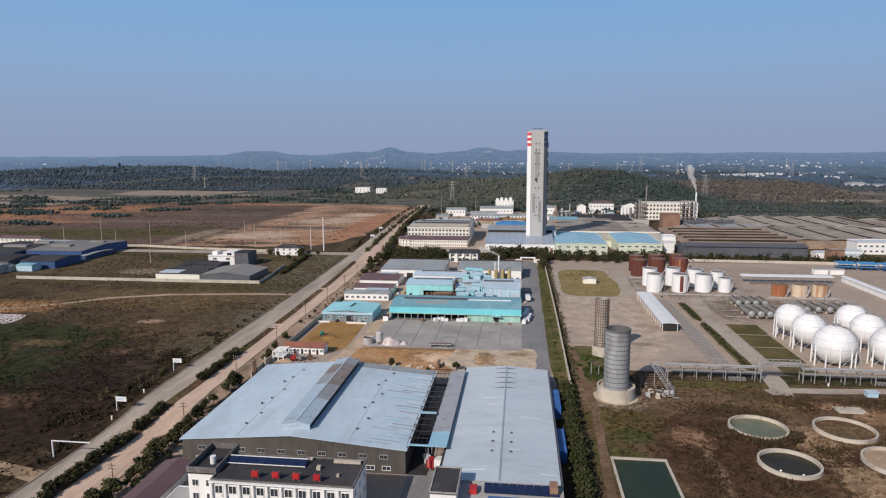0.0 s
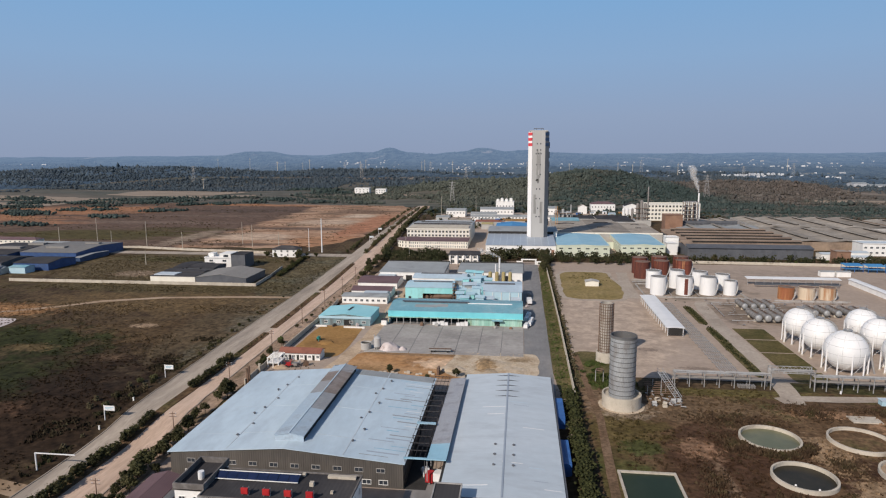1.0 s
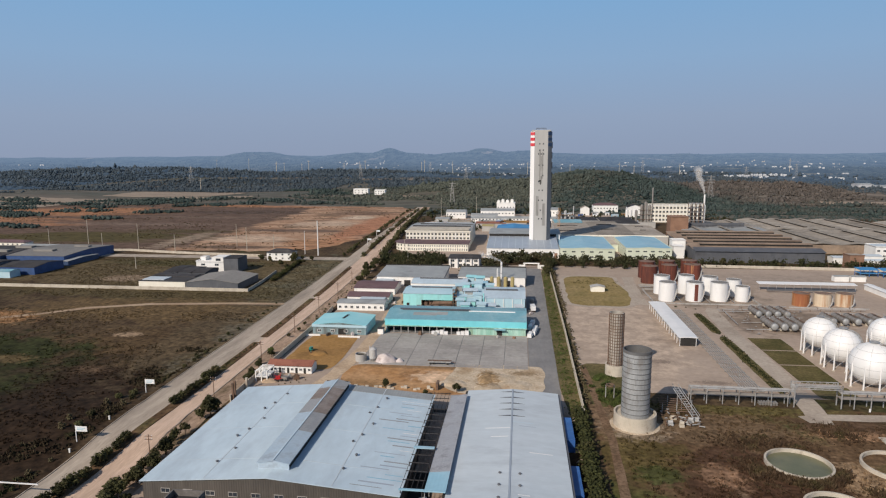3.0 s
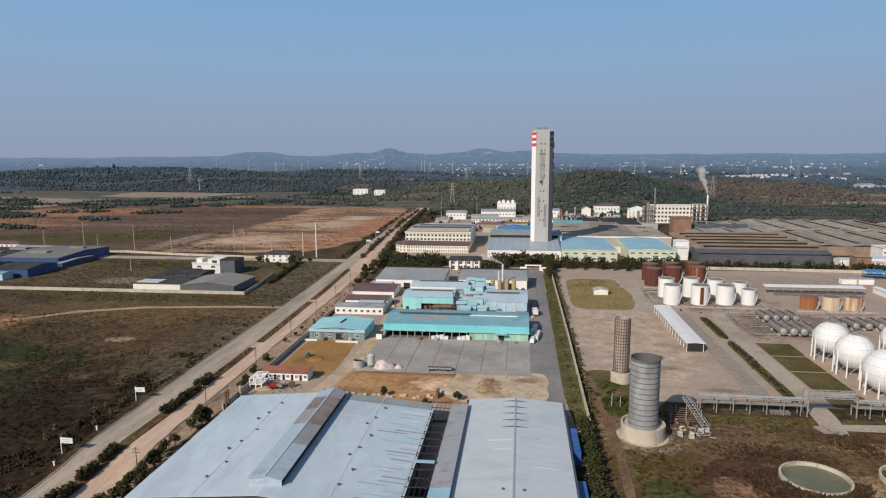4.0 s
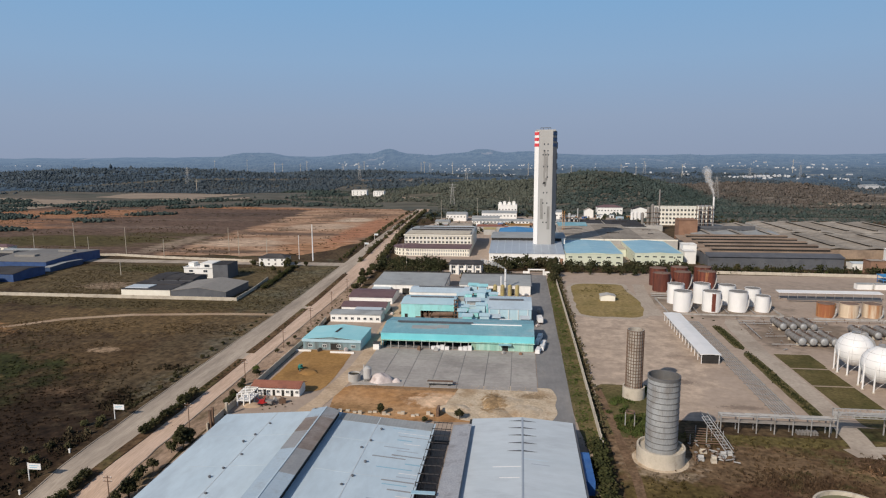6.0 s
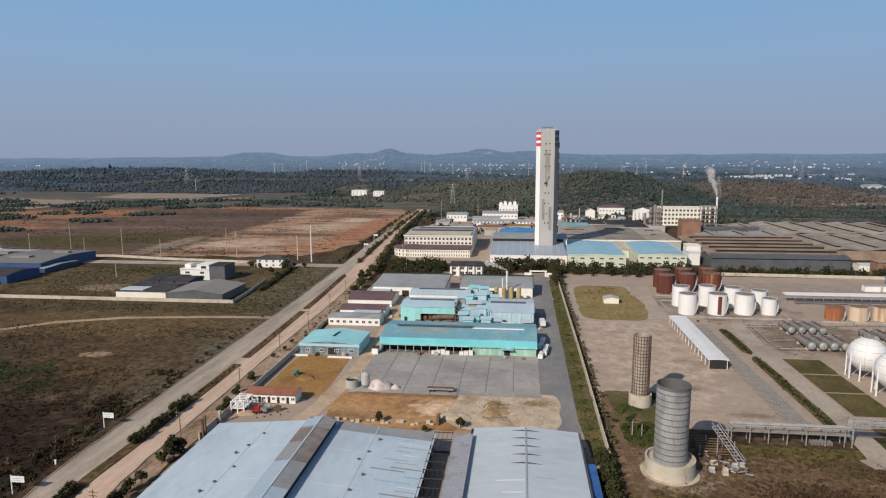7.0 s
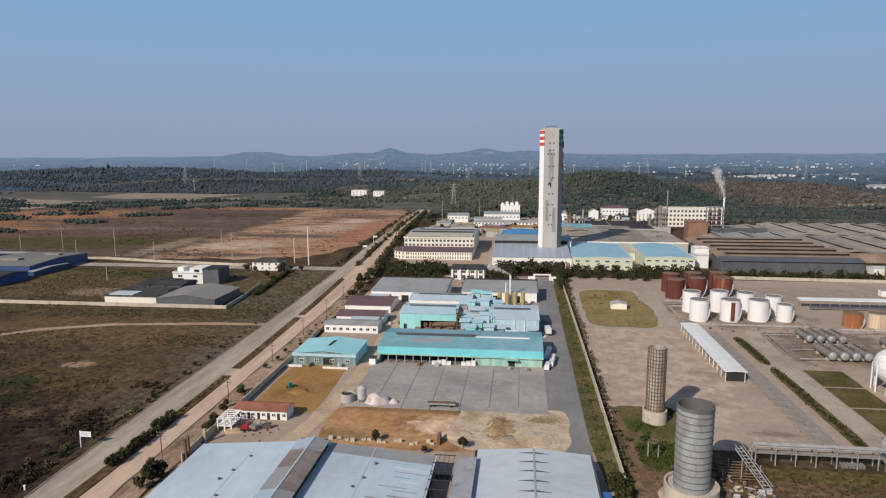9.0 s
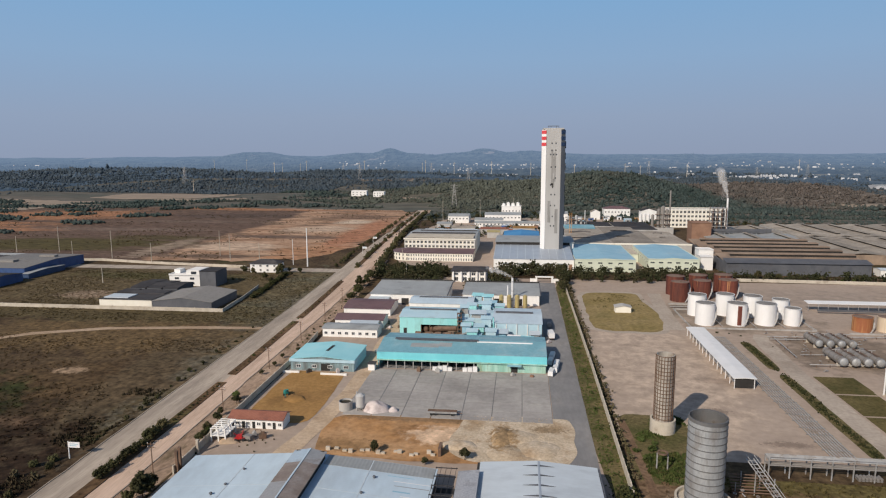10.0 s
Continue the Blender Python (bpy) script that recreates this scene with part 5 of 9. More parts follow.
for k in range(4):
    x = -19.4 + k * 4.1
    e = thing("yellow_silo", x, 387, 0, "upright yellow steel storage silo", "silo", "yellow silos")
    part("shell", MB().cyl(0, 0, 1.2, 7.4, 1.15, n=20), M["yellow_tank"], e, smooth=False)
    part("cap", MB().cyl(0, 0, 7.4, 8.0, 1.15, 0.3, n=20), M["yellow_tank"], e)
    part("cone", MB().cyl(0, 0, 0.3, 1.2, 0.4, 1.35, n=20), M["yellow_tank"], e)
    for a in range(4):
        part("leg", MB().box(1.1 * math.cos(a * 1.571 + 0.78) - 0.1, 1.1 * math.cos(a * 1.571 + 0.78) + 0.1, 1.1 * math.sin(a * 1.571 + 0.78) - 0.1, 1.1 * math.sin(a * 1.571 + 0.78) + 0.1, 0, 1.3), M["rust_steel"], e)
e = thing("chimney", -13.8, 391, 0, "slim white steel exhaust stack", "chimney")
part("pipe", MB().cyl(0, 0, 0, 16, 0.6, 0.55, 14), M["tank_white"], e)
part("pipe", MB().cyl(-2.4, 0, 0, 12, 0.4, 0.4, 12), M["tank_white"], e)
for k in range(3):
    part("collar", MB().ring(0, 0, 4 + k * 5, 4.3 + k * 5, 0.72, 0.5, 14), M["pipe_grey"], e)

# low houses with purple roofs along the lane
e, w, d = building("purple_roof_house", -98.5, -74.5, 367, 388, 3.6, M["white_wall"], M["purple_roof"], "low house with a wide purple-brown tile roof", "gable_x", 1.6, 0.4, "house")
e, w, d = building("purple_roof_house", -96.5, -73.5, 345, 357, 3.6, M["white_wall"], M["purple_roof"], "low white house with purple-brown tile roof", "gable_x", 1.4, 0.4, "house")
windows(e, w, d, "s", 6, 1.0, 1.6, 1.4)
e, w, d = building("white_lodge", -97.5, -72.5, 329, 338, 3.8, M["white_wall"], M["grey_roof"], "low white lodge with flat grey roof", "gable_x", 0.7, 0.4, "house")
windows(e, w, d, "s", 8, 1.1, 1.6, 1.4)
building("white_lodge", -88, -75, 339.5, 344, 3.4, M["white_wall"], M["white_roof"], "low white lean-to beside the lodge", "shed", 0.3, category="house")

# the aqua shed
M["stained_blue"] = material("stained_blue", (0.155, 0.235, 0.255), (0.235, 0.325, 0.345), 0.35, 0.75, c3=(0.12, 0.13, 0.125), scale3=0.3, amount3=0.44, bump=0.3, wave=("X", 0.9), stretch=(1, 1, 0.2))
e, w, d = building("aqua_shed", -96, -71.3, 285, 304, 4.4, M["pale_aqua"], M["aqua_roof"], "pale aqua metal shed with a shallow roof", "gable_y", 1.2, 0.3, "shed", wall_s=M["stained_blue"])
part("roof_slot", MB().slope([(-0.5, -3, 5.85), (0.6, -3, 5.85), (1.2, 4, 5.85), (0.1, 4, 5.85)], 0.12), M["void"], e)
part("fascia", MB().box(-w / 2 - 0.35, w / 2 + 0.35, -d / 2 - 0.42, -d / 2 - 0.30, 3.4, 4.55), M["pale_aqua"], e)
part("door", MB().box(-0.5, 3.0, -d / 2 - 0.06, -d / 2 - 0.003, 0, 2.8), M["void"], e)
windows(e, w, d, "s", 4, 1.1, 1.8, 1.2)
# red-roofed dormitory
e, w, d = building("red_roof_house", -95.9, -79.4, 233.6, 239.6, 2.9, M["white_wall"], M["red_tile"], "long white hut with red tile roof", "gable_x", 1.3, 0.5, "house")
windows(e, w, d, "s", 5, 1.0, 1.2, 1.1, shift=0.8)
for k in range(5):
    part("door", MB().box(-7.6 + k * 3.2, -6.7 + k * 3.2, -d / 2 - 0.06, -d / 2 - 0.003, 0, 2.1), M["void"], e)

# ---- the tall test tower ----
tw = thing("test_tower", 12.9, 540, 0, "tall grey concrete tower with white chamfers and red stripes", "tower")
H = 97.6


def octo(mb, a, c, z0, z1):
    pts = [(-a, -a + c), (-a + c, -a), (a - c, -a), (a, -a + c), (a, a - c), (a - c, a), (-a + c, a), (-a, a - c)]
    mb.add([(x, y, z0) for x, y in pts] + [(x, y, z1) for x, y in pts], [tuple(range(7, -1, -1)), tuple(range(8, 16))] + [(i, (i + 1) % 8, 8 + (i + 1) % 8, 8 + i) for i in range(8)])


mb = MB()
octo(mb, 8.2, 3.0, 0, H)
part("shaft", mb, M["tower_grey"], tw)


def chamfer(k, z0, z1, out):
    """A thin facing on the tower's corner k."""
    a, c = 8.2 + out * 0.42, 3.0 + out * 0.42
    pts = {0: [(-a, -a + c), (-a + c, -a)], 1: [(a - c, -a), (a, -a + c)]}[k]
    n = Vector((-1, -1, 0)).normalized() if k == 0 else Vector((1, -1, 0)).normalized()
    v = []
    for z in (z0, z1):
        for q in (0.0, out):
            v += [(pts[0][0] + n.x * q, pts[0][1] + n.y * q, z), (pts[1][0] + n.x * q, pts[1][1] + n.y * q, z)]
    return MB().add(v, [(2, 3, 7, 6), (0, 2, 6, 4), (1, 5, 7, 3), (4, 6, 7, 5), (0, 1, 3, 2), (0, 4, 5, 1)])


part("corner_facing", chamfer(0, 0, H - 0.5, 0.25), M["tower_white"], tw, "white corner facing")
# the right corner's shade is put into this darker facing colour
M["tower_shaded_facing"] = material("tower_shaded_facing", (0.125, 0.135, 0.150), (0.165, 0.175, 0.190), 0.12, 0.8, c3=(0.10, 0.105, 0.115), scale3=0.08, amount3=0.38, bump=0.3, stretch=(1, 1, 0.15), spec=0.2)
part("corner_facing", chamfer(1, 0, H - 0.5, 0.25), M["tower_shaded_facing"], tw, "corner facing coloured dark blue-grey for its shade")
for k in (0, 1):
    for i in range(3):
        part("stripe", chamfer(k, H - 3.3 - i * 4.3, H - 0.9 - i * 4.3, 0.36), M["stripe_red" if k == 0 else "navy_wall"], tw, "red warning stripe" if k == 0 else "dark navy band")
for r, (zz, xs) in enumerate(((87, (-1.2, 1.6)), (82, (-1.2, 1.6)), (79, (-2, 0, 2)), (70, (-1.5, 1.5)), (62, (1.6,)), (57, (-1.6,)), (50, (-1.2, 1.4)), (42, (-1.5, 1.5)), (34, (0,)), (27, (-1.2, 1.2)))):
    for x in xs:
        part("window", MB().box(x - 0.4, x + 0.4, -8.29, -8.2 + 0.01, zz, zz + 1.1), M["glass"], tw)
M["tower_stain"] = material("tower_stain", (0.205, 0.200, 0.190), (0.300, 0.295, 0.280), 0.35, 0.9, c3=(0.37, 0.365, 0.35), scale3=0.45, amount3=0.40, bump=0.1, stretch=(1, 1, 0.12))
for x, z0, z1, ww in ((-1.7, 62, 83, 1.5), (0.5, 60, 81, 1.3), (-0.1, 66, 78, 0.5), (-1.4, 56, 62, 2.4), (-3.6, 30, 46, 2.2), (1.5, 22, 40, 2.4)):
    part("stain", MB().box(x, x + ww, -8.225, -8.19, z0, z1), M["tower_stain"], tw)
part("dark_mark", MB().box(-1.6, 0.2, -8.26, -8.19, 57.4, 58.8).box(-0.5, 0.2, -8.26, -8.19, 55.2, 57.4), M["void"], tw)
part("crown", MB().box(-7.4, 7.4, -7.4, -7.0, H, H + 0.9).box(-7.4, 7.4, 7.0, 7.4, H, H + 0.9).box(-7.4, -7.0, -7, 7, H, H + 0.9).box(7.0, 7.4, -7, 7, H, H + 0.9), M["tower_grey"], tw)
fr = part("roof_frame", MB().box(-4, 4, -0.3, 0.3, H + 2.2, H + 2.7), M["dark_steel_wall"], tw)
for x in (-4, -2, 2, 3.7):
    part("strut", MB().box(x, x + 0.3, -0.2, 0.2, H, H + 2.2), M["dark_steel_wall"], fr)
for k in range(9):
    part("duct", MB().box(8.2, 9.2, -3 + (k % 2) * 2, -1.4 + (k % 2) * 2, 20 + k * 8, 25 + k * 8), M["dark_steel_wall"], tw)

# ---- the works round the tower ----
e, w, d = building("white_factory", -28.5, 27, 501, 546, 7.6, M["white_wall"], M["glass_roof"], "white factory with a light blue-grey ribbed roof", "shed", 3.6, 0.3, "factory hall")
for k in range(5):
    part("window", MB().box(-21 + k * 9.5, -16 + k * 9.5, -d / 2 - 0.06, -d / 2 - 0.003, 3.6, 4.6), M["glass"], e)
    part("canopy", MB().slope([(-21.6 + k * 9.5, -d / 2 - 1.4, 4.7), (-15.4 + k * 9.5, -d / 2 - 1.4, 4.7), (-15.4 + k * 9.5, -d / 2 - 0.003, 5.0), (-21.6 + k * 9.5, -d / 2 - 0.003, 5.0)], 0.1), M["grey_roof"], e)
part("door", MB().box(19, 22.5, -d / 2 - 0.06, -d / 2 - 0.003, 0, 4.0), M["void"], e)
part("door", MB().box(24, 26.5, -d / 2 - 0.06, -d / 2 - 0.003, 0, 4.4), M["brick_brown"], e)
for k in range(11):
    x = -w / 2 + w * k / 10
    part("roof_rib", MB().slope([(x - 0.2, -d / 2, 7.95), (x + 0.2, -d / 2, 7.95), (x + 0.2, d / 2, 11.55), (x - 0.2, d / 2, 11.55)], 0.1), M["dark_steel_wall"] if k == 10 else M["white_roof"], e)
part("clerestory", MB().box(-w / 2, w / 2, d / 2 - 1.0, d / 2 - 0.6, 11.3, 13.3), M["void"], e)
building("tower_hall", -28.5, 30, 547, 585, 13.0, M["white_wall"], M["grey_roof"], "grey-roofed hall at the foot of the tower", "gable_x", 0.8, 0.8, "factory hall")
for x0, x1, y0, y1 in ((27.4, 68, 498, 567), (77.3, 111, 504, 569)):
    e, w, d = building("green_factory", x0, x1, y0, y1, 8.4, M["green_wall"], M["sky_roof"], "pale green factory block with a sky blue roof", "gable_y", 1.1, 0.2, "factory hall", parapet=0.5, group="green factory blocks")
    windows(e, w, d, "s", 6, 5.6, 3.0, 1.2, M["green_wall"])
    windows(e, w, d, "s", 6, 1.6, 3.0, 1.4, M["green_wall"])
    windows(e, w, d, "e", 8, 5.6, 3.0, 1.2, M["green_wall"])
    windows(e, w, d, "w", 8, 5.6, 3.0, 1.2, M["green_wall"])
building("link_block", 68.4, 76.9, 540, 566, 6.0, M["green_wall"], M["concrete"], "low link block between the factory blocks", category="annex")
for k, (x0, x1, y0, y1, h, mt) in enumerate(((30, 64, 572, 690, 8.4, "drab_roof"), (64.3, 98, 572, 690, 8.4, "drab_roof"), (98.3, 124, 575, 660, 8.0, "drab_roof"), (40, 80, 692, 740, 8, "dark_roof"), (82, 118, 665, 740, 8.0, "dark_roof"), (-25, 6.5, 609, 656, 8.0, "bright_blue_roof"))):
    e, w, d = building("factory_hall", x0, x1, y0, y1, h, M["grey_wall"], M[mt], "hall with bright blue metal roof" if mt == "bright_blue_roof" else "wide hall with dull grey-brown sheet roof", "gable_y", 0.7 if mt != "bright_blue_roof" else 1.6, 0.3, "factory hall")
    if mt != "bright_blue_roof":
        part("parapet", MB().box(-w / 2, w / 2, -d / 2 - 0.4, -d / 2 - 0.05, h, h + 1.3), M["cream_wall"] if k < 3 else M["grey_wall"], e)
        for q in range(2):
            ya = -d * 0.22 + (q + 0.3 * (k % 3)) * d * 0.33
            part("ridge_vent", MB().box(-w * (0.4 - 0.13 * (k % 3)), w * (0.05 + 0.12 * q), ya, ya + 0.9, h, h + 1.3), M["dark_roof"], e)
building("water_house", 116, 126, 526, 536, 12.0, M["white_wall"], M["white_wall"], "white stepped block beside the pump house", category="pump house", parapet=0.4)
building("water_house", 114, 122, 512, 524, 9.0, M["white_wall"], M["white_wall"], "white pump house beside the green factory", category="pump house", parapet=0.4)

# yellow three-storey works building with a front wing
e, w, d = building("yellow_building", -102, -46, 556, 622, 13.2, M["cream_wall"], M["grey_roof"], "cream three-storey works building with grey roofs", "gable_x", 1.6, 0.6, "works building")
windows(e, w, d, "s", 18, 10.0, 2.0, 2.0, M["cream_wall"])
windows(e, w, d, "s", 18, 6.6, 2.0, 1.9, M["cream_wall"])
for k in range(10):
    x = -w / 2 + w * k / 9
    part("pilaster", MB().box(max(x - 0.35, -w / 2), min(x + 0.35, w / 2), -d / 2 - 0.3, -d / 2 - 0.003, 6.2, 12.9), M["white_wall"], e)
part("string_course", MB().box(-w / 2 - 0.3, w / 2 + 0.3, -d / 2 - 0.4, -d / 2 - 0.003, 9.0, 9.4), M["white_wall"], e)
part("cornice", MB().box(-w / 2 - 0.7, w / 2 + 0.7, -d / 2 - 0.8, -d / 2 + 0.4, 13.0, 14.0), M["cream_wall"], e, "pale cream cornice")
part("roof_sheet", MB().box(-w / 2 + 1, w / 2 - 1, -d / 2 + 1, -10, 14.3, 14.6), M["concrete"], e, "beige flat roof strip")
part("roof_sheet", MB().box(-w / 2 + 9, w / 2 - 1, 16, 20, 15.0, 15.3), M["white_roof"], e, "pale flat roof strip")
windows(e, w, d, "w", 14, 10.2, 1.7, 1.7)
part("roof_step", MB().box(-w / 2 + 2, w / 2 - 1, -8, -7, 14.4, 15.6), M["dark_roof"], e)
part("roof_step", MB().box(-w / 2 + 6, w / 2 - 1, 12, 13, 14.0, 15.2), M["dark_roof"], e)
e, w, d = building("arcade_wing", -95, -45.5, 530, 555.6, 6.2, M["cream_wall"], M["purple_roof"], "cream arcaded front wing with a brown eave", "hip", 0.5, 0.5, "works building")
windows(e, w, d, "s", 26, 0.6, 1.0, 2.0)
windows(e, w, d, "s", 26, 3.6, 1.0, 1.8)
e = thing("corner_pavilion", -95.5, 543, 0, "rounded cream corner pavilion with brown eave", "works building")
part("wall", MB().cyl(0, 0, 0, 6.2, 12.4, n=32), M["cream_wall"], e)
part("eave", MB().cyl(0, 0, 6.2, 6.5, 13.2, n=32).cyl(0, 0, 6.5, 7.4, 13.0, 4, n=32), M["purple_roof"], e)
for k in range(9):
    a = radians(150 + k * 15)
    for z in (0.8, 3.7):
        o = part("window", MB().box(-0.5, 0.5, -0.08, 0.02, 0, 1.7), M["glass"], e)
        o.location, o.rotation_euler = (12.4 * math.cos(a), 12.4 * math.sin(a), z), (0, 0, a + math.pi / 2)

# the gatehouse
e, w, d = building("gatehouse", -53, -31, 456, 474, 6.8, M["white_wall"], M["dark_roof"], "white gatehouse with dark hip roof and columns", "hip", 1.8, 0.9, "gatehouse")
for k in range(5):
    part("column", MB().box(-w / 2 + 0.6 + k * (w - 2) / 4, -w / 2 + 1.4 + k * (w - 2) / 4, -d / 2 - 1.4, -d / 2 - 0.6, 0, 6.7), M["white_wall"], e)
windows(e, w, d, "s", 4, 0.5, 2.6, 2.6)
windows(e, w, d, "s", 4, 4.2, 2.6, 1.8)
gate = thing("works_gate", 5, 458, 0, "white concrete works gate portal", "gate")
for x in (-5.2, 4.6):
    part("pillar", MB().box(x, x + 1.1, -0.5, 0.5, 0, 3.4), M["white_wall"], gate)
    part("gate_wall", MB().box(x - 3.4 if x < 0 else x + 1.1, x if x < 0 else x + 4.5, -0.25, 0.25, 0, 2.6), M["white_wall"], gate)
part("lintel", MB().box(-5.4, 5.9, -0.6, 0.6, 3.4, 4.1), M["white_wall"], gate)

# brown sawtooth works
saw = thing("sawtooth_works", 172, 545, 0, "brown sawtooth-roofed works with dark clerestories", "factory hall")
part("wall", MB().box(-46, 44, -49, -48.6, 0, 8.6), M["dark_steel_wall"], saw, "dark grey steel front wall")
part("wall", MB().box(-46, -45.6, -48.6, 45, 0, 8.6), M["dark_steel_wall"], saw)
part("wall", MB().box(43.6, 44, -48.6, 45, 0, 8.6), M["dark_steel_wall"], saw)
part("roof", MB().slope([(-46.4, -50, 8.4), (44.4, -50, 8.4), (44.4, -41, 10.2), (-46.4, -41, 10.2)], 0.2), M["dark_steel_wall"], saw)
for k in range(5):
    y0 = -41 + k * 18.5
    part("roof_bay", MB().slope([(-46, y0, 8.6), (44, y0, 8.6), (44, y0 + 18.4, 10.6), (-46, y0 + 18.4, 10.6)], 0.2), M["brown_roof"], saw)
    part("clerestory", MB().box(-38, 43, y0 + 10.6, y0 + 12.2, 9.4, 11.3), M["void"], saw)
    part("clerestory_roof", MB().slope([(-38.4, y0 + 10.0, 11.35), (43.4, y0 + 10.0, 11.35), (43.4, y0 + 15.5, 11.9), (-38.4, y0 + 15.5, 11.9)], 0.12), M["brown_roof"], saw)
for k, (x0, x1, y0, y1) in enumerate(((222, 330, 545, 640), (232, 355, 645, 740), (150, 228, 600, 660), (335, 430, 520, 610), (360, 470, 615, 720), (170, 228, 665, 720))):
    e = thing("old_works_hall", (x0 + x1) / 2, (y0 + y1) / 2, 0, "wide old works hall with drab brown roof and dark vents", "factory hall", "old works halls")
    a, b = (x1 - x0) / 2, (y1 - y0) / 2
    part("wall", MB().box(-a, a, -b, b, 0, 7.0), M["grey_wall"] if k % 2 else M["brown_roof"], e)
    nb = max(2, int((x1 - x0) / 24))
    for i in range(nb):
        xa, xb = -a + 2 * a * i / nb, -a + 2 * a * (i + 1) / nb
        xm = (xa + xb) / 2
        part("roof_bay", MB().slope([(xa, -b, 7.1), (xm, -b, 8.5), (xm, b, 8.5), (xa, b, 7.1)], 0.2).slope([(xm, -b, 8.5), (xb, -b, 7.1), (xb, b, 7.1), (xm, b, 8.5)], 0.2), M["drab_roof"] if k != 2 else M["grey_roof"], e)
        part("ridge_vent", MB().box(xm - 0.9, xm + 0.9, -b * 0.8, b * 0.75, 8.2, 9.4), M["void"], e)
        part("vent_roof", MB().box(xm - 2.6, xm + 0.6, -b * 0.82, b * 0.77, 9.4, 9.6), M["drab_roof"], e)

# brick block, long white block, process columns
e, w, d = building("brick_block", 140, 156.5, 640, 656, 18.5, M["brick_brown"], M["brick_brown"], "blank brown brick block behind the works", category="works building", parapet=0.6)
e, w, d = building("white_block", 143, 206, 766, 782, 19.5, M["cream_wall"], M["grey_wall"], "long cream four-storey block with rows of windows", category="works building", parapet=0.8)
for r in range(4):
    windows(e, w, d, "s", 16, 1.8 + r * 4.6, 2.5, 2.5, M["cream_wall"])
for k in range(17):
    part("pilaster", MB().box(-w / 2 + w * k / 16 - 0.25, -w / 2 + w * k / 16 + 0.25, -d / 2 - 0.35, -d / 2 - 0.003, 0, 20.6), M["white_wall"], e)
part("string_course", MB().box(-w / 2, w / 2, -d / 2 - 0.4, -d / 2 - 0.36, 19.0, 19.6), M["white_wall"], e)
e = thing("process_columns", 130, 712, 0, "cluster of grey process columns with a tall stack", "process plant")
for x, y, r, h in ((-4, 0, 1.6, 24), (0, -1, 1.7, 27), (4, 0, 1.6, 24), (7, 1, 0.8, 42), (-9, 3, 1.4, 18)):
    part("column", MB().cyl(x, y, 0, h, r, n=16).cyl(x, y, h, h + 1.0, r, r * 0.3, n=16), M["bullet_grey"], e)
for k in range(4):
    part("platform", MB().box(-7, 8, -3, 3, 4 + k * 5, 4.3 + k * 5), M["rust_steel"], e)
part("base", MB().box(-10, 10, -5, 5, 0, 6), M["grey_wall"], e)
e = thing("steel_process_tower", 172, 676, 0, "open steel process tower with a smoking stack", "process plant")
for x in (-6, -2, 2, 6):
    for y in (-5, 5):
        part("post", MB().box(x - 0.3, x + 0.3, y - 0.3, y + 0.3, 0, 30), M["rust_steel"], e)
for k in range(7):
    part("deck", MB().box(-6.5, 6.5, -5.5, 5.5, 3.8 + k * 4.2, 4.2 + k * 4.2), M["pipe_grey"], e)
for x, y, r, h in ((-4, 0, 1.6, 26), (0, 1, 1.4, 22), (4, -1, 1.7, 27)):
    part("vessel", MB().cyl(x, y, 0, h, r, n=14), M["dark_steel_wall"], e)
part("stack", MB().cyl(8.5, 2, 0, 38, 1.0, 0.8, n=14), M["tank_white"], e)
e = thing("pipe_gallery", 185, 660, 0, "dark steel pipe gallery on many legs", "process plant")
part("deck", MB().box(-28, 28, -3, 3, 8, 9.5).box(-28, 28, -3.4, -3.1, 9.5, 12), M["dark_steel_wall"], e)
for k in range(15):
    part("leg", MB().box(-27.8 + k * 3.9, -27.2 + k * 3.9, -3, -2.4, 0, 8), M["pipe_grey"], e)


# ---- the tank farm ----
def silo(x, y, r, h, ring_r, ring_h, shell, label, bands):
    e = thing("silo", x, y, 0, label, "silo")
    n = 48
    part("plinth", MB().ring(0, 0, -0.2, ring_h, ring_r, ring_r - 0.5, n).cyl(0, 0, -0.1, ring_h - 0.9, ring_r - 0.5, n=n), M["concrete"], e, "pale concrete plinth ring")
    part("shell", MB().ring(0, 0, ring_h - 0.9, h, r, r - 0.18, n), shell, e)
    for k in range(bands):
        z = ring_h + 0.4 + (h - ring_h - 0.6) * k / (bands - 1)
        part("hoop", MB().ring(0, 0, z - 0.10, z + 0.10, r + 0.08, r - 0.02, n), M["dark_hoop"] if shell is M["silo_metal"] else M["rust_steel"], e)
    return e


big = silo(32.0, 201.2, 4.1, 23.6, 6.2, 4.2, M["silo_metal"], "big open grey banded steel silo on a concrete plinth", 13)
part("rim", MB().ring(0, 0, 22.9, 23.7, 4.2, 3.88, 48), M["dark_hoop"], big, "dark rusty rim")
# darker ring lining the inside from 16 m up
part("lining", MB().ring(0, 0, 16, 22.88, 3.915, 3.86, 48), M["dark_hoop"], big, "dark inner wall near the top")
small = silo(32.5, 245.6, 2.6, 23.5, 3.6, 4.0, M["silo_rust"], "slim rusty steel silo on a concrete plinth", 18)
for k in range(20):
    a = 2 * math.pi * k / 20
    part("stay", MB().box(-0.08, 0.08, -0.08, 0.08, 4.0, 23.3), M["rust_steel"], small).location = (2.72 * math.cos(a), 2.72 * math.sin(a), 0)
e = thing("valve_station", 46, 213, 0, "rusty tangle of pipes and valves beside the silo", "pipework")
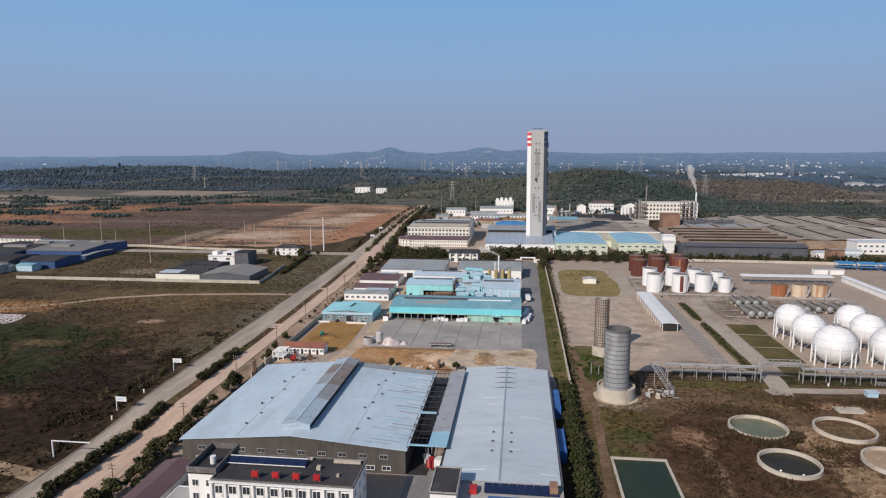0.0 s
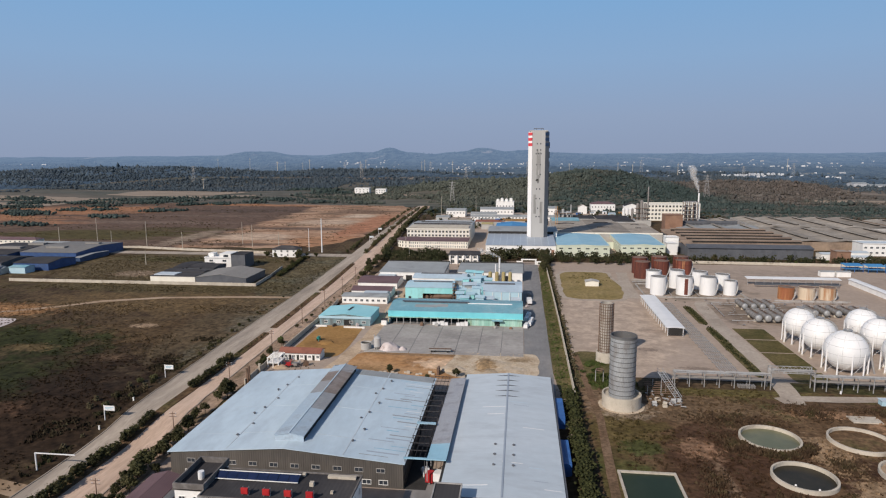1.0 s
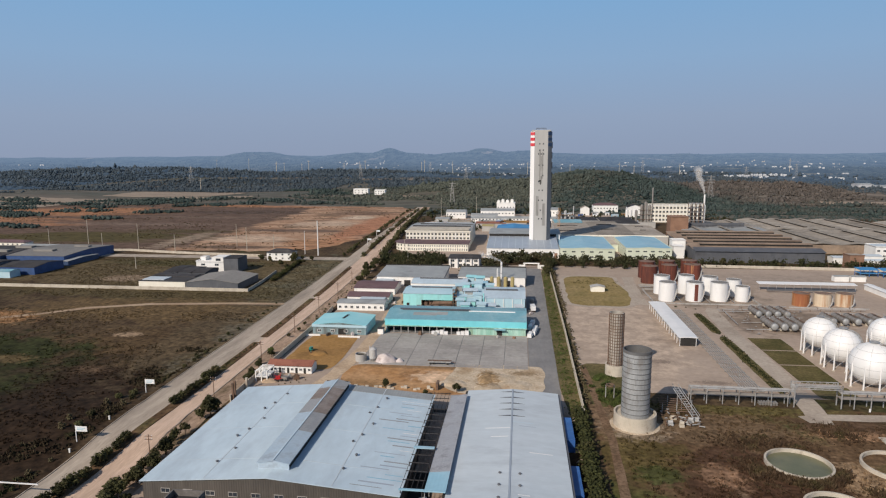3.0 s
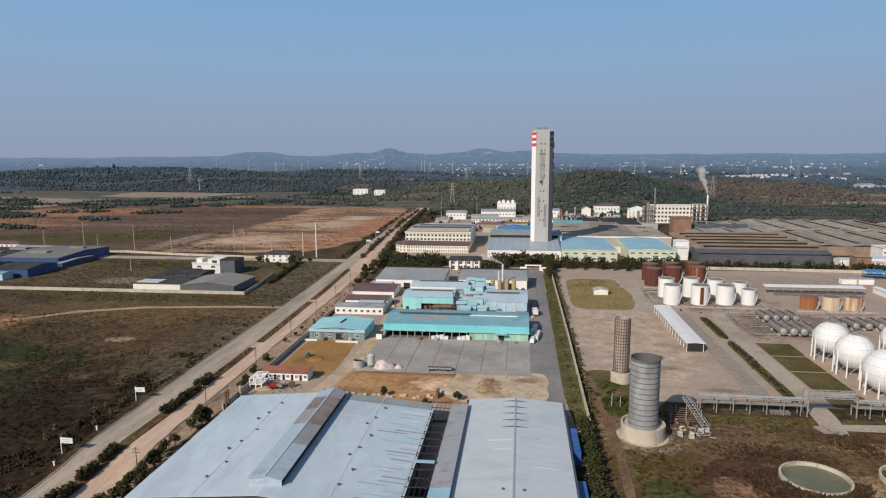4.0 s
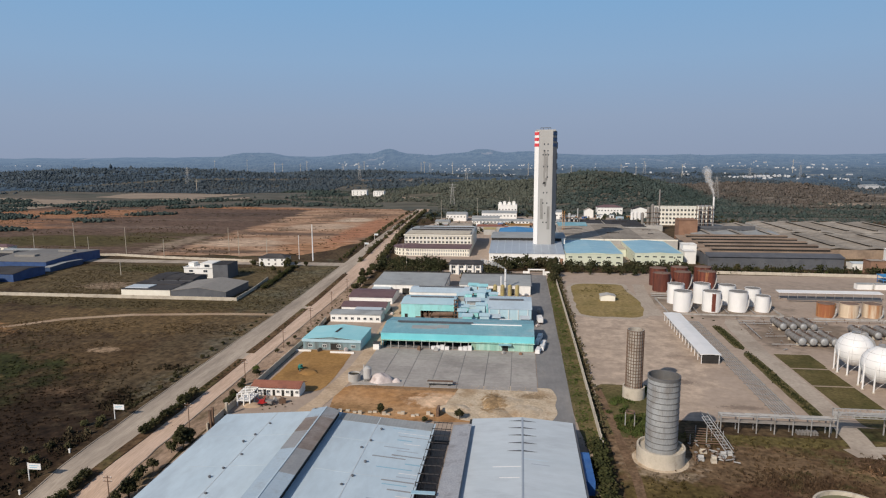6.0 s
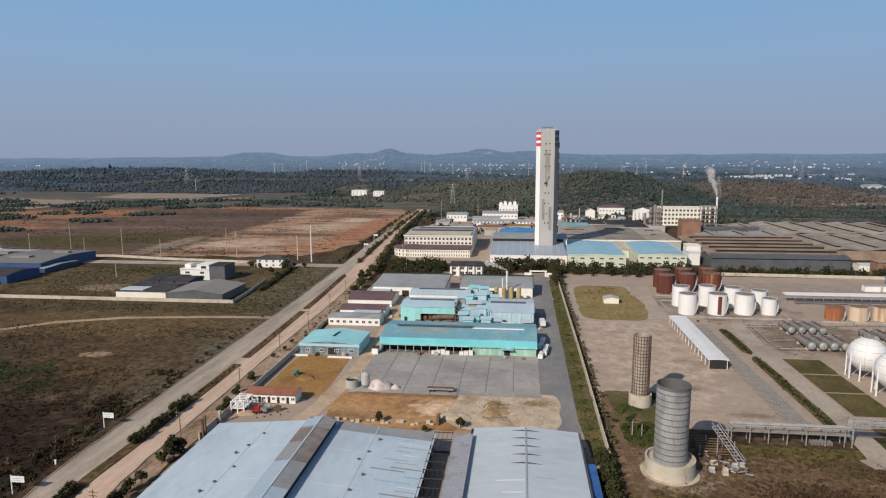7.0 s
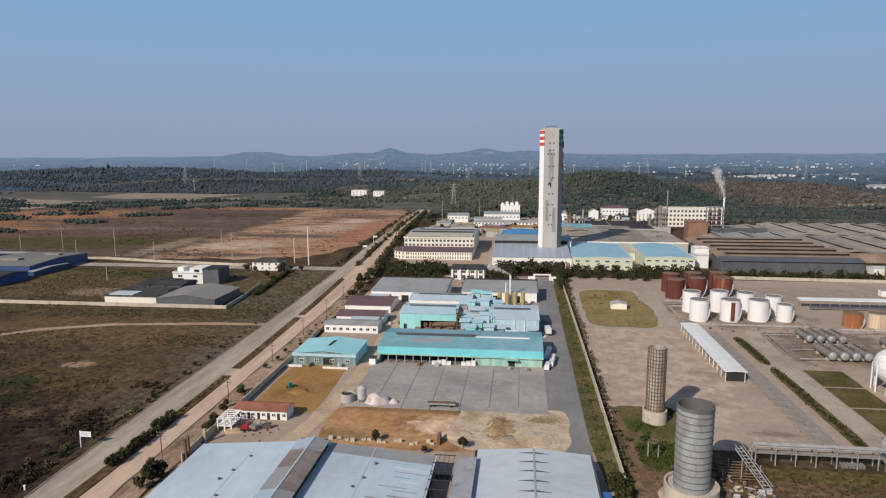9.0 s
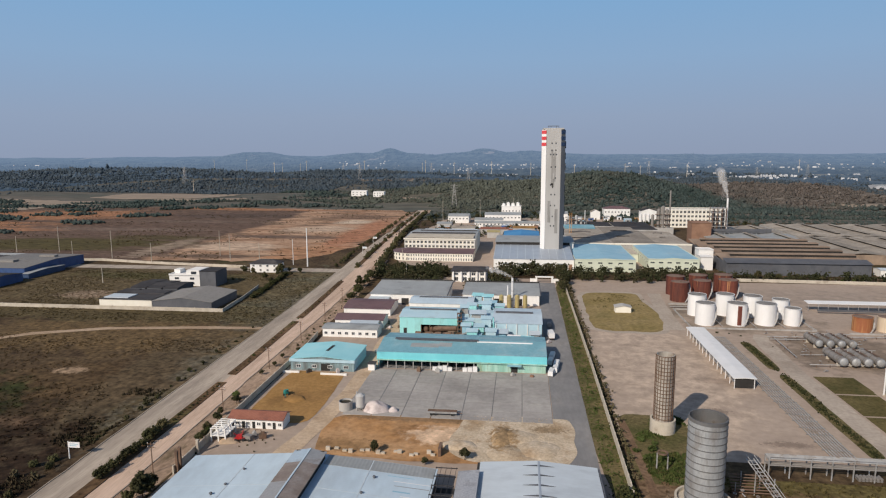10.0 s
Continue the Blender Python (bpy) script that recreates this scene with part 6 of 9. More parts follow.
for k in range(5):
    part("post", MB().box(-4 + k * 2.2, -3.8 + k * 2.2, (k % 2) * 3 - 2, (k % 2) * 3 - 1.8, 0, 3.2 + (k % 3) * 1.4), M["pipe_grey"], e)
for k in range(7):
    part("pipe", MB().tube((-4.5, -2 + k * 0.6, 0.8 + k * 0.45), (5, -2 + k * 0.7, 0.8 + k * 0.4), 0.16), M["rust_steel"], e)
part("stair", MB().tube((0.2, 4.0, 6.6), (4.2, -7.5, 1.0), 0.14).tube((2.0, 4.0, 6.6), (6.0, -7.5, 1.0), 0.14).tube((0.2, 4.0, 7.6), (4.2, -7.5, 2.0), 0.09).tube((2.0, 4.0, 7.6), (6.0, -7.5, 2.0), 0.09), M["pipe_grey"], e, "steep steel stair")
for k in range(12):
    t = (k + 0.5) / 12
    part("tread", MB().box(0.2 + 4 * t, 2.0 + 4 * t, 3.8 - 11.5 * t, 4.1 - 11.5 * t, 6.5 - 5.6 * t, 6.6 - 5.6 * t), M["pipe_grey"], e)
rr = random.Random(12)
for k in range(16):
    x, y, h = rr.uniform(-5, 5.5), rr.uniform(-12, -2.5), rr.uniform(0.8, 2.6)
    v = part("valve", MB().cyl(x, y, 0, h, 0.16, n=8), M["rust_steel"], e)
    part("hand_wheel", MB().ring(x, y, h, h + 0.1, 0.42, 0.3, 12), M["pipe_grey"], v)
    part("pipe", MB().tube((x, y, h * 0.5), (x + rr.uniform(-3, 3), y + rr.uniform(-2, 2), h * 0.5), 0.17, 7), M[rr.choice(["pipe_grey", "rust_steel"])], e)
for x, y, a, b, h in ((-4.2, -11.5, 1.6, 1.2, 1.5), (-1.0, -12.4, 1.4, 1.2, 1.7), (2.4, -8.6, 1.6, 1.2, 1.4), (4.6, -7.4, 1.3, 1.0, 1.2), (-2.4, -7, 1.8, 1.4, 1.1)):
    part("pump", MB().box(x, x + a, y, y + b, 0, h * 0.5).tube((x + 0.1, y + b / 2, h * 0.75), (x + a - 0.1, y + b / 2, h * 0.75), h * 0.33, 10), M[rr.choice(["tank_seam", "bullet_grey", "concrete"])], e)
e = thing("valve_stand", 27.5, 222, 0, "small rusty valve frame with a hand wheel", "pipework")
for x in (-1.5, 1.2):
    part("post", MB().box(x, x + 0.25, -0.2, 0.2, 0, 4.4), M["pipe_grey"], e)
part("wheel", MB().ring(0, 0, 4.4, 4.7, 1.4, 1.0, 16), M["rust_steel"], e)


def sphere_tank(x, y, r, cz):
    e = thing("sphere_tank", x, y, 0, "white spherical gas tank on slim steel legs", "storage tank", "gas spheres")
    part("shell", MB().ball(0, 0, cz, r, 40, 24), M["tank_white"], e, smooth=True)
    for k in range(5):
        a = -0.9 + 0.42 * k
        rr = r * math.cos(a)
        part("seam", MB().ring(0, 0, cz + r * math.sin(a) - 0.05, cz + r * math.sin(a) + 0.05, rr + 0.03, rr - 0.15, 40), M["tank_seam"], e)
    for k in range(8):
        a = math.pi * k / 4 + 0.2
        mb = MB()
        for q in range(8):
            u, v = -1.2 + 0.3 * q, -0.9 + 0.3 * q
            mb.tube((r * 1.003 * math.cos(u) * math.cos(a), r * 1.003 * math.cos(u) * math.sin(a), cz + r * 1.003 * math.sin(u)), (r * 1.003 * math.cos(v) * math.cos(a), r * 1.003 * math.cos(v) * math.sin(a), cz + r * 1.003 * math.sin(v)), 0.055, 5)
        part("seam", mb, M["tank_seam"], e)
    for k in range(10):
        a = 2 * math.pi * (k + 0.3) / 10
        px, py = r * 0.985 * math.cos(a), r * 0.985 * math.sin(a)
        leg = part("leg", MB().cyl(px, py, 0, cz + 0.6, 0.28, n=10), M["tank_white"], e)
        part("footing", MB().cyl(px, py, -0.1, 0.5, 0.55, n=10), M["concrete"], leg)
        b = 2 * math.pi * (k + 1.3) / 10
        part("brace", MB().tube((px, py, 1.0), (r * 0.985 * math.cos(b), r * 0.985 * math.sin(b), cz * 0.62), 0.05, 5), M["tank_white"], leg)
    part("walkway", MB().ring(0, 0, cz + r + 0.3, cz + r + 0.45, 1.6, 0.5, 16).ring(0, 0, cz + r + 1.3, cz + r + 1.36, 1.6, 1.5, 16), M["pipe_grey"], e)
    pts = [(r * 1.02 * math.cos(t), -r * 0.25, cz + r * 1.02 * math.sin(t)) for t in [0.0, 0.3, 0.6, 0.9, 1.2, 1.45]]
    mb = MB()
    for p, q in zip(pts, pts[1:]):
        mb.tube(p, q, 0.35, 6)
    mb.tube((r * 1.3, -r * 0.25, 0), pts[0], 0.35, 6)
    part("stair", mb, M["pipe_grey"], e)


for x, y, r, cz in ((117.5, 279, 6.2, 9.0), (118, 262, 6.4, 8.8), (119, 242.5, 7.4, 8.3), (143, 280, 6.3, 8.9), (141.5, 264, 6.4, 8.9), (139.5, 242.5, 7.4, 8.3)):
    sphere_tank(x, y, r, cz)
solid("sphere_slab", MB().box(110, 152, 228, 284, 0.0, 0.14), M["brown_yard"], "concrete slab under the gas spheres", "slab", kind="structure")


def tank(x, y, r, h, mat, label, group, spots=0):
    e = thing("storage_tank", x, y, 0, label, "storage tank", group)
    n = 40
    part("shell", MB().cyl(0, 0, 0, h, r, n=n), mat, e)
    part("roof", MB().cyl(0, 0, h, h + r * 0.14, r + 0.1, r * 0.2, n=n), M["tank_roof"] if mat is M["tank_white"] else M["rusty_roof"], e, "weathered grey cone roof")
    for k in range(1, 4):
        part("seam", MB().ring(0, 0, h * k / 4 - 0.05, h * k / 4 + 0.05, r + 0.04, r - 0.1, n), mat, e)
    part("rim", MB().ring(0, 0, h - 0.12, h + 0.12, r + 0.16, r - 0.1, n), mat, e)
    mb = MB()
    for k in range(16):
        a, z = -1.2 + k * 0.11, h * k / 15
        for q in (r + 0.1, r + 0.8):
            mb.v += [(q * math.cos(a), q * math.sin(a), z - 0.12), (q * math.cos(a), q * math.sin(a), z + 0.12)]
    mb.f = [(4 * k + p, 4 * k + 4 + p, 4 * k + 4 + q, 4 * k + q) for k in range(15) for p, q in ((0, 2), (2, 3), (3, 1), (1, 0))]
    part("stair", mb, M["pipe_grey"], e)
    if spots:
        part("rust_patch", MB().add([((r + 0.07) * math.cos(a), (r + 0.07) * math.sin(a), z) for z in (0.6, h * 0.95) for a in (-1.80, -1.66, -1.52, -1.38)], [(0, 1, 5, 4), (1, 2, 6, 5), (2, 3, 7, 6)]), M["tank_red"], e, "rust-red patch")
    return e


for x, y, r, h in ((77.5, 417, 4.9, 10.6), (91, 424, 4.9, 10.2), (105.5, 426, 5.2, 10.4)):
    tank(x, y, r, h, M["tank_red"], "old rust-red steel storage tank", "rusty tanks")
for i, (x, y, r, h) in enumerate(((78.5, 386, 4.3, 10.6), (77.8, 368.5, 4.4, 10.4), (92.5, 388, 4.3, 10.6), (92.5, 369.5, 4.5, 10.4), (105, 386, 4.3, 10.4), (106, 371, 4.6, 10.2), (117.5, 384, 3.8, 9.4), (118, 371, 3.5, 8.2))):
    tank(x, y, r, h, M["tank_white"], "white painted steel storage tank with grey roof", "white tanks", spots=1 if i == 3 else 0)
for x, y in ((79, 434), (92.5, 438), (107, 440)):
    tank(x, y, 5.0, 10.6, M["tank_red"], "old rust-red steel storage tank", "rusty tanks")
tank(145.5, 364, 4.1, 6.6, M["tank_rust_red"], "short rust-streaked brown storage tank", "short rusty tanks")
tank(156.5, 364.5, 4.2, 6.6, M["tank_rust_cream"], "short cream storage tank streaked with rust", "short rusty tanks")
tank(167.5, 365, 4.2, 6.6, M["tank_rust_cream"], "short cream storage tank streaked with rust", "short rusty tanks")
solid("bund_slab", MB().box(70, 124, 361, 395, 0.0, 0.13), M["brown_yard"], "dirty concrete bund floor under the white tanks", "slab", kind="structure")
for a, b, c, dd in ((69.5, 124.5, 359.6, 360.0), (69.5, 124.5, 395.4, 395.8), (69.4, 69.8, 360, 395.4), (124.2, 124.6, 360, 395.4), (69.5, 113, 406.6, 407), (137, 176, 356.6, 357.0)):
    solid("bund_wall", MB().box(a, b, c, dd, 0, 0.8), M["old_parapet"], "low concrete bund wall round the tanks", "wall", kind="structure")


def bullet(x, y, length, r):
    e = thing("bullet_tank", x, y, 0, "grey horizontal pressure tank with pale domed ends", "storage tank", "bullet tanks")
    part("shell", MB().tube((0, 0, r + 0.9), (0, length, r + 0.9), r, 20), M["bullet_grey"], e)
    for q in (0.1, 0.37, 0.63, 0.9):
        part("band", MB().tube((0, length * q - 0.12, r + 0.9), (0, length * q + 0.12, r + 0.9), r + 0.05, 20), M["dark_hoop"], e)
    part("walkway", MB().box(-0.5, 0.5, length * 0.15, length * 0.85, 2 * r + 1.15, 2 * r + 1.25), M["rust_steel"], e)
    for yy in (0, length):
        mb = MB().ball(0, 0, 0, r, 20, 12)
        mb.v = [(vx, yy + vy * 0.5, vz + r + 0.9) for vx, vy, vz in mb.v]
        part("domed_end", mb, M["silo_metal"], e, "pale domed end", smooth=True)
    for yy in (0.2 * length, 0.8 * length):
        part("saddle", MB().box(-r * 0.8, r * 0.8, yy - 0.3, yy + 0.3, 0, 1.2), M["concrete"], e)
    part("pipe", MB().tube((0, length * 0.5, 2 * r + 0.9), (0, length * 0.5, 2 * r + 2.0), 0.15).tube((-1.4, length * 0.5, 2 * r + 2.0), (1.4, length * 0.5, 2 * r + 2.0), 0.12), M["pipe_grey"], e)


for k in range(4):
    bullet(113.8 + k * 4.36, 333, 12, 1.5)
for k in range(4):
    bullet(112.1 + k * 4.35, 309, 14, 1.6)
for k in range(5):
    bullet(143 + k * 5.4, 322, 12, 1.5)

# loading canopy
can = thing("loading_canopy", 67.8, 315, 0, "long white loading canopy on steel posts", "canopy")
part("roof", MB().slope([(-3.9, -32.5, 4.0), (0, -32.5, 4.25), (0, 32.5, 4.25), (-3.9, 32.5, 4.0)], 0.25).slope([(0, -32.5, 4.25), (3.9, -32.5, 4.0), (3.9, 32.5, 4.0), (0, 32.5, 4.25)], 0.25), M["tank_white"], can, "white sheet roof")
part("end_panel", MB().box(-3.4, 3.4, -31.9, -31.7, 0.4, 3.7), M["void"], can)
for k in range(14):
    for x in (-3.4, 3.2):
        part("post", MB().box(x, x + 0.22, -32 + k * 4.9, -31.78 + k * 4.9, 0, 3.8), M["tank_white"], can)
part("loading_arm", MB().box(-1.6, 1.6, -30, 31, 0, 1.0), M["pipe_grey"], can)
part("pipe", MB().tube((-0.6, -31, 2.6), (-0.6, 31.5, 2.6), 0.25).tube((0.6, -31, 2.6), (0.6, 31.5, 2.6), 0.25), M["pipe_grey"], can)
e = thing("pipe_track", 77, 288, 0, "ground-level bundle of parallel grey pipes", "pipework")
for k in range(8):
    part("pipe", MB().tube((-3.2 + k * 0.85, -56, 0.45), (-3.2 + k * 0.85, 58, 0.45), 0.17), M["pipe_grey"], e)
for k in range(24):
    part("sleeper", MB().box(-3.8, 3.6, -55.5 + k * 4.9, -55.1 + k * 4.9, 0.05, 0.28), M["bullet_grey"], e)
can = thing("long_canopy", 163.5, 401, 0, "long low white-roofed shelter", "canopy")
part("roof", MB().slope([(-27, -2.4, 4.3), (27, -2.4, 4.3), (27, 2.4, 4.8), (-27, 2.4, 4.8)], 0.25), M["tank_white"], can)
for k in range(12):
    part("post", MB().box(-26.5 + k * 4.8, -26.3 + k * 4.8, -1.8, -1.6, 0, 4.3), M["pipe_grey"], can)
part("trestle", MB().box(-24, 24, -7, -6.2, 1.2, 2.2), M["dark_steel_wall"], can)
building("tan_block", 224.5, 234, 479.5, 489, 9.0, M["brick_brown"], M["drab_roof"], "plain tan block beyond the tank farm", category="works building", parapet=0.4)
building("long_shed", 199, 203, 335, 408, 3.0, M["white_wall"], M["tank_white"], "long narrow white-roofed shed", "gable_y", 0.5, 0.4, "shed")
building("hut", 38.8, 46.6, 386, 391, 2.8, M["cream_wall"], M["grey_wall"], "small cream hut on the lawn", "gable_y", 0.9, 0.4, "hut")

# pipe rack along the south edge of the tank farm
rack = thing("pipe_rack", 105, 222, 0, "long steel pipe rack with several pipes", "pipework")
for k in range(25):
    x = -52 + k * 5.0
    if -20 < x < -6:
        continue
    for y in (-1.4, 1.2):
        part("post", MB().box(x, x + 0.25, y, y + 0.25, 0, 4.6), M["pipe_grey"], rack)
    part("beam", MB().box(x, x + 0.25, -1.6, 1.6, 4.6, 4.85), M["pipe_grey"], rack)
for k in range(5):
    y = -1.2 + k * 0.6
    part("pipe", MB().tube((-52, y, 5.05), (-20, y, 5.05), 0.19).tube((-6, y, 5.05), (74, y, 5.05), 0.19), M["pipe_grey"], rack)
    part("pipe", MB().tube((-20, y, 6.65), (-6, y, 6.65), 0.19).tube((-20, y, 5.05), (-20, y, 6.65), 0.19).tube((-6, y, 5.05), (-6, y, 6.65), 0.19), M["pipe_grey"], rack)
part("truss", MB().box(-20.2, -5.8, -1.7, -1.5, 6.1, 6.3).box(-20.2, -5.8, -1.7, -1.5, 7.5, 7.7).box(-20.2, -5.8, 1.5, 1.7, 6.1, 6.3).box(-20.2, -5.8, 1.5, 1.7, 7.5, 7.7), M["pipe_grey"], rack)
for x in (-20.2, -6.0):
    for y in (-1.7, 1.5):
        part("post", MB().box(x, x + 0.3, y, y + 0.3, 0, 7.7), M["pipe_grey"], rack)
for k in range(3):
    part("pipe", MB().tube((-52, -1.0 + k * 0.9, 3.2), (-20, -1.0 + k * 0.9, 3.2), 0.22).tube((-6, -1.0 + k * 0.9, 3.2), (74, -1.0 + k * 0.9, 3.2), 0.22), M["bullet_grey"], rack)
for k in range(7):
    x = -20 + k * 2.0
    for y in (-1.6, 1.6):
        part("lattice", MB().tube((x, y, 6.2), (x + 1.0, y, 7.6), 0.08, 5).tube((x + 1.0, y, 7.6), (x + 2.0, y, 6.2), 0.08, 5), M["pipe_grey"], rack)
part("handrail", MB().tube((-52, -1.7, 5.9), (-20.4, -1.7, 5.9), 0.06, 5).tube((-5.6, -1.7, 5.9), (74, -1.7, 5.9), 0.06, 5), M["tank_seam"], rack)
for k in range(25):
    x = -52 + k * 5.0
    if not -20 < x < -6:
        part("rail_post", MB().box(x, x + 0.1, -1.75, -1.65, 4.85, 5.9), M["tank_seam"], rack)
for k in range(14):
    x = -30.0 + k * 0.85 if k < 7 else 12 + k * 1.1
    part("pump", MB().tube((x, -0.8, 0.7), (x, 0.8, 0.7), 0.36, 10).box(x - 0.3, x + 0.3, -0.9, 0.9, 0, 0.3), M["bullet_grey"], rack)
for k in range(0, 16, 5):
    part("valve", MB().cyl(2 + k * 4.4, -3.0, 0, 1.0, 0.3, n=10), M["tank_white"], rack)

# round settling basins and the square pond
def basin(x, y, r, water, label, full=0.75):
    e = thing("settling_basin", x, y, 0, label, "basin", "settling basins")
    n = 56
    part("wall", MB().ring(0, 0, -0.5, 1.1, r, r - 0.55, n), M["concrete"], e, "pale concrete ring wall")
    part("water", MB().cyl(0, 0, -0.4, full, r - 0.6, n=n), water, e)


basin(70.0, 179.9, 8.2, M["water_murky"], "round concrete basin with murky green water", 0.15)
basin(70.2, 158, 7.7, M["water_dark"], "round concrete basin with dark water", 0.12)
for x, y in ((66.8, 154.6), (71.6, 152.8)):
    solid("float", MB().ball(x, y, 0.2, 0.3, 12, 8), M["tank_white"], "small white float on the dark water", "float", "basin floats", smooth=True)
basin(94.6, 181.2, 8.3, M["weeds"], "dry round concrete basin with earth inside", 0.2)
basin(98.5, 161.5, 8.4, M["dirt_track"], "dry round concrete basin with sandy earth", 0.25)
basin(80, 133, 8.4, M["weeds"], "dry round concrete basin with weeds", 0.2)
pond = thing("square_pond", 31.6, 137, 0, "rectangular concrete pond of dark green water", "pond")
part("rim", MB().box(-7.3, -6.7, -20, 20, -0.5, 0.55).box(6.7, 7.3, -20, 20, -0.5, 0.55).box(-6.7, 6.7, 19.3, 20, -0.5, 0.55).box(-6.7, 6.7, -20, -19.3, -0.5, 0.55), M["concrete"], pond)
part("water", MB().box(-6.7, 6.7, -19.3, 19.3, -0.4, 0.12), M["water_green"], pond)
solid("slab", MB().box(99.5, 108, 194.8, 199.6, 0, 0.35), M["concrete"], "loose pale concrete slab in the weeds", "slab")
building("pump_hut", 115, 118.4, 209.5, 211.8, 1.7, M["pale_aqua"], M["pale_roof"], "small pale blue metal pump hut", category="hut")


# ---- walls and fences ----
def wall_line(name, pts, h, label, mat, t=0.3, post=4.0):
    """A boundary wall with posts, following the ground."""
    e = thing(name, pts[0][0], pts[0][1], 0, label, "wall")
    ox, oy = pts[0]
    pm = None
    for (x0, y0), (x1, y1) in zip(pts, pts[1:]):
        ln = math.hypot(x1 - x0, y1 - y0)
        k = max(1, round(ln / post))
        dx, dy = (x1 - x0) / ln, (y1 - y0) / ln
        for i in range(k):
            xa, ya = x0 + dx * ln * i / k, y0 + dy * ln * i / k
            z = T(xa, ya)
            v = []
            for s in (0.15, ln / k - 0.15):
                for q in (-t / 2, t / 2):
                    px, py = xa + dx * s - dy * q - ox, ya + dy * s + dx * q - oy
                    v += [(px, py, z - 0.5), (px, py, z + h)]
            part("panel", MB().add(v, [(0, 2, 3, 1), (4, 5, 7, 6), (0, 1, 5, 4), (2, 6, 7, 3), (1, 3, 7, 5), (0, 4, 6, 2)]), mat, e)
            part("post", MB().box(xa - ox - 0.17, xa - ox + 0.17, ya - oy - 0.17, ya - oy + 0.17, z - 0.5, z + h + 0.2), mat, e)
    return tagged(e, kind="structure")


wall_line("boundary_wall", [(17.6, 206), (17.8, 300), (17.4, 400), (17.0, 452)], 2.3, "pale concrete panel boundary wall", M["concrete"])
wall_line("boundary_wall", [(-97.6, 205), (-98.2, 250), (-98.6, 310), (-100, 330)], 2.2, "pale concrete boundary wall beside the road", M["concrete"], post=5)
wall_line("field_wall", [(-330, 366), (-240, 366), (-163, 366), (-165, 395), (-169, 426)], 1.9, "grey-white concrete plot wall", M["concrete"], post=8)
wall_line("field_wall", [(-420, 497), (-330, 508), (-284, 499), (-205, 489)], 1.9, "long pale wall along the side road", M["concrete"], post=9)
wall_line("works_wall", [(120, 474), (215, 470), (330, 462), (430, 455)], 2.0, "long pale boundary wall behind the tank farm", M["concrete"], post=8)

# ---- west of the road ----
M["shed_roof"] = material("shed_roof", (0.215, 0.205, 0.190), (0.275, 0.262, 0.243), 0.1, 0.8, c3=(0.16, 0.148, 0.135), scale3=0.1, amount3=0.40, bump=0.25, wave=("X", 0.9), fine=0.12, spec=0.25)
e, w, d = building("farmhouse", -195.5, -175.5, 474, 485, 6.2, M["white_wall"], M["dark_roof"], "white two-storey house with dark slate hip roof", "hip", 2.4, 0.8, "house")
for r in range(2):
    windows(e, w, d, "s", 4, 0.9 + r * 3.0, 1.6, 1.5)
e, w, d = building("white_house", -227, -207, 426, 438, 6.6, M["white_wall"], M["white_wall"], "plain white flat-roofed house with a raised end", category="house", parapet=0.9)
for r in range(2):
    windows(e, w, d, "s", 2, 1.0 + r * 3.0, 3.0, 1.6)
part("raised_storey", MB().box(w / 2 - 8.5, w / 2, -d / 2, d / 2, 6.8, 10.0), M["white_wall"], e)
part("window", MB().box(w / 2 - 5.5, w / 2 - 2, -d / 2 - 0.05, -d / 2 + 0.02, 7.4, 9.2), M["glass"], e)
part("stair_tower", MB().box(-w / 2, -w / 2 + 4, 0, d / 2, 6.8, 9.2), M["white_wall"], e)
building("dark_block", -206.5, -196, 425, 440, 9.5, M["dark_steel_wall"], M["dark_roof"], "dark blue-grey clad block", category="workshop")
e, w, d = building("flat_workshop", -234, -204, 369, 394, 4.6, M["cream_wall"], M["dark_roof"], "cream walled workshop with a dark patched roof", "flat", 0, 0.3, "workshop")
for x0, x1, y0, y1, mt in ((-14, 0, -10, -1, "white_roof"), (-6, 14, 1, 9, "dark_roof"), (-15, -6, 3, 12, "dark_roof")):
    part("roof_sheet", MB().box(x0, x1, y0, y1, 4.8, 5.2), M[mt], e)
building("gable_shed", -203, -170, 368, 398, 4.4, M["dark_steel_wall"], M["shed_roof"], "grey gabled steel shed behind the plot wall", "gable_y", 2.2, 0.3, "shed")
for k in range(3):
    building("low_shed", -236 + k * 10, -227 + k * 10, 400, 424 - k * 3, 4.2, M["dark_steel_wall"], M["dark_roof"], "low dark-roofed shed in a row", "gable_x", 1.0, 0.3, "shed", group="low sheds")
for i, (x0, x1, y0, y1, h, mt, wl) in enumerate(((-372, -325, 440, 498, 6.4, "tank_roof", "workshop_blue"), (-420, -374, 430, 490, 6.0, "dark_roof", "navy_wall"), (-345, -318, 402, 430, 5.0, "dark_roof", "workshop_blue"), (-390, -348, 395, 425, 6.0, "dark_roof", "dark_steel_wall"), (-450, -395, 380, 420, 6, "dark_roof", "navy_wall"), (-372, -342, 372, 392, 4.5, "white_roof", "grey_wall"))):
    building("blue_workshop", x0 - 13, x1 - 13, y0, y1, h, M[wl], M[mt], "workshop with dull metal roof and blue sheet walls", "gable_x", 1.6, 0.3, "workshop", group="blue workshops")
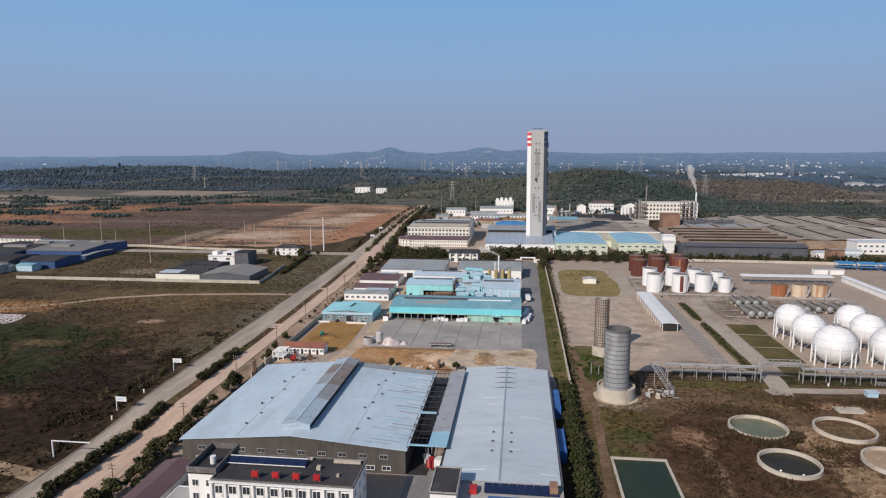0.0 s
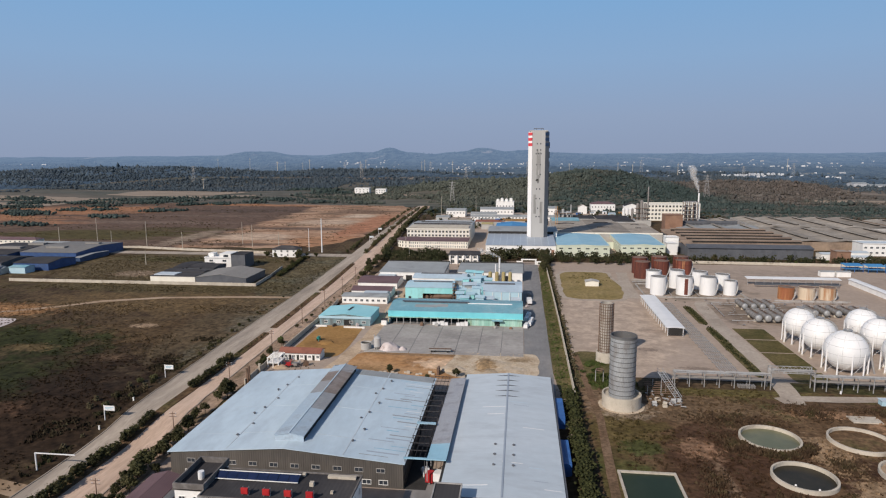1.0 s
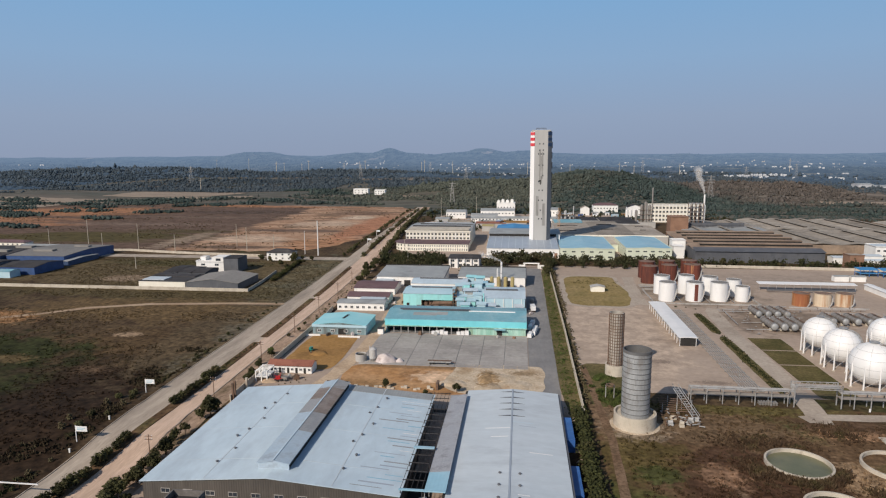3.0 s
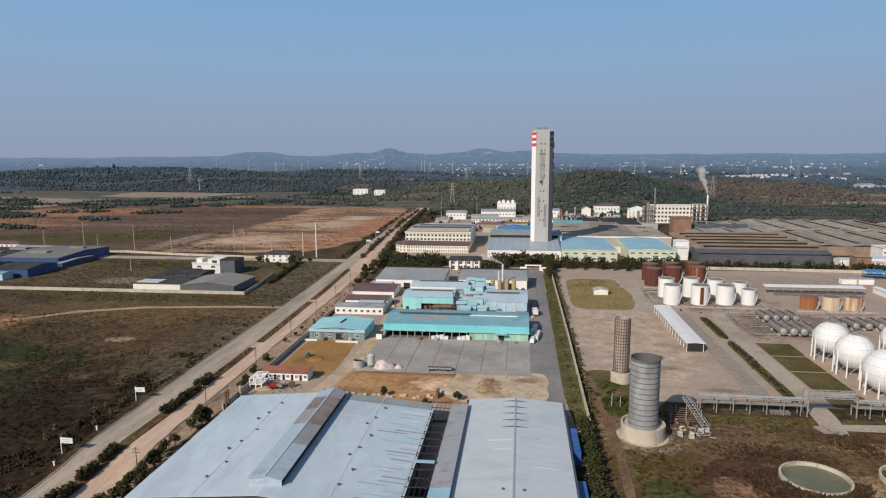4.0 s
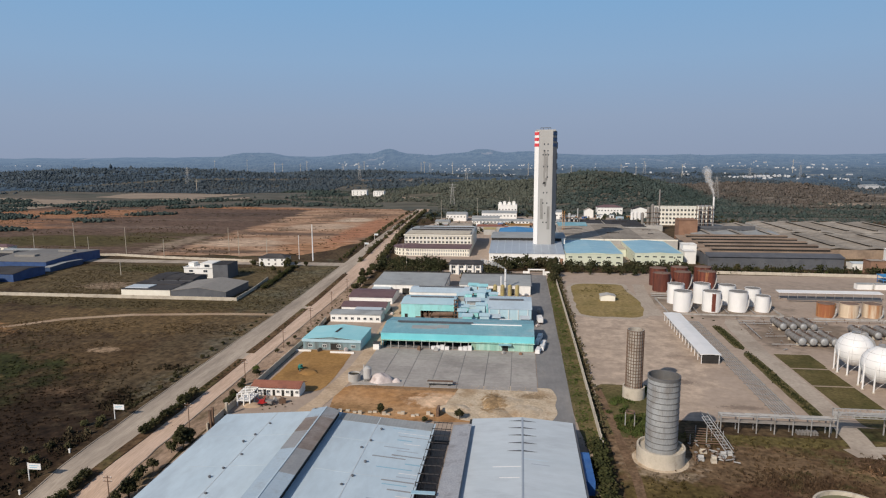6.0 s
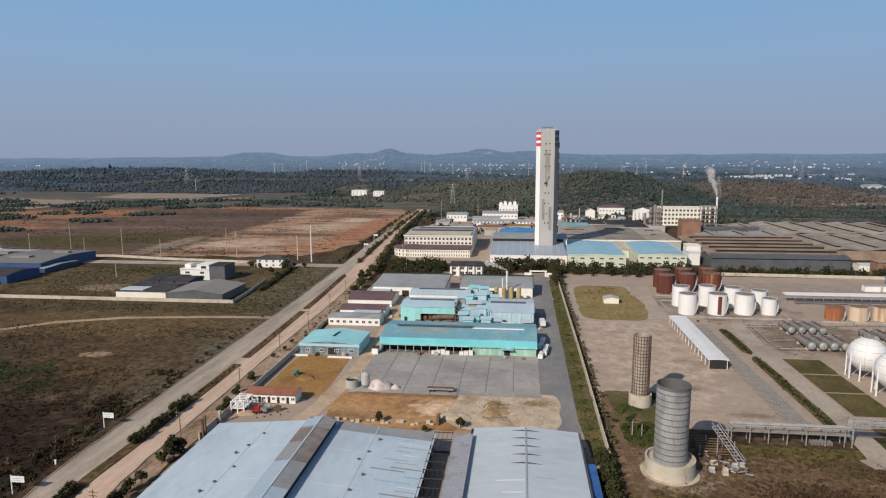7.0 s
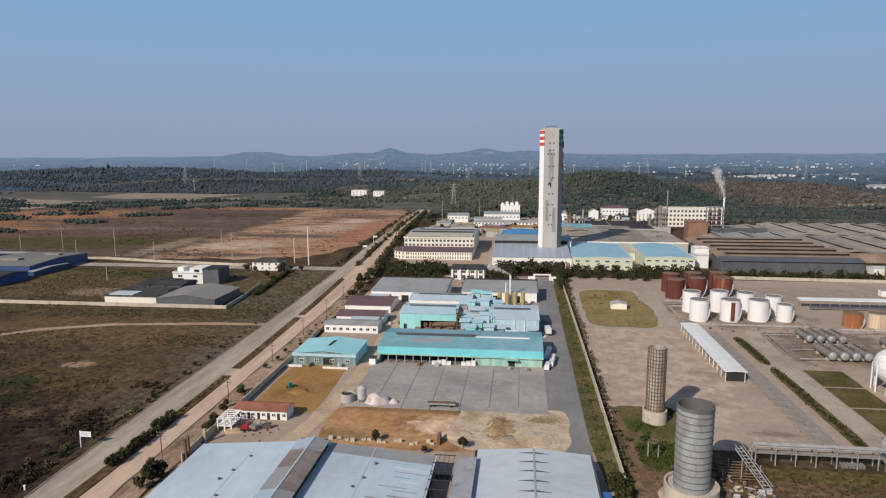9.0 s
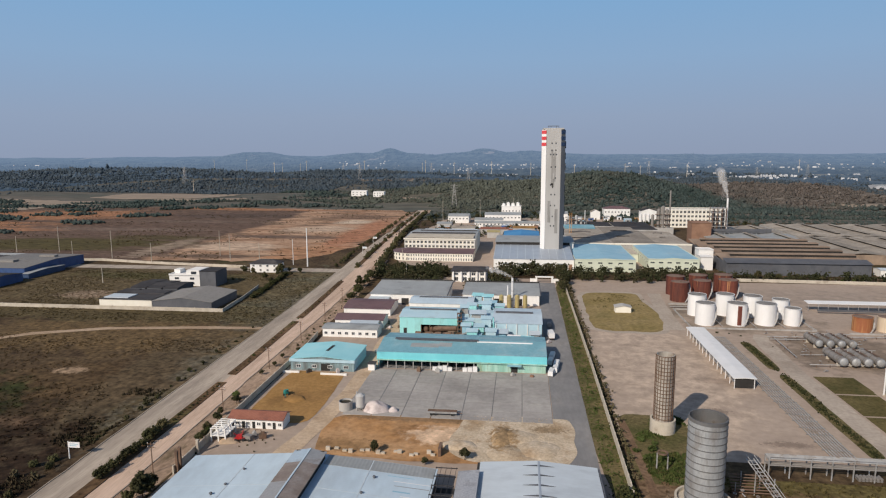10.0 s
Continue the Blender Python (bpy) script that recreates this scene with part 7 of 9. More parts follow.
for x0, x1, y0, y1, h, mt, wl in ((-338, -326, 390, 399, 4.2, "teal_roof", "pale_aqua"), (-352, -340, 385, 394, 3.6, "grey_roof", "grey_wall"), (-324, -319, 436, 470, 3.4, "grey_roof", "navy_wall"), (-365, -355, 384, 396, 4.0, "white_roof", "brick_brown"), (-410, -376, 498, 506, 5.0, "grey_roof", "white_wall")):
    building("small_shed", x0 - 13, x1 - 13, y0, y1, h, M[wl], M[mt], "small metal shed among the workshops", "gable_x", 0.8, 0.3, "shed", group="small sheds")
for x, y, ww, dd in ((-362, 455, 16, 5), (-345, 478, 12, 4), (-400, 450, 20, 5), (-390, 470, 14, 5)):
    solid("roof_light", MB().box(x - 13, x + ww - 13, y, y + dd, 7.2, 8.8), M["shed_roof"], "raised grey roof light on the workshop", "roof light")
e, w, d = building("white_block", 262, 300, 520, 536, 9.5, M["white_wall"], M["white_roof"], "white block beside the old works", category="works building", parapet=0.5)
windows(e, w, d, "s", 9, 5.8, 2.2, 1.6)
windows(e, w, d, "s", 9, 1.8, 2.2, 1.6)
for x0, x1, y0, y1, h in ((222, 236, 497, 506, 4.5), (238, 258, 503, 512, 5.0), (240, 252, 488, 495, 4.0)):
    building("white_store", x0, x1, y0, y1, h, M["white_wall"], M["white_roof"], "small white store by the works wall", "gable_x", 0.8, 0.3, "store", group="white stores")
for x in (193, 203):
    building("site_cabin", x, x + 8.5, 431, 435, 3.2, M["white_wall"], M["grey_roof"], "white site cabin on the yard", "gable_x", 0.5, 0.2, "cabin", group="site cabins")
for k in range(4):
    e = thing("blue_rack", 222 + k * 13, 452 - k * 2, 0, "bright blue steel storage rack on legs", "rack", "blue racks")
    part("roof", MB().slope([(-6, -4, 4.6), (6, -4, 4.6), (6, 4, 5.2), (-6, 4, 5.2)], 0.2), M["bright_blue_roof"], e)
    part("deck", MB().box(-5.6, 5.6, -3.6, 3.6, 2.2, 2.5), M["bright_blue_roof"], e)
    for px in (-5.5, 0, 5.3):
        for py in (-3.5, 3.3):
            part("post", MB().box(px, px + 0.25, py, py + 0.25, 0, 4.7), M["blue_paint"], e)
e, w, d = building("long_house", -470, -425, 505, 515, 6.4, M["cream_wall"], M["purple_roof"], "cream long house with dark roof", "hip", 1.8, 0.5, "house")
windows(e, w, d, "s", 10, 1.0, 1.6, 1.5)
windows(e, w, d, "s", 10, 4.0, 1.6, 1.5)


def pole(x, y, h, r=0.18, mat="tank_white", label="tall slim white steel pole", arms=0):
    e = thing("utility_pole", x, y, T(x, y), label, "pole", "utility poles")
    part("shaft", MB().cyl(0, 0, -0.3, h, r, r * 0.6, 8), M[mat], e)
    for k in range(arms):
        part("crossarm", MB().box(-1.1, 1.1, -0.07, 0.07, h - 0.6 - k * 0.9, h - 0.45 - k * 0.9), M["rust_steel"], e)
        for x in (-0.9, 0.9):
            part("insulator", MB().cyl(x, 0, h - 0.45 - k * 0.9, h - 0.2 - k * 0.9, 0.08, n=6), M["tank_white"], e)


pole(-163, 499, 28, 0.55, label="tall white lattice-like mast in the field")
pole(-176, 505, 19, 0.28)
for x, y, h in ((-330, 520, 22), (-250, 540, 20), (-395, 545, 22), (-292, 512, 14), (-360, 515, 14), (-430, 540, 14), (-275, 430, 11), (-232, 520, 20), (-205, 512, 15), (-470, 470, 22)):
    pole(x, y, h, 0.28, "concrete", "slim grey concrete mast beside the field", 0)
for y in (128, 165, 205, 245, 285, 322, 358, 392):
    pole(right_edge(y) + 3.2, y, 8.5, 0.16, "rust_steel", "brown wooden power pole with cross-arms", 2)
for k, y in enumerate((500, 545, 600, 660, 730, 800)):
    pole(right_edge(y) + 4, y, 11, 0.18, "concrete", "grey street-side power pole", 1)
for x, y, h in ((-93, 500, 14), (-85, 470, 12), (-100, 790, 26), (-60, 840, 24), (-20, 900, 22), (20, 880, 26)):
    pole(x, y, h, 0.22, "concrete", "slim grey concrete mast near the works", 1)


def road_sign(x, y, h, wide):
    e = thing("road_sign", x, y, T(x, y), "white road sign board on a single post", "road sign", "road signs")
    part("post", MB().cyl(0, 0, -0.3, h, 0.16, 0.14, 10), M["tank_white"], e)
    s = part("board", MB().box(0.1, wide, -0.12, -0.02, h - 1.7, h - 0.1), M["tank_white"], e)
    part("bar", MB().box(0.5, wide - 0.5, -0.15, -0.12, h - 0.75, h - 0.55), M["sky_roof"], s)
    part("bar", MB().box(0.5, wide - 1.0, -0.15, -0.12, h - 1.25, h - 1.05), M["sky_roof"], s)


road_sign(-131.3, 211.0, 4.9, 3.4)
road_sign(-129.4, 173.5, 4.9, 3.6)
for x, y in ((-128.6, 187.2), (-127.5, 168.0)):
    solid("marker_post", MB().box(x - 0.2, x + 0.2, y - 0.15, y + 0.15, T(x, y) - 0.2, T(x, y) + 1.1).box(x - 0.28, x + 0.28, y - 0.2, y + 0.2, T(x, y) + 1.1, T(x, y) + 1.25), M["white_wall"], "short white marker post beside the road", "post", "marker posts")
gan = thing("height_gantry", -128.8, 144.2, T(-128.8, 144), "white steel height gantry beside the road", "gantry")
part("post", MB().cyl(0, 0, -0.3, 5.2, 0.2, n=10), M["tank_white"], gan)
part("arm", MB().box(-0.1, 11.5, -0.12, 0.12, 5.0, 5.25), M["tank_white"], gan)
for x, y in ((-137.5, 560), (-143, 620)):
    road_sign(x, y, 6.0, 3.6)


# ---- plants ----
M["thicket"] = material("thicket", (0.034, 0.026, 0.017), (0.060, 0.046, 0.028), 0.1, 0.95, c3=(0.032, 0.038, 0.016), scale3=0.05, amount3=0.42, bump=0.1, rnd=0.4, island=True, spec=0.1)
M["hedge_leaf"] = material("hedge_leaf", (0.034, 0.040, 0.015), (0.062, 0.066, 0.025), 0.5, 0.85, c3=(0.095, 0.078, 0.036), scale3=0.15, amount3=0.38, bump=0.3, rnd=0.35, island=True, spec=0.15, through_light=0.25)
M["brush_brown"] = material("brush_brown", (0.088, 0.056, 0.035), (0.135, 0.090, 0.056), 0.3, 0.9, c3=(0.085, 0.076, 0.034), scale3=0.15, amount3=0.40, bump=0.1, rnd=0.3, island=True, spec=0.1, through_light=0.4)
M["dry_leaf"] = material("dry_leaf", (0.075, 0.060, 0.034), (0.115, 0.095, 0.055), 0.6, 0.9, c3=(0.06, 0.07, 0.03), scale3=0.3, amount3=0.4, bump=0.3, rnd=0.25, fine=0.3, spec=0.1)


def ico():
    t = (1 + 5 ** 0.5) / 2
    v = np.array([(-1, t, 0), (1, t, 0), (-1, -t, 0), (1, -t, 0), (0, -1, t), (0, 1, t), (0, -1, -t), (0, 1, -t), (t, 0, -1), (t, 0, 1), (-t, 0, -1), (-t, 0, 1)], float)
    v /= np.linalg.norm(v[0])
    f = np.array([(0, 11, 5), (0, 5, 1), (0, 1, 7), (0, 7, 10), (0, 10, 11), (1, 5, 9), (5, 11, 4), (11, 10, 2), (10, 7, 6), (7, 1, 8), (3, 9, 4), (3, 4, 2), (3, 2, 6), (3, 6, 8), (3, 8, 9), (4, 9, 5), (2, 4, 11), (6, 2, 10), (8, 6, 7), (9, 8, 1)])
    return v, f


ICO_V, ICO_F = ico()
rng = np.random.default_rng(5)


def mesh_np(name, verts, tris):
    me = bpy.data.meshes.new(name)
    me.vertices.add(len(verts))
    me.vertices.foreach_set("co", np.asarray(verts, np.float32).ravel())
    me.loops.add(3 * len(tris))
    me.loops.foreach_set("vertex_index", np.asarray(tris, np.int32).ravel())
    me.polygons.add(len(tris))
    me.polygons.foreach_set("loop_start", np.arange(0, 3 * len(tris), 3, dtype=np.int32))
    me.update(calc_edges=True)
    return me


OCT_V = np.array([(1, 0, 0), (-1, 0, 0), (0, 1, 0), (0, -1, 0), (0, 0, 1), (0, 0, -1)], float)
OCT_F = np.array([(0, 2, 4), (2, 1, 4), (1, 3, 4), (3, 0, 4), (2, 0, 5), (1, 2, 5), (3, 1, 5), (0, 3, 5)])


def shards(centres, radii, tall):
    """Far tree crowns: uneven eight-sided clumps, each of its own height."""
    c, r, h = np.asarray(centres, float), np.asarray(radii, float), np.asarray(tall, float)
    n = len(c)
    b = OCT_V[None] * (1 + 0.28 * rng.standard_normal((n, 6, 1))) + 0.22 * rng.standard_normal((n, 6, 3))
    a = rng.uniform(0, 6.283, n)
    ca, sa = np.cos(a)[:, None], np.sin(a)[:, None]
    x = (b[..., 0] * ca - b[..., 1] * sa) * r[:, None]
    y = (b[..., 0] * sa + b[..., 1] * ca) * r[:, None]
    v = np.stack([x, y, b[..., 2] * h[:, None]], -1) + c[:, None, :]
    return v.reshape(-1, 3), (OCT_F[None] + (6 * np.arange(n))[:, None, None]).reshape(-1, 3)


def clumps(centres, radii, squash=0.8, jitter=0.35):
    """Ragged little clumps, one for each centre: vertices and triangles."""
    c, r = np.asarray(centres, float), np.asarray(radii, float)
    n = len(c)
    k = 1 + jitter * rng.standard_normal((n, 12, 1)) * 0.6
    a = rng.uniform(0, 6.283, n)
    ca, sa = np.cos(a)[:, None], np.sin(a)[:, None]
    b = ICO_V[None] * k * r[:, None, None]
    x = b[..., 0] * ca - b[..., 1] * sa
    y = b[..., 0] * sa + b[..., 1] * ca
    v = np.stack([x, y, b[..., 2] * squash], -1) + c[:, None, :]
    f = ICO_F[None] + (12 * np.arange(n))[:, None, None]
    return v.reshape(-1, 3), f.reshape(-1, 3)


def crown_mesh(name, r, h, z0, count, size):
    """A crown of many ragged leaf clumps and loose leaves, open between its lobes."""
    lobes = [(0, 0, z0 + h * 0.68, r * 0.6)] + [(r * rng.uniform(0.38, 0.58) * math.cos(k * 1.047 + 0.4), r * rng.uniform(0.38, 0.58) * math.sin(k * 1.047 + 0.4), z0 + h * rng.uniform(0.28, 0.62), r * rng.uniform(0.4, 0.58)) for k in range(6)]
    c, s = [], []
    for i in range(count):
        lx, ly, lz, lr = lobes[i % 7]
        d = rng.standard_normal(3)
        d /= np.linalg.norm(d)
        d[2] *= 0.9
        q = np.array([lx, ly, lz]) + d * lr * rng.uniform(0.55, 1.05)
        q[2] = max(q[2], z0)
        c.append(q)
        s.append(size * rng.uniform(0.6, 1.3))
    v1, f1 = clumps(c, s, 0.75, 0.5)
    n = count * 6
    pick = np.array(c)[rng.integers(0, count, n)] + rng.standard_normal((n, 3)) * size * 0.9
    u = rng.standard_normal((n, 3))
    u /= np.linalg.norm(u, axis=1)[:, None]
    w = np.cross(u, rng.standard_normal((n, 3)))
    w /= np.linalg.norm(w, axis=1)[:, None]
    k = size * rng.uniform(0.25, 0.5, (n, 1))
    v2 = np.stack([pick - u * k, pick + u * k, pick + w * k * 1.4], 1).reshape(-1, 3)
    f2 = np.arange(3 * n).reshape(-1, 3) + len(v1)
    return mesh_np(name, np.vstack([v1, v2]), np.vstack([f1, f2]))


def tree_kind(r, h, trunk, mat, label, count=64, size=0.5, category="tree"):
    e = thing("tree", 0, 0, 0, label, category, "roadside and works trees")
    mb = MB().tube((0, 0, -0.3), (0.1, 0.05, trunk), 0.16 + 0.02 * h, 8, 0.1)
    for k in range(5):
        a = k * 1.26 + 0.4
        mb.tube((0.08, 0.04, trunk * (0.6 + 0.08 * k)), (r * 0.55 * math.cos(a), r * 0.55 * math.sin(a), trunk + (h - trunk) * 0.45), 0.07, 5, 0.03)
    part("trunk", mb, M["bark"], e)
    me = crown_mesh("crown", r, h - trunk * 0.8, trunk * 0.8, count, size)
    part("crown", me, mat, e)
    return e


TREES = [
    tree_kind(2.6, 6.0, 2.0, M["leaf"], "dark green broad-leaved tree with a ragged crown", 150, 0.46),
    tree_kind(2.1, 4.6, 1.4, M["leaf"], "small dark green bushy tree", 120, 0.40),
    tree_kind(3.0, 7.4, 2.4, M["leaf"], "tall dark green evergreen tree", 180, 0.50),
    tree_kind(2.3, 5.2, 1.6, M["leaf_light"], "light green broad-leaved tree", 130, 0.42),
    tree_kind(1.45, 3.0, 0.7, M["leaf"], "small round clipped roadside tree", 90, 0.34),
]
used = set()


def plant(i, x, y, s=1.0):
    m = Matrix.LocRotScale((x, y, T(x, y)), Euler((0, 0, rng.uniform(0, 6.28))), (s * rng.uniform(0.88, 1.12), s * rng.uniform(0.88, 1.12), s * rng.uniform(0.85, 1.15)))
    if i not in used:
        used.add(i)
        TREES[i].matrix_basis = m
        return TREES[i]
    return copy_thing(TREES[i], m)


def shrub_kind(mat, label, r, count):
    me = crown_mesh("shrub", r, r * 1.3, 0.05, count, r * 0.28)
    me.materials.append(mat)
    return tagged(new("shrub", me), label, "shrub", "planted shrubs")


SHRUBS = [shrub_kind(M["leaf"], "dark green rounded planted shrub", 1.25, 42), shrub_kind(M["leaf"], "low dark green ragged shrub", 1.0, 36), shrub_kind(M["leaf_light"], "lighter green ragged shrub", 1.1, 36), shrub_kind(M["dry_leaf"], "half-bare brownish shrub beside the wall", 1.1, 26)]
used_s = set()


def shrub(i, x, y, s=1.0, lift=0.0):
    m = Matrix.LocRotScale((x, y, T(x, y) + lift), Euler((0, 0, rng.uniform(0, 6.28))), (s * rng.uniform(0.85, 1.2), s * rng.uniform(0.85, 1.2), s * rng.uniform(0.8, 1.2)))
    if i not in used_s:
        used_s.add(i)
        SHRUBS[i].matrix_basis = m
        return SHRUBS[i]
    return copy_thing(SHRUBS[i], m)


def hedge(points, height, width, mat, label):
    """A hedge or row of brush grown together along a line of (x, y) points."""
    c, r = [], []
    for x, y in points:
        for k in range(int(9 * width * height)):
            c.append((x + rng.normal(0, width * 0.36), y + rng.normal(0, 0.6), T(x, y) + height * (1 - rng.random() ** 1.6) * rng.uniform(0.55, 1.0)))
            r.append(rng.uniform(0.16, 0.38) * (0.6 + 0.25 * height))
    v, f = clumps(c, r, 0.8, 0.5)
    me = mesh_np("hedge", v, f)
    me.materials.append(M[mat])
    tagged(new("hedge", me), label, "hedge")


# small round trees on the median, with a bare stretch, then low plants
for y in np.concatenate([np.arange(92, 179, 2.9), np.arange(200, 232, 2.7)]):
    plant(4, mid(y) + rng.normal(0, 0.3), y + rng.normal(0, 0.4), rng.uniform(0.9, 1.35))
    if rng.random() < 0.4:
        shrub(int(rng.integers(0, 2)), mid(y) + rng.normal(0, 0.5), y + rng.normal(0, 0.8), rng.uniform(0.4, 0.7), 0.24)
for y in np.arange(232, 268, 1.9):
    shrub(int(rng.choice([0, 1, 1, 3])), mid(y) + rng.normal(0, 0.35), y, rng.uniform(0.45, 0.85), 0.24)
for y in np.arange(277, 450, 3.6):
    if rng.random() < 0.6:
        shrub(int(rng.choice([0, 1, 2, 3])), mid(y) + rng.normal(0, 0.4), y, rng.uniform(0.4, 0.8), 0.24)
# trees on the east verge
for y in np.arange(108, 164, 3.2):
    plant(int(rng.integers(0, 3)), right_edge(y) + 3.6 + rng.normal(0, 0.7), y + rng.normal(0, 1), rng.uniform(0.62, 0.9))
for i, x, y, s in ((2, -98.4, 192.9, 1.0), (0, -101.0, 194.3, 1.0), (0, -99.0, 197.6, 0.95), (1, -100.6, 190.5, 0.9), (0, -99.8, 180.2, 1.0), (1, -100.8, 176.5, 0.8), (0, -100.2, 173.4, 0.9), (1, -101.1, 166.5, 0.9), (2, -99.6, 169.4, 0.75),
                   (1, -100.6, 228.9, 0.8), (0, -99.2, 224.6, 0.85), (1, -102.8, 241.3, 0.6), (1, -102.0, 251.2, 0.75), (3, -103.4, 254, 0.6), (1, -104.8, 278.3, 0.5), (1, -103.6, 287.9, 0.55), (1, -104.2, 297.7, 0.5)):
    plant(i, x, y, s)
for x, y, s in ((-95.7, 130.8, 0.8), (-97.5, 137, 0.75), (-99.2, 143, 0.8), (-96, 146, 0.7), (-100.5, 149, 0.85), (-99, 124, 0.8), (-96.5, 118, 0.75), (-101, 155, 0.8)):
    plant(int(rng.integers(0, 3)), x, y, s)
for y in np.arange(304, 425, 5.0):
    shrub(int(rng.integers(0, 4)), right_edge(y) + 5.2 + rng.normal(0, 0.8), y, rng.uniform(0.6, 1.2))
for y in np.arange(395, 470, 5.5):
    plant(int(rng.integers(0, 4)), right_edge(y) + 6 + rng.normal(0, 1.2), y, rng.uniform(0.8, 1.15))
for x, y in ((-129.9, 234.4), (-130.4, 242.5), (-131.2, 246.7), (-131, 252.7), (-132.4, 268.8), (-133.5, 278.7), (-133.1, 288.1), (-134.3, 301.7)):
    plant(4, x, y, rng.uniform(0.55, 0.8))


def tree_rows():
    """The rows of roadside trees past the crossing, too far off to tell apart."""
    c, r = [], []
    for y in np.arange(500, 900, 4.2):
        rows = [(right_edge(y) + 4.8, 1.0)]
        if rng.random() < 0.6:
            rows.append((left_edge(y) - 4.5, 0.65))
        if noise.noise((y * 0.03, 4, 4)) > -0.1 and not 640 < y < 655:
            rows.append((mid(y), 0.62))
        for x, s in rows:
            px, py = x + rng.normal(0, 0.8), y + rng.normal(0, 0.6)
            for k in range(26):
                d = rng.standard_normal(3)
                c.append((px + d[0] * s, py + d[1] * s, T(px, py) + 2.6 * s + d[2] * 1.0 * s))
                r.append(s * rng.uniform(0.5, 0.95))
    v, f = clumps(c, r, 0.85, 0.5)
    me = mesh_np("roadside_trees", v, f)
    me.materials.append(M["leaf"])
    tagged(new("roadside_trees", me), "rows of dark green roadside trees past the crossing", "trees", kind="stuff")


tree_rows()
# west verge shrubs
for x, y, s in ((-138.6, 206.6, 1.7), (-132.5, 205, 1.5), (-138.3, 200, 1.6), (-136.6, 190, 1.6), (-131.2, 190, 1.4), (-139, 180, 1.6), (-134.8, 182, 1.4), (-131, 157, 1.2), (-129.7, 163.5, 1.1), (-131.7, 199, 1.5), (-135, 210, 1.7), (-141, 186, 1.5), (-133, 176, 1.2), (-128.8, 149, 0.9)):
    shrub(int(rng.choice([0, 1, 3])), x, y, s * 1.35)
for x, y in ((-133.1, 228), (-133, 239), (-134.8, 251.6), (-132.4, 256)):
    shrub(1, x, y, rng.uniform(0.6, 0.85))
for y in np.arange(264, 470, 7.5):
    shrub(int(rng.integers(0, 2)), left_edge(y) - 3.0 + rng.normal(0, 0.8), y, rng.uniform(0.6, 1.0))
# hedge of trees along the hall
hedge([(16.0 + rng.normal(0, 0.3), y) for y in np.arange(104, 208, 1.1)], 3.0, 2.6, "hedge_leaf", "dense dark green hedge of young trees beside the hall")
hedge([(14.6 + rng.normal(0, 0.6), y) for y in np.arange(210, 450, 7.0) if rng.random() < 0.6], 0.9, 1.2, "leaf_light", "low green bushes on the grass strip")
hedge([(19.7 + rng.normal(0, 0.5), y) for y in np.arange(216, 452, 3.4) if rng.random() < 0.8], 1.5, 1.7, "dry_leaf", "brownish overgrown brush along the boundary wall")
# hedge and bushes beside the west plot
hedge([(-160.5 + (398 - y) * 0.10 + rng.normal(0, 0.5), y) for y in np.arange(398, 470, 1.8)], 2.4, 2.2, "hedge_leaf", "dark hedge beside the plot wall")
for x, y in ((-201, 476), (-199, 480), (-204, 482), (-172, 473), (-190, 470), (-184, 471), (-208, 444), (-202, 446), (-196, 448)):
    shrub(0, x, y, rng.uniform(1.2, 1.7))
# hedges in the tank farm
for a, b in ((233, 298), (304, 339)):
    hedge([(86.2 + rng.normal(0, 0.5), y) for y in np.arange(a, b, 1.7)], 0.9, 1.9, "hedge_leaf", "low dull green hedge in the tank farm strip")
    for y in np.arange(a + 3, b, 9.0):
        shrub(1, 86.2 + rng.normal(0, 0.5), y, rng.uniform(0.6, 0.9))
for x, y, s in ((27, 232, 2.2), (24.5, 226, 1.8), (29, 227, 1.9), (25, 238, 1.8), (28.5, 236, 1.6), (22.5, 231, 1.5)):
    shrub(2, x, y, s)
# brush grown up against the near side of the murky basin
BRUSH = [(52, 76, 188, 197, 420), (54, 62, 168, 186, 260), (80, 88, 160, 171, 200), (100, 118, 166, 180, 380), (60, 68, 142, 150, 200), (44, 52, 140, 165, 260), (104, 124, 200, 207, 240), (84, 96, 195, 206, 200)]
# tree belt in front of the tower works


def tree_belt():
    c, r = [], []
    for k in range(620):
        x, y = (rng.uniform(-106, 116), rng.uniform(427, 494)) if k < 520 else (rng.uniform(116, 330), rng.uniform(474, 484))
        if -12 < x < 15 and y < 476 or x > 19 and y < 461 or -57 < x < -27 and y > 430 or x < -20 and 421 > y or x < -92 and y < 450:
            continue
        s = rng.uniform(0.75, 1.35) * (0.8 if x > 20 else 1.0)
        for q in range(46):
            d = rng.standard_normal(3)
            c.append((x + d[0] * 1.15 * s, y + d[1] * 1.15 * s, 3.1 * s + d[2] * 1.3 * s))
            r.append(s * rng.uniform(0.3, 0.7))
    v, f = shards(c, r, r)
    me = mesh_np("tree_belt", v, f)
    me.materials.append(M["belt_leaf"])
    tagged(new("tree_belt", me), "dense belt of dark green trees before the tower works", "trees", kind="stuff")


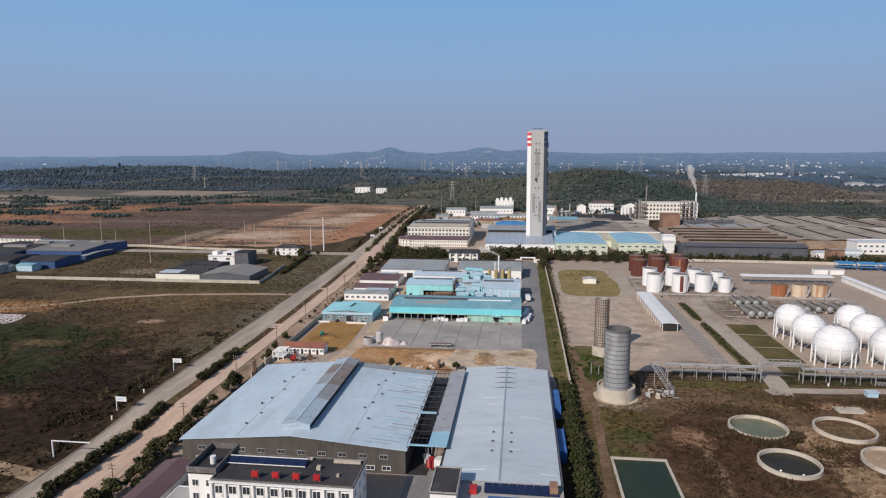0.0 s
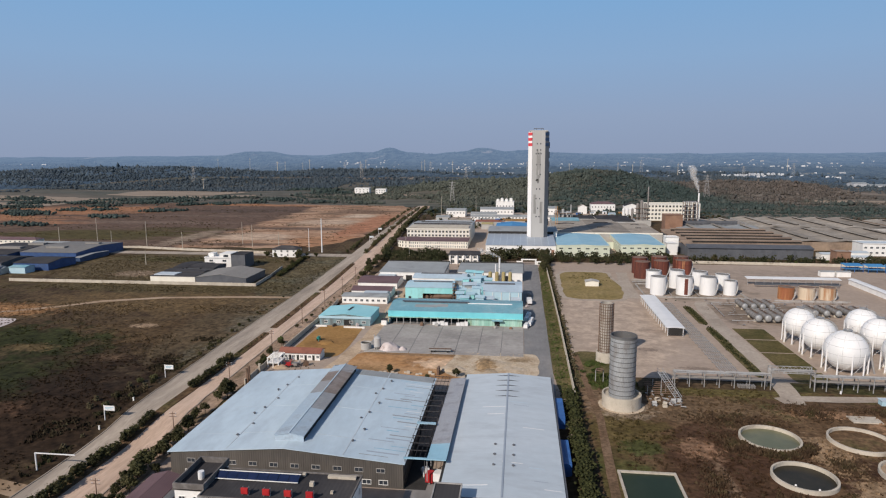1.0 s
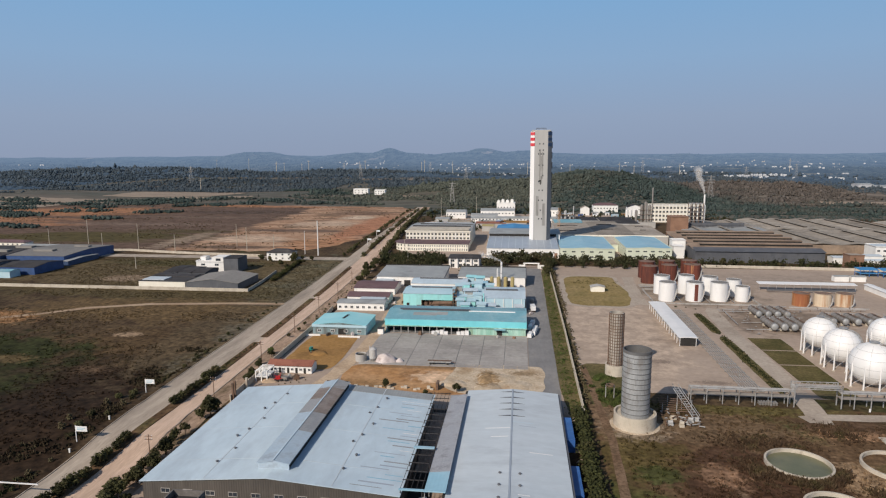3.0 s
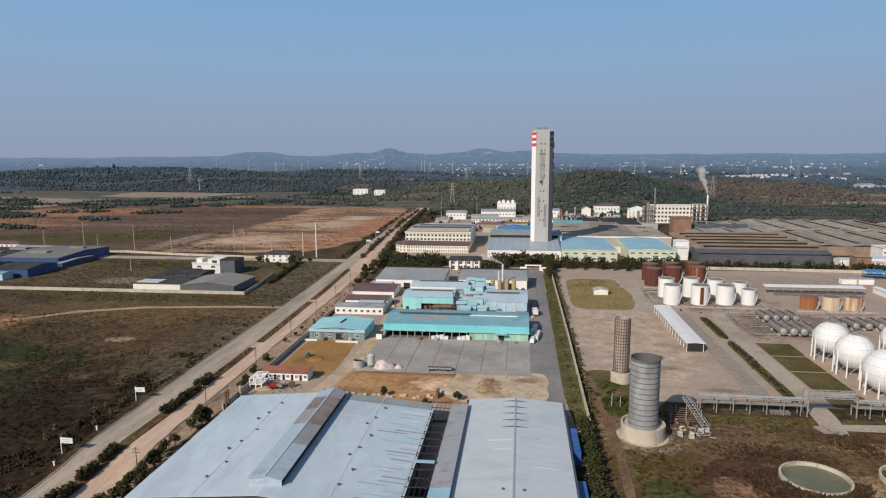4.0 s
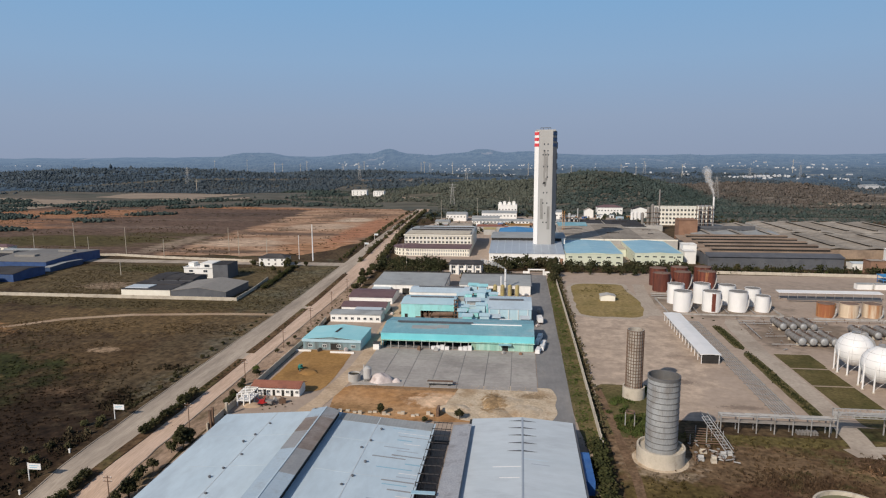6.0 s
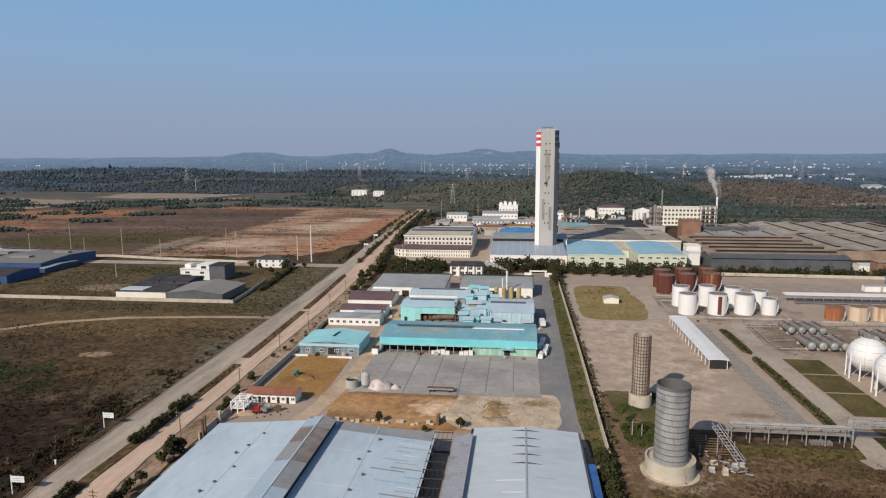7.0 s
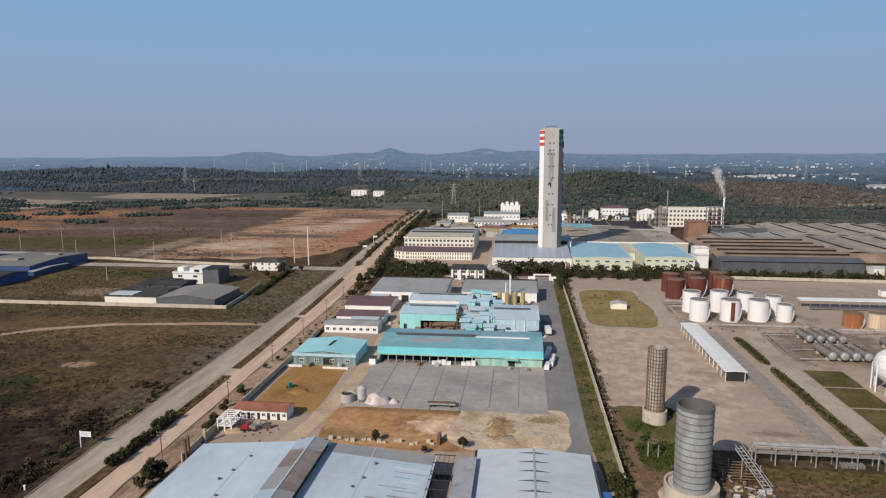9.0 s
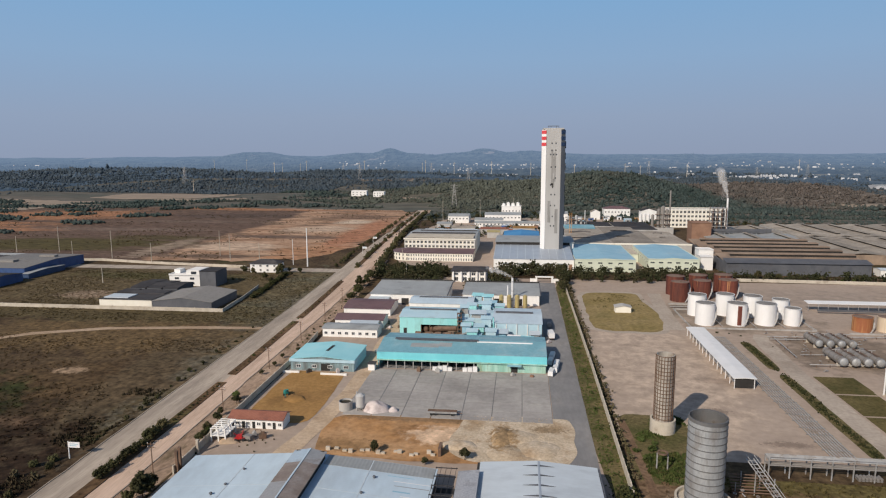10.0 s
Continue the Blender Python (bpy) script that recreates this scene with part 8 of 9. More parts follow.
M["belt_leaf"] = material("belt_leaf", (0.036, 0.043, 0.021), (0.062, 0.066, 0.032), 0.08, 0.9, c3=(0.105, 0.084, 0.048), scale3=0.05, amount3=0.42, bump=0.3, rnd=0.35, island=True, spec=0.1, through_light=0.25)
tree_belt()
for x in np.arange(118, 420, 6.0):
    plant(int(rng.integers(0, 4)), x, 480 - max(0, (x - 215) * 0.09) + rng.normal(0, 2.5), rng.uniform(0.55, 0.95))
for y in np.arange(440, 500, 6):
    plant(int(rng.integers(0, 3)), 16 + rng.normal(0, 1.5), y, rng.uniform(0.9, 1.2))
# single trees in the soil plot and round the houses
for i, x, y, s in ((1, -48.9, 222.5, 0.75), (1, -23.8, 221, 0.8), (3, -10, 216.5, 0.6), (1, 3, 213.5, 0.7), (1, -34, 217, 0.55), (3, -100, 228, 0.8), (0, -101, 236, 0.9), (0, -99.5, 222, 0.9),
                   (1, -190, 466, 1.0), (1, -199, 472, 1.1), (2, -172, 470, 1.1), (1, -168, 476, 0.9), (0, -203, 450, 0.9), (1, -167, 440, 0.9), (1, -164, 452, 0.9), (0, -162, 462, 0.9), (1, -160, 474, 0.9), (0, -170, 460, 1.1), (1, -175, 450, 1.0)):
    plant(i, x, y, s)


PEAKS = [(-24.3, 1.8, 24), (-22.0, 1.5, 20), (-19.7, 1.0, 10), (-28, 2.0, 8), (-11.8, 1.5, 46), (-14.6, 1.3, 24), (-16.3, 1.0, 14), (-9.2, 1.2, 20), (-3.5, 1.9, 40), (-6.5, 1.4, 18), (0.2, 2.0, 27), (3.2, 2.5, 18), (9, 3, 9), (13.5, 1.6, 13), (19, 5, 6), (29, 4, 10)]


def far_height(a, d):
    """Height of the far land at an angle in degrees from straight ahead and a distance."""
    x, y = -4 + d * math.sin(radians(a)), 20 + d * math.cos(radians(a))
    z = T(x, y) + 1.5
    k = S((d - 1760) / 260)
    z += k * 9.0 * max(0, noise.noise((x * 0.0016, y * 0.0045, 3.0)) + 0.15) + k * 5.0 * noise.noise((x * 0.006, y * 0.012, 8.0)) + k * 1.6 * noise.noise((x * 0.03, y * 0.03, 1.0))
    z += 55 * max(0, (d - 2500) / 2150) ** 2
    for c, s, h in PEAKS:
        z += 1.5 * h * (1 + 0.10 * noise.noise((a * 2.2, d * 0.004, c))) * math.exp(-((a - c) / s) ** 2 - ((d - 4250) / 330) ** 2)
    return x, y, z - 9 * (1 - S((d - 1690) / 60))


def land(x, y):
    d = math.hypot(x + 4, y - 20)
    return T(x, y) if d < 1700 else far_height(math.degrees(math.atan2(x + 4, y - 20)), d)[2]


def far_woods():
    """Woods and belts of trees in the distance, thinned by a map of clearings."""
    near, far = ([], [], []), ([], [], [])
    tries = 210000
    ys = 840 + (rng.random(tries) ** 1.25) * 1300
    xs = (rng.random(tries) * 1.72 - 1.0) * (ys - 26)
    for x, y in zip(xs, ys):
        if cut_out(x, y) or math.hypot(x, y) > 2250:
            continue
        hill = 0.0
        for cx, cy, sx, sy, h in HILLS[:9]:
            q = ((x - cx) / sx) ** 2 + ((y - cy) / sy) ** 2
            if q < 5:
                hill += math.exp(-q)
        dens = 0.20 + 1.1 * noise.noise((x * 0.0022, y * 0.006, 2.0)) + 0.9 * noise.noise((x * 0.009, y * 0.024, 5.0)) + 1.2 * hill
        if x > -450 and math.hypot(x, y) > 1450:
            dens *= 0.6
        if x < -420:
            dens += 0.5 if y > 1300 else -0.35
        if x < -150 and y < 1190:
            dens -= 0.4
        if x > 480 and x > 0.37 * y and y > 1150:
            dens *= 0.3
        if rng.random() < dens:
            k = far if math.hypot(x, y) > 1400 + 120 * noise.noise((x * 0.01, y * 0.01, 6)) else near
            big = (1 + max(0, y - 1100) / 1500) * math.exp(0.35 * rng.standard_normal())
            z = land(x, y)
            for q in range(3 if k is near else 2):
                s = big * rng.uniform(0.7, 1.7)
                h = s * rng.uniform(0.6, 1.25)
                k[0].append((x + rng.normal(0, 1.5) * big, y + rng.normal(0, 1.5) * big, z + h * 0.6))
                k[1].append(s)
                k[2].append(h)
    for k, mt, lab in ((near, "hazed_far_leaf", "mixed green and brown woodland behind the works, tinted blue-grey for haze"), (far, "hazed_ridge_leaf", "woodland on the ridges, coloured blue for the haze")):
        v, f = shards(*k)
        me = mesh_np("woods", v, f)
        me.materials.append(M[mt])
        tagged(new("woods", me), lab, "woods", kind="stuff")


def cut_out(x, y):
    """Open ground: the graded fields, the road and the works."""
    if y < 960 + 30 * noise.noise((x * 0.01, 1, 1)) and -480 < x < -150 or -170 < x < -132 and y < 960:
        return True
    if y < 860 and -110 < x < 500:
        return True
    if 640 < x < 920 and 1360 < y < 1490:
        return True
    return x < -480 and y < 800


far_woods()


def tufts(centres, sizes):
    """Ragged tufts of seven upright blades each."""
    c, r = np.asarray(centres, float), np.asarray(sizes, float)
    n = len(c)
    a = rng.uniform(0, 6.283, (n, 7))
    d = rng.uniform(0.0, 0.9, (n, 7))
    base = c[:, None, :] + np.stack([np.cos(a) * d, np.sin(a) * d, np.zeros_like(a)], -1) * r[:, None, None]
    b = rng.uniform(0, 6.283, (n, 7))
    side = np.stack([np.cos(b), np.sin(b), np.zeros_like(b)], -1) * (r[:, None] * rng.uniform(0.25, 0.55, (n, 7)))[..., None]
    lean = rng.normal(0, 0.35, (n, 7, 3)) * r[:, None, None]
    lean[..., 2] = r[:, None] * rng.uniform(0.5, 1.2, (n, 7))
    v = np.stack([base - side, base + side, base + lean], 2).reshape(-1, 3)
    return v, np.arange(len(v)).reshape(-1, 3)


def scatter(name, n, x0, x1, y0, y1, size, mat, label, keep, squash=0.7):
    c, r = [], []
    for x, y in zip(rng.uniform(x0, x1, n), rng.uniform(y0, y1, n)):
        if keep(x, y):
            s = size * rng.uniform(0.4, 1.3)
            c.append((x, y, T(x, y) + (s * 0.25 if squash else 0.02)))
            r.append(s)
    v, f = clumps(c, r, squash, 0.55) if squash else tufts(c, r)
    me = mesh_np(name, v, f)
    me.materials.append(mat)
    tagged(new(name, me), label, "scrub", kind="stuff")


scatter("scrub", 36000, -400, -126, 105, 470, 0.44, M["shrub_brown"], "low brown and green scrub over the dry field",
        lambda x, y: x < left_edge(y) - 2 and noise.noise((x * 0.02, y * 0.02, 1)) + 0.6 * noise.noise((x * 0.08, y * 0.08, 3)) > -0.12 and not (-240 < x < -165 and 360 < y < 445) and not (x < -331 and 370 < y < 500) and not 318 < y < 345, 0)
scatter("thicket", 2600, -146, -127, 105, 262, 0.75, M["thicket"], "dark leafless thicket beside the road", lambda x, y: x < left_edge(y) - 3 and noise.noise((x * 0.06, y * 0.06, 9)) > 0.0, 0)
scatter("scrub", 9500, 26, 220, 95, 219, 0.6, M["shrub_brown"], "low brown weeds and brush on the waste plot",
        lambda x, y: all(math.hypot(x - a, y - b) > rr + 0.8 for a, b, rr in ((70.0, 179.9, 8.2), (70.2, 158, 7.7), (94.6, 181.2, 8.3), (98.5, 161.5, 8.4), (80, 133, 8.4), (32, 201, 7.2))) and not (22 < x < 42 and 116 < y < 158) and not (x > 80 and y > 207) and noise.noise((x * 0.05, y * 0.05, 2)) > -0.2, 0)
def brush():
    """Patches of tall dry brush on the waste plot and against the near side of the murky basin."""
    c, r = [], []
    for x0, x1, y0, y1, n in BRUSH:
        for _ in range(n):
            u, v = rng.normal(0, 0.42), rng.normal(0, 0.42)
            x, y = (x0 + x1) / 2 + u * (x1 - x0), (y0 + y1) / 2 + v * (y1 - y0)
            if all(math.hypot(x - a, y - b) > q + 0.7 for a, b, q in ((70.0, 179.9, 8.2), (70.2, 158, 7.7), (94.6, 181.2, 8.3), (98.5, 161.5, 8.4))):
                c.append((x, y, T(x, y)))
                r.append(rng.uniform(0.6, 1.3) * max(0.45, 1.1 - 0.9 * math.hypot(u, v)))
    for _ in range(420):
        a, d = radians(rng.uniform(196, 345)), rng.uniform(8.6, 11.2)
        c.append((70.0 + d * math.cos(a), 179.9 + d * math.sin(a), 0))
        r.append(rng.uniform(0.9, 1.5))
    v, f = tufts(c, r)
    me = mesh_np("brush", v, f)
    me.materials.append(M["brush_brown"])
    tagged(new("brush", me), "tall dark brown dry brush over the waste plot", "scrub", kind="stuff")


brush()
scatter("scrub", 7000, -700, -160, 520, 950, 0.8, M["shrub_brown"], "scattered brown scrub on the bare fields", lambda x, y: noise.noise((x * 0.012, y * 0.03, 4)) + 0.4 * noise.noise((x * 0.05, y * 0.12, 7)) > 0.12 and x < -166, 0)
scatter("thicket", 900, -1100, -560, 850, 1080, 2.6, M["hazed_far_leaf"], "dark thickets at the edge of the bare fields", lambda x, y: noise.noise((x * 0.007, y * 0.02, 8)) > 0.12 and (y > 850 or x < -420))
def thickets(spots):
    c, r = [], []
    for x, y, a in spots:
        for k in range(int(120 * a)):
            px, py = x + rng.normal(0, 11 * a), y + rng.normal(0, 8 * a)
            s = rng.uniform(0.9, 2.4)
            c.append((px, py, T(px, py) + s * 0.7 + max(0, 1.6 * a - 0.12 * math.hypot(px - x, py - y))))
            r.append(s)
    v, f = clumps(c, r, 0.95, 0.5)
    me = mesh_np("thicket", v, f)
    me.materials.append(M["hazed_far_leaf"])
    tagged(new("thicket", me), "dark clumps of trees round the fallow field", "trees", kind="stuff")


thickets([(-521, 752, 0.8), (-545, 756, 0.5), (-511, 836, 0.9), (-485, 842, 0.6), (-642, 908, 1.1), (-604, 968, 1.3), (-632, 966, 1.0), (-559, 660, 0.7), (-590, 668, 0.6), (-642, 840, 0.9), (-600, 850, 0.7), (-662, 780, 1.2), (-700, 800, 1.2), (-514, 935, 0.9), (-470, 950, 0.8), (-560, 1000, 1.3), (-760, 880, 1.5), (-718, 971, 1.6), (-800, 960, 1.5), (-880, 1030, 1.6), (-430, 985, 0.9), (-640, 1040, 1.4), (-520, 1050, 1.5), (-410, 1040, 1.6), (-330, 1010, 1.4), (-250, 1000, 1.2)])
scatter("thicket", 1500, 118, 700, 790, 905, 1.6, M["hazed_far_leaf"], "scrub strip behind the old works halls", lambda x, y: not (135 < x < 215 and y < 800))
scatter("rubble", 1700, -27, 4, 226, 250, 0.2, M["sand"], "broken pale rubble stones", lambda x, y: noise.noise((x * 0.12, y * 0.12, 2)) > 0.0, 0.8)
scatter("tufts", 500, 28, 58, 396, 430, 0.5, M["green_strip"], "tufts of rough grass on the oval lawn", lambda x, y: noise.noise((x * 0.12, y * 0.12, 6)) > 0.05, 0)
for x, y, s in ((-99, 226, 0.9), (-97.5, 216, 0.8), (-92, 213.5, 0.7), (-86, 213, 0.5), (-88.5, 224, 0.45), (-82, 219, 0.4), (-75, 214, 0.45)):
    shrub(int(rng.choice([0, 1, 3])), x, y, s)
scatter("weeds", 1600, 24, 40, 214, 256, 0.7, M["leaf_light"], "green weeds round the silos", lambda x, y: math.hypot(x - 32.5, y - 245.6) > 4 and noise.noise((x * 0.1, y * 0.1, 2)) > -0.1, 0)
scatter("weeds", 1400, 12, 19, 206, 452, 0.45, M["leaf_light"], "rough grass along the boundary wall", lambda x, y: abs(x - 17.6) > 0.4, 0)


# ---- far white villages, plain long halls and pylons ----
M["far_white"] = material("far_white", (0.34, 0.36, 0.39), (0.56, 0.57, 0.58), 0.004, 0.9, c3=(0.30, 0.29, 0.29), scale3=0.006, amount3=0.42, bump=0.05)


def village(n):
    mb = MB()
    rr = random.Random(9)
    spots = [(rr.uniform(1750, 3600), rr.uniform(-0.3, 0.66) if k % 3 == 0 else rr.uniform(-0.1, 0.66), rr.random()) for k in range(60)] + [(2850, -0.88, 0.3)]
    rows = [(590 + 176 * k / 38 + rr.gauss(0, 3), 1992 + rr.gauss(0, 6)) for k in range(38)]
    for k in range(n + len(rows)):
        if k < n:
            cy, ca, cs = spots[k % len(spots)]
            y = cy + rr.gauss(0, 28 + 60 * cs)
            x = ca * cy + rr.gauss(0, 45 + 150 * cs)
            w, d, h = rr.uniform(3.0, 9), rr.uniform(4, 7), rr.uniform(2.2, 4.5)
            if rr.random() < 0.06:
                w *= 2.8
        else:
            x, y = rows[k - n]
            w, d, h = 4.2, 6, 4.4
        z = land(x, y)
        mb.box(x - w / 2, x + w / 2, y, y + d, z, z + h)
        mb.add([(x - w / 2, y, z + h), (x + w / 2, y, z + h), (x + w / 2, y + d / 2, z + h + 2), (x - w / 2, y + d / 2, z + h + 2), (x + w / 2, y + d, z + h), (x - w / 2, y + d, z + h)], [(0, 1, 2, 3), (3, 2, 4, 5), (0, 3, 5), (1, 4, 2)])
    solid("far_village", mb, M["far_white"], "scattered small white houses far off", "village", kind="stuff")


village(330)
for x0, x1, y, dd, h, lab in ((-94, -70, 790, 26, 8, "white gabled hall behind the works"), (-52, -10, 800, 24, 9, "long white hall with grey roof"), (-62, -30, 775, 14, 5.5, "low grey-roofed white hall"), (12, 44, 806, 24, 10, "white hall behind the tower"), (-34, -10, 850, 16, 15, "white stepped guest house"), (-60, 40, 752, 12, 4.5, "low sheds behind the works")):
    e, w, d = building("white_hall", x0, x1, y, y + dd, h, M["white_wall"], M["grey_roof"] if "guest" not in lab else M["white_wall"], lab, "gable_x" if "guest" not in lab else "flat", 2.0 if "guest" not in lab else 0, 0.4, "hall")
    windows(e, w, d, "s", max(3, int(w / 4)), h * 0.55, 1.8, 1.6)
for x0, x1, y, mt in ((-50, -22, 690, "red_tile"), (-18, 4, 700, "ochre_soil"), (-42, -30, 665, "yellow_tank"), (-80, -56, 700, "drab_roof"), (-100, -84, 735, "grey_roof")):
    building("store_shed", x0, x1, y, y + 16, 5.5, M["grey_wall"], M[mt], "store shed among the works", "gable_x", 1.2, 0.3, "shed")
for x, y, w, h in ((-308, 1206, 29, 10), (-266, 1185, 20, 9)):
    e, ww, d = building("white_house", x - w / 2, x + w / 2, y, y + 12, h, M["white_wall"], M["white_wall"], "white flat-roofed house at the wood's edge", category="house", parapet=0.5)
    windows(e, ww, d, "s", 4, h * 0.6, 2.0, 1.8)
    windows(e, ww, d, "s", 4, h * 0.2, 2.0, 1.8)
for x0, x1, y in ((672, 700, 1385), (704, 900, 1400)):
    building("far_hall", x0, x1, y, y + 30, 6, M["far_white"], M["grey_roof"], "long white hall far off", "gable_x", 2, 0.3, "hall")


# containers, stacks and vessels in the yards behind the works
rr = random.Random(33)
COLOURS = [("red_tile", "rust-red"), ("tank_white", "white"), ("blue_paint", "blue"), ("orange_soil", "orange"), ("grey_roof", "grey"), ("sky_roof", "pale blue"), ("brick_brown", "brown")]
for k in range(58):
    x, y = (rr.uniform(-95, 10), rr.uniform(665, 765)) if k < 34 else (rr.uniform(28, 128), rr.uniform(745, 850))
    if -48 < x < -20 and 685 < y < 712:
        continue
    w, d, h = rr.choice([(12, 2.5, 2.6), (6, 2.5, 2.6), (8, 5, 3.4), (5, 4, 3.0)])
    mt, word = rr.choice(COLOURS)
    e = thing("store_container", x, y, T(x, y), word + " steel storage container in the yard behind the works", "container", "storage containers", turn=rr.choice([0, 0, 90, 8]))
    part("body", MB().box(-w / 2, w / 2, -d / 2, d / 2, 0, h), M[mt], e)
    part("roof", MB().slope([(-w / 2 - 0.2, -d / 2 - 0.2, h + 0.25), (w / 2 + 0.2, -d / 2 - 0.2, h + 0.25), (w / 2 + 0.2, d / 2 + 0.2, h + 0.6), (-w / 2 - 0.2, d / 2 + 0.2, h + 0.6)], 0.2), M[rr.choice(["grey_roof", "white_roof", "drab_roof"])], e)
    part("door", MB().box(-1.0, 1.0, -d / 2 - 0.05, -d / 2 - 0.004, 0.1, h * 0.8), M["void"], e)
e = thing("orange_mast_crane", 34.6, 640, 0, "orange lattice mast crane beside the tower", "crane")
for sx in (-0.9, 0.9):
    for sy in (-0.9, 0.9):
        part("post", MB().box(sx - 0.14, sx + 0.14, sy - 0.14, sy + 0.14, 0, 27), M["orange_soil"], e)
for k in range(13):
    part("brace", MB().tube((-0.9, -0.9, k * 2.05), (0.9, -0.9, k * 2.05 + 2.05), 0.1, 4).tube((0.9, 0.9, k * 2.05), (0.9, -0.9, k * 2.05 + 2.05), 0.1, 4), M["orange_soil"], e)
e = thing("process_rack", 46, 716, 0, "pipe rack with vessels and platforms behind the tower", "process plant")
for k in range(5):
    for y in (-3, 3):
        part("post", MB().box(-10 + k * 5, -9.6 + k * 5, y, y + 0.4, 0, 13), M["pipe_grey"], e)
for z in (4, 8.4, 12.8):
    part("deck", MB().box(-10.2, 10.8, -3.2, 3.6, z, z + 0.3), M["rust_steel"], e)
for x, r, h in ((-8, 1.3, 16), (-4, 1.0, 12), (0, 1.5, 17), (5, 1.1, 14), (8.6, 0.6, 22)):
    part("vessel", MB().cyl(x, 0, 0, h, r, n=12).cyl(x, 0, h, h + 0.8, r, r * 0.3, n=12), M["tank_seam"], e)
building("blue_store", 38, 54, 742, 752, 7.0, M["blue_paint"], M["dark_roof"], "dark blue sheet-metal store behind the tower", "gable_x", 1.0, 0.3, "store")
building("teal_store", 32, 60, 672, 704, 9.2, M["teal_roof"], M["teal_roof"], "teal sheet-metal store beside the tower", "gable_x", 1.4, 0.3, "store")
building("white_cottage", 74, 85, 842, 852, 9.0, M["white_wall"], M["drab_roof"], "white gabled house behind the works", "gable_y", 3.0, 0.4, "house")
e, w, d = building("white_hall", 94, 126, 878, 896, 10.0, M["white_wall"], M["purple_roof"], "white hall with dull red-brown roof", "hip", 3.0, 0.4, "hall")
windows(e, w, d, "s", 8, 5.0, 1.8, 1.8)
building("white_hall", 132, 150, 838, 852, 11.0, M["white_wall"], M["dark_roof"], "white hall with dark gable roof", "gable_y", 3.0, 0.4, "hall")
for k in range(3):
    e = thing("storage_tank", 128 + k * 4.4, 818, 0, "small white upright tank behind the works", "storage tank", "small white tanks")
    part("shell", MB().cyl(0, 0, 0, 9, 1.8, n=16).cyl(0, 0, 9, 9.9, 1.8, 0.4, n=16), M["tank_white"], e)
# the guest house's raised gables
e = thing("roof_gables", -22, 852, 15.1, "white stepped gables on the guest house", "gable")
for k, (x, hh) in enumerate(((-9.5, 2.2), (-4, 3.4), (2, 2.6), (8, 3.4))):
    part("gable", MB().box(x - 1.9, x + 1.9, 0, 6, 0, hh).add([(x - 2.1, -0.2, hh), (x + 2.1, -0.2, hh), (x, -0.2, hh + 1.2), (x - 2.1, 6.2, hh), (x + 2.1, 6.2, hh), (x, 6.2, hh + 1.2)], [(0, 1, 2), (5, 4, 3), (0, 2, 5, 3), (1, 4, 5, 2), (0, 3, 4, 1)]), M["white_wall"], e)


def yard_trees():
    c, r = [], []
    for k in range(240):
        x, y = (rng.uniform(-125, 30), rng.uniform(660, 905)) if k < 170 else (rng.uniform(30, 240), rng.uniform(785, 900))
        if -104 < x < 44 and (750 < y < 766 or 788 < y < 832) or 140 < x < 210 and 750 < y < 790 or -28 < x < 8 and y < 662:
            continue
        s = rng.uniform(0.6, 1.3)
        for q in range(26):
            d = rng.standard_normal(3)
            c.append((x + d[0] * 1.3 * s, y + d[1] * 1.3 * s, T(x, y) + 2.4 * s + d[2] * 1.1 * s))
            r.append(s * rng.uniform(0.4, 0.9))
    v, f = shards(c, r, r)
    me = mesh_np("yard_trees", v, f)
    me.materials.append(M["belt_leaf"])
    tagged(new("yard_trees", me), "small green trees among the yards behind the works", "trees", kind="stuff")


yard_trees()


def pylon(x, y, h):
    e = thing("pylon", x, y, land(x, y), "grey lattice power pylon", "pylon", "pylons")
    mb = MB()
    for sx, sy in ((-1, -1), (1, -1), (1, 1), (-1, 1)):
        mb.tube((sx * h * 0.11, sy * h * 0.11, 0), (sx * 0.5, sy * 0.5, h), 0.22, 4)
    for k in range(7):
        z0, z1 = h * k / 7, h * (k + 1) / 7
        a0, a1 = h * 0.11 * (1 - k / 7) + 0.4, h * 0.11 * (1 - (k + 1) / 7) + 0.4
        mb.tube((-a0, -a0, z0), (a1, -a1, z1), 0.14, 4).tube((a0, -a0, z0), (-a1, -a1, z1), 0.14, 4)
    part("mast", mb, M["pipe_grey"], e)
    for z in (0.7, 0.82, 0.94):
        part("arm", MB().box(-h * 0.16, h * 0.16, -0.2, 0.2, h * z, h * z + 0.4), M["pipe_grey"], e)


for x, y, h in ((300, 1080, 38), (-110, 1010, 34), (-130, 1500, 40), (-420, 1650, 40), (-800, 1480, 40), (560, 1700, 40), (760, 1900, 42), (60, 1900, 40), (380, 2100, 42), (-300, 2100, 40), (-620, 2200, 42)):
    pylon(x, y, h)


# slim pale masts of the power line across the woods
for x, y, h in ((-1340, 2700, 52), (-1192, 2700, 56), (-947, 2400, 46), (-968, 2450, 44), (-935, 2450, 44), (-827, 2350, 42), (-600, 2340, 48), (-351, 2240, 42), (-340, 2240, 46), (-231, 2150, 44), (-108, 2150, 44), (19, 2150, 42), (-690, 1315, 30), (-470, 1900, 34), (150, 2050, 40), (290, 1980, 44), (330, 1960, 38), (-640, 1880, 36), (470, 2000, 40), (900, 2300, 46)):
    e = thing("power_mast", x, y, land(x, y) - 1, "slim pale steel power mast above the woods", "mast", "power masts")
    part("shaft", MB().cyl(0, 0, 0, h, 0.9, 0.5, 6), M["concrete"], e)
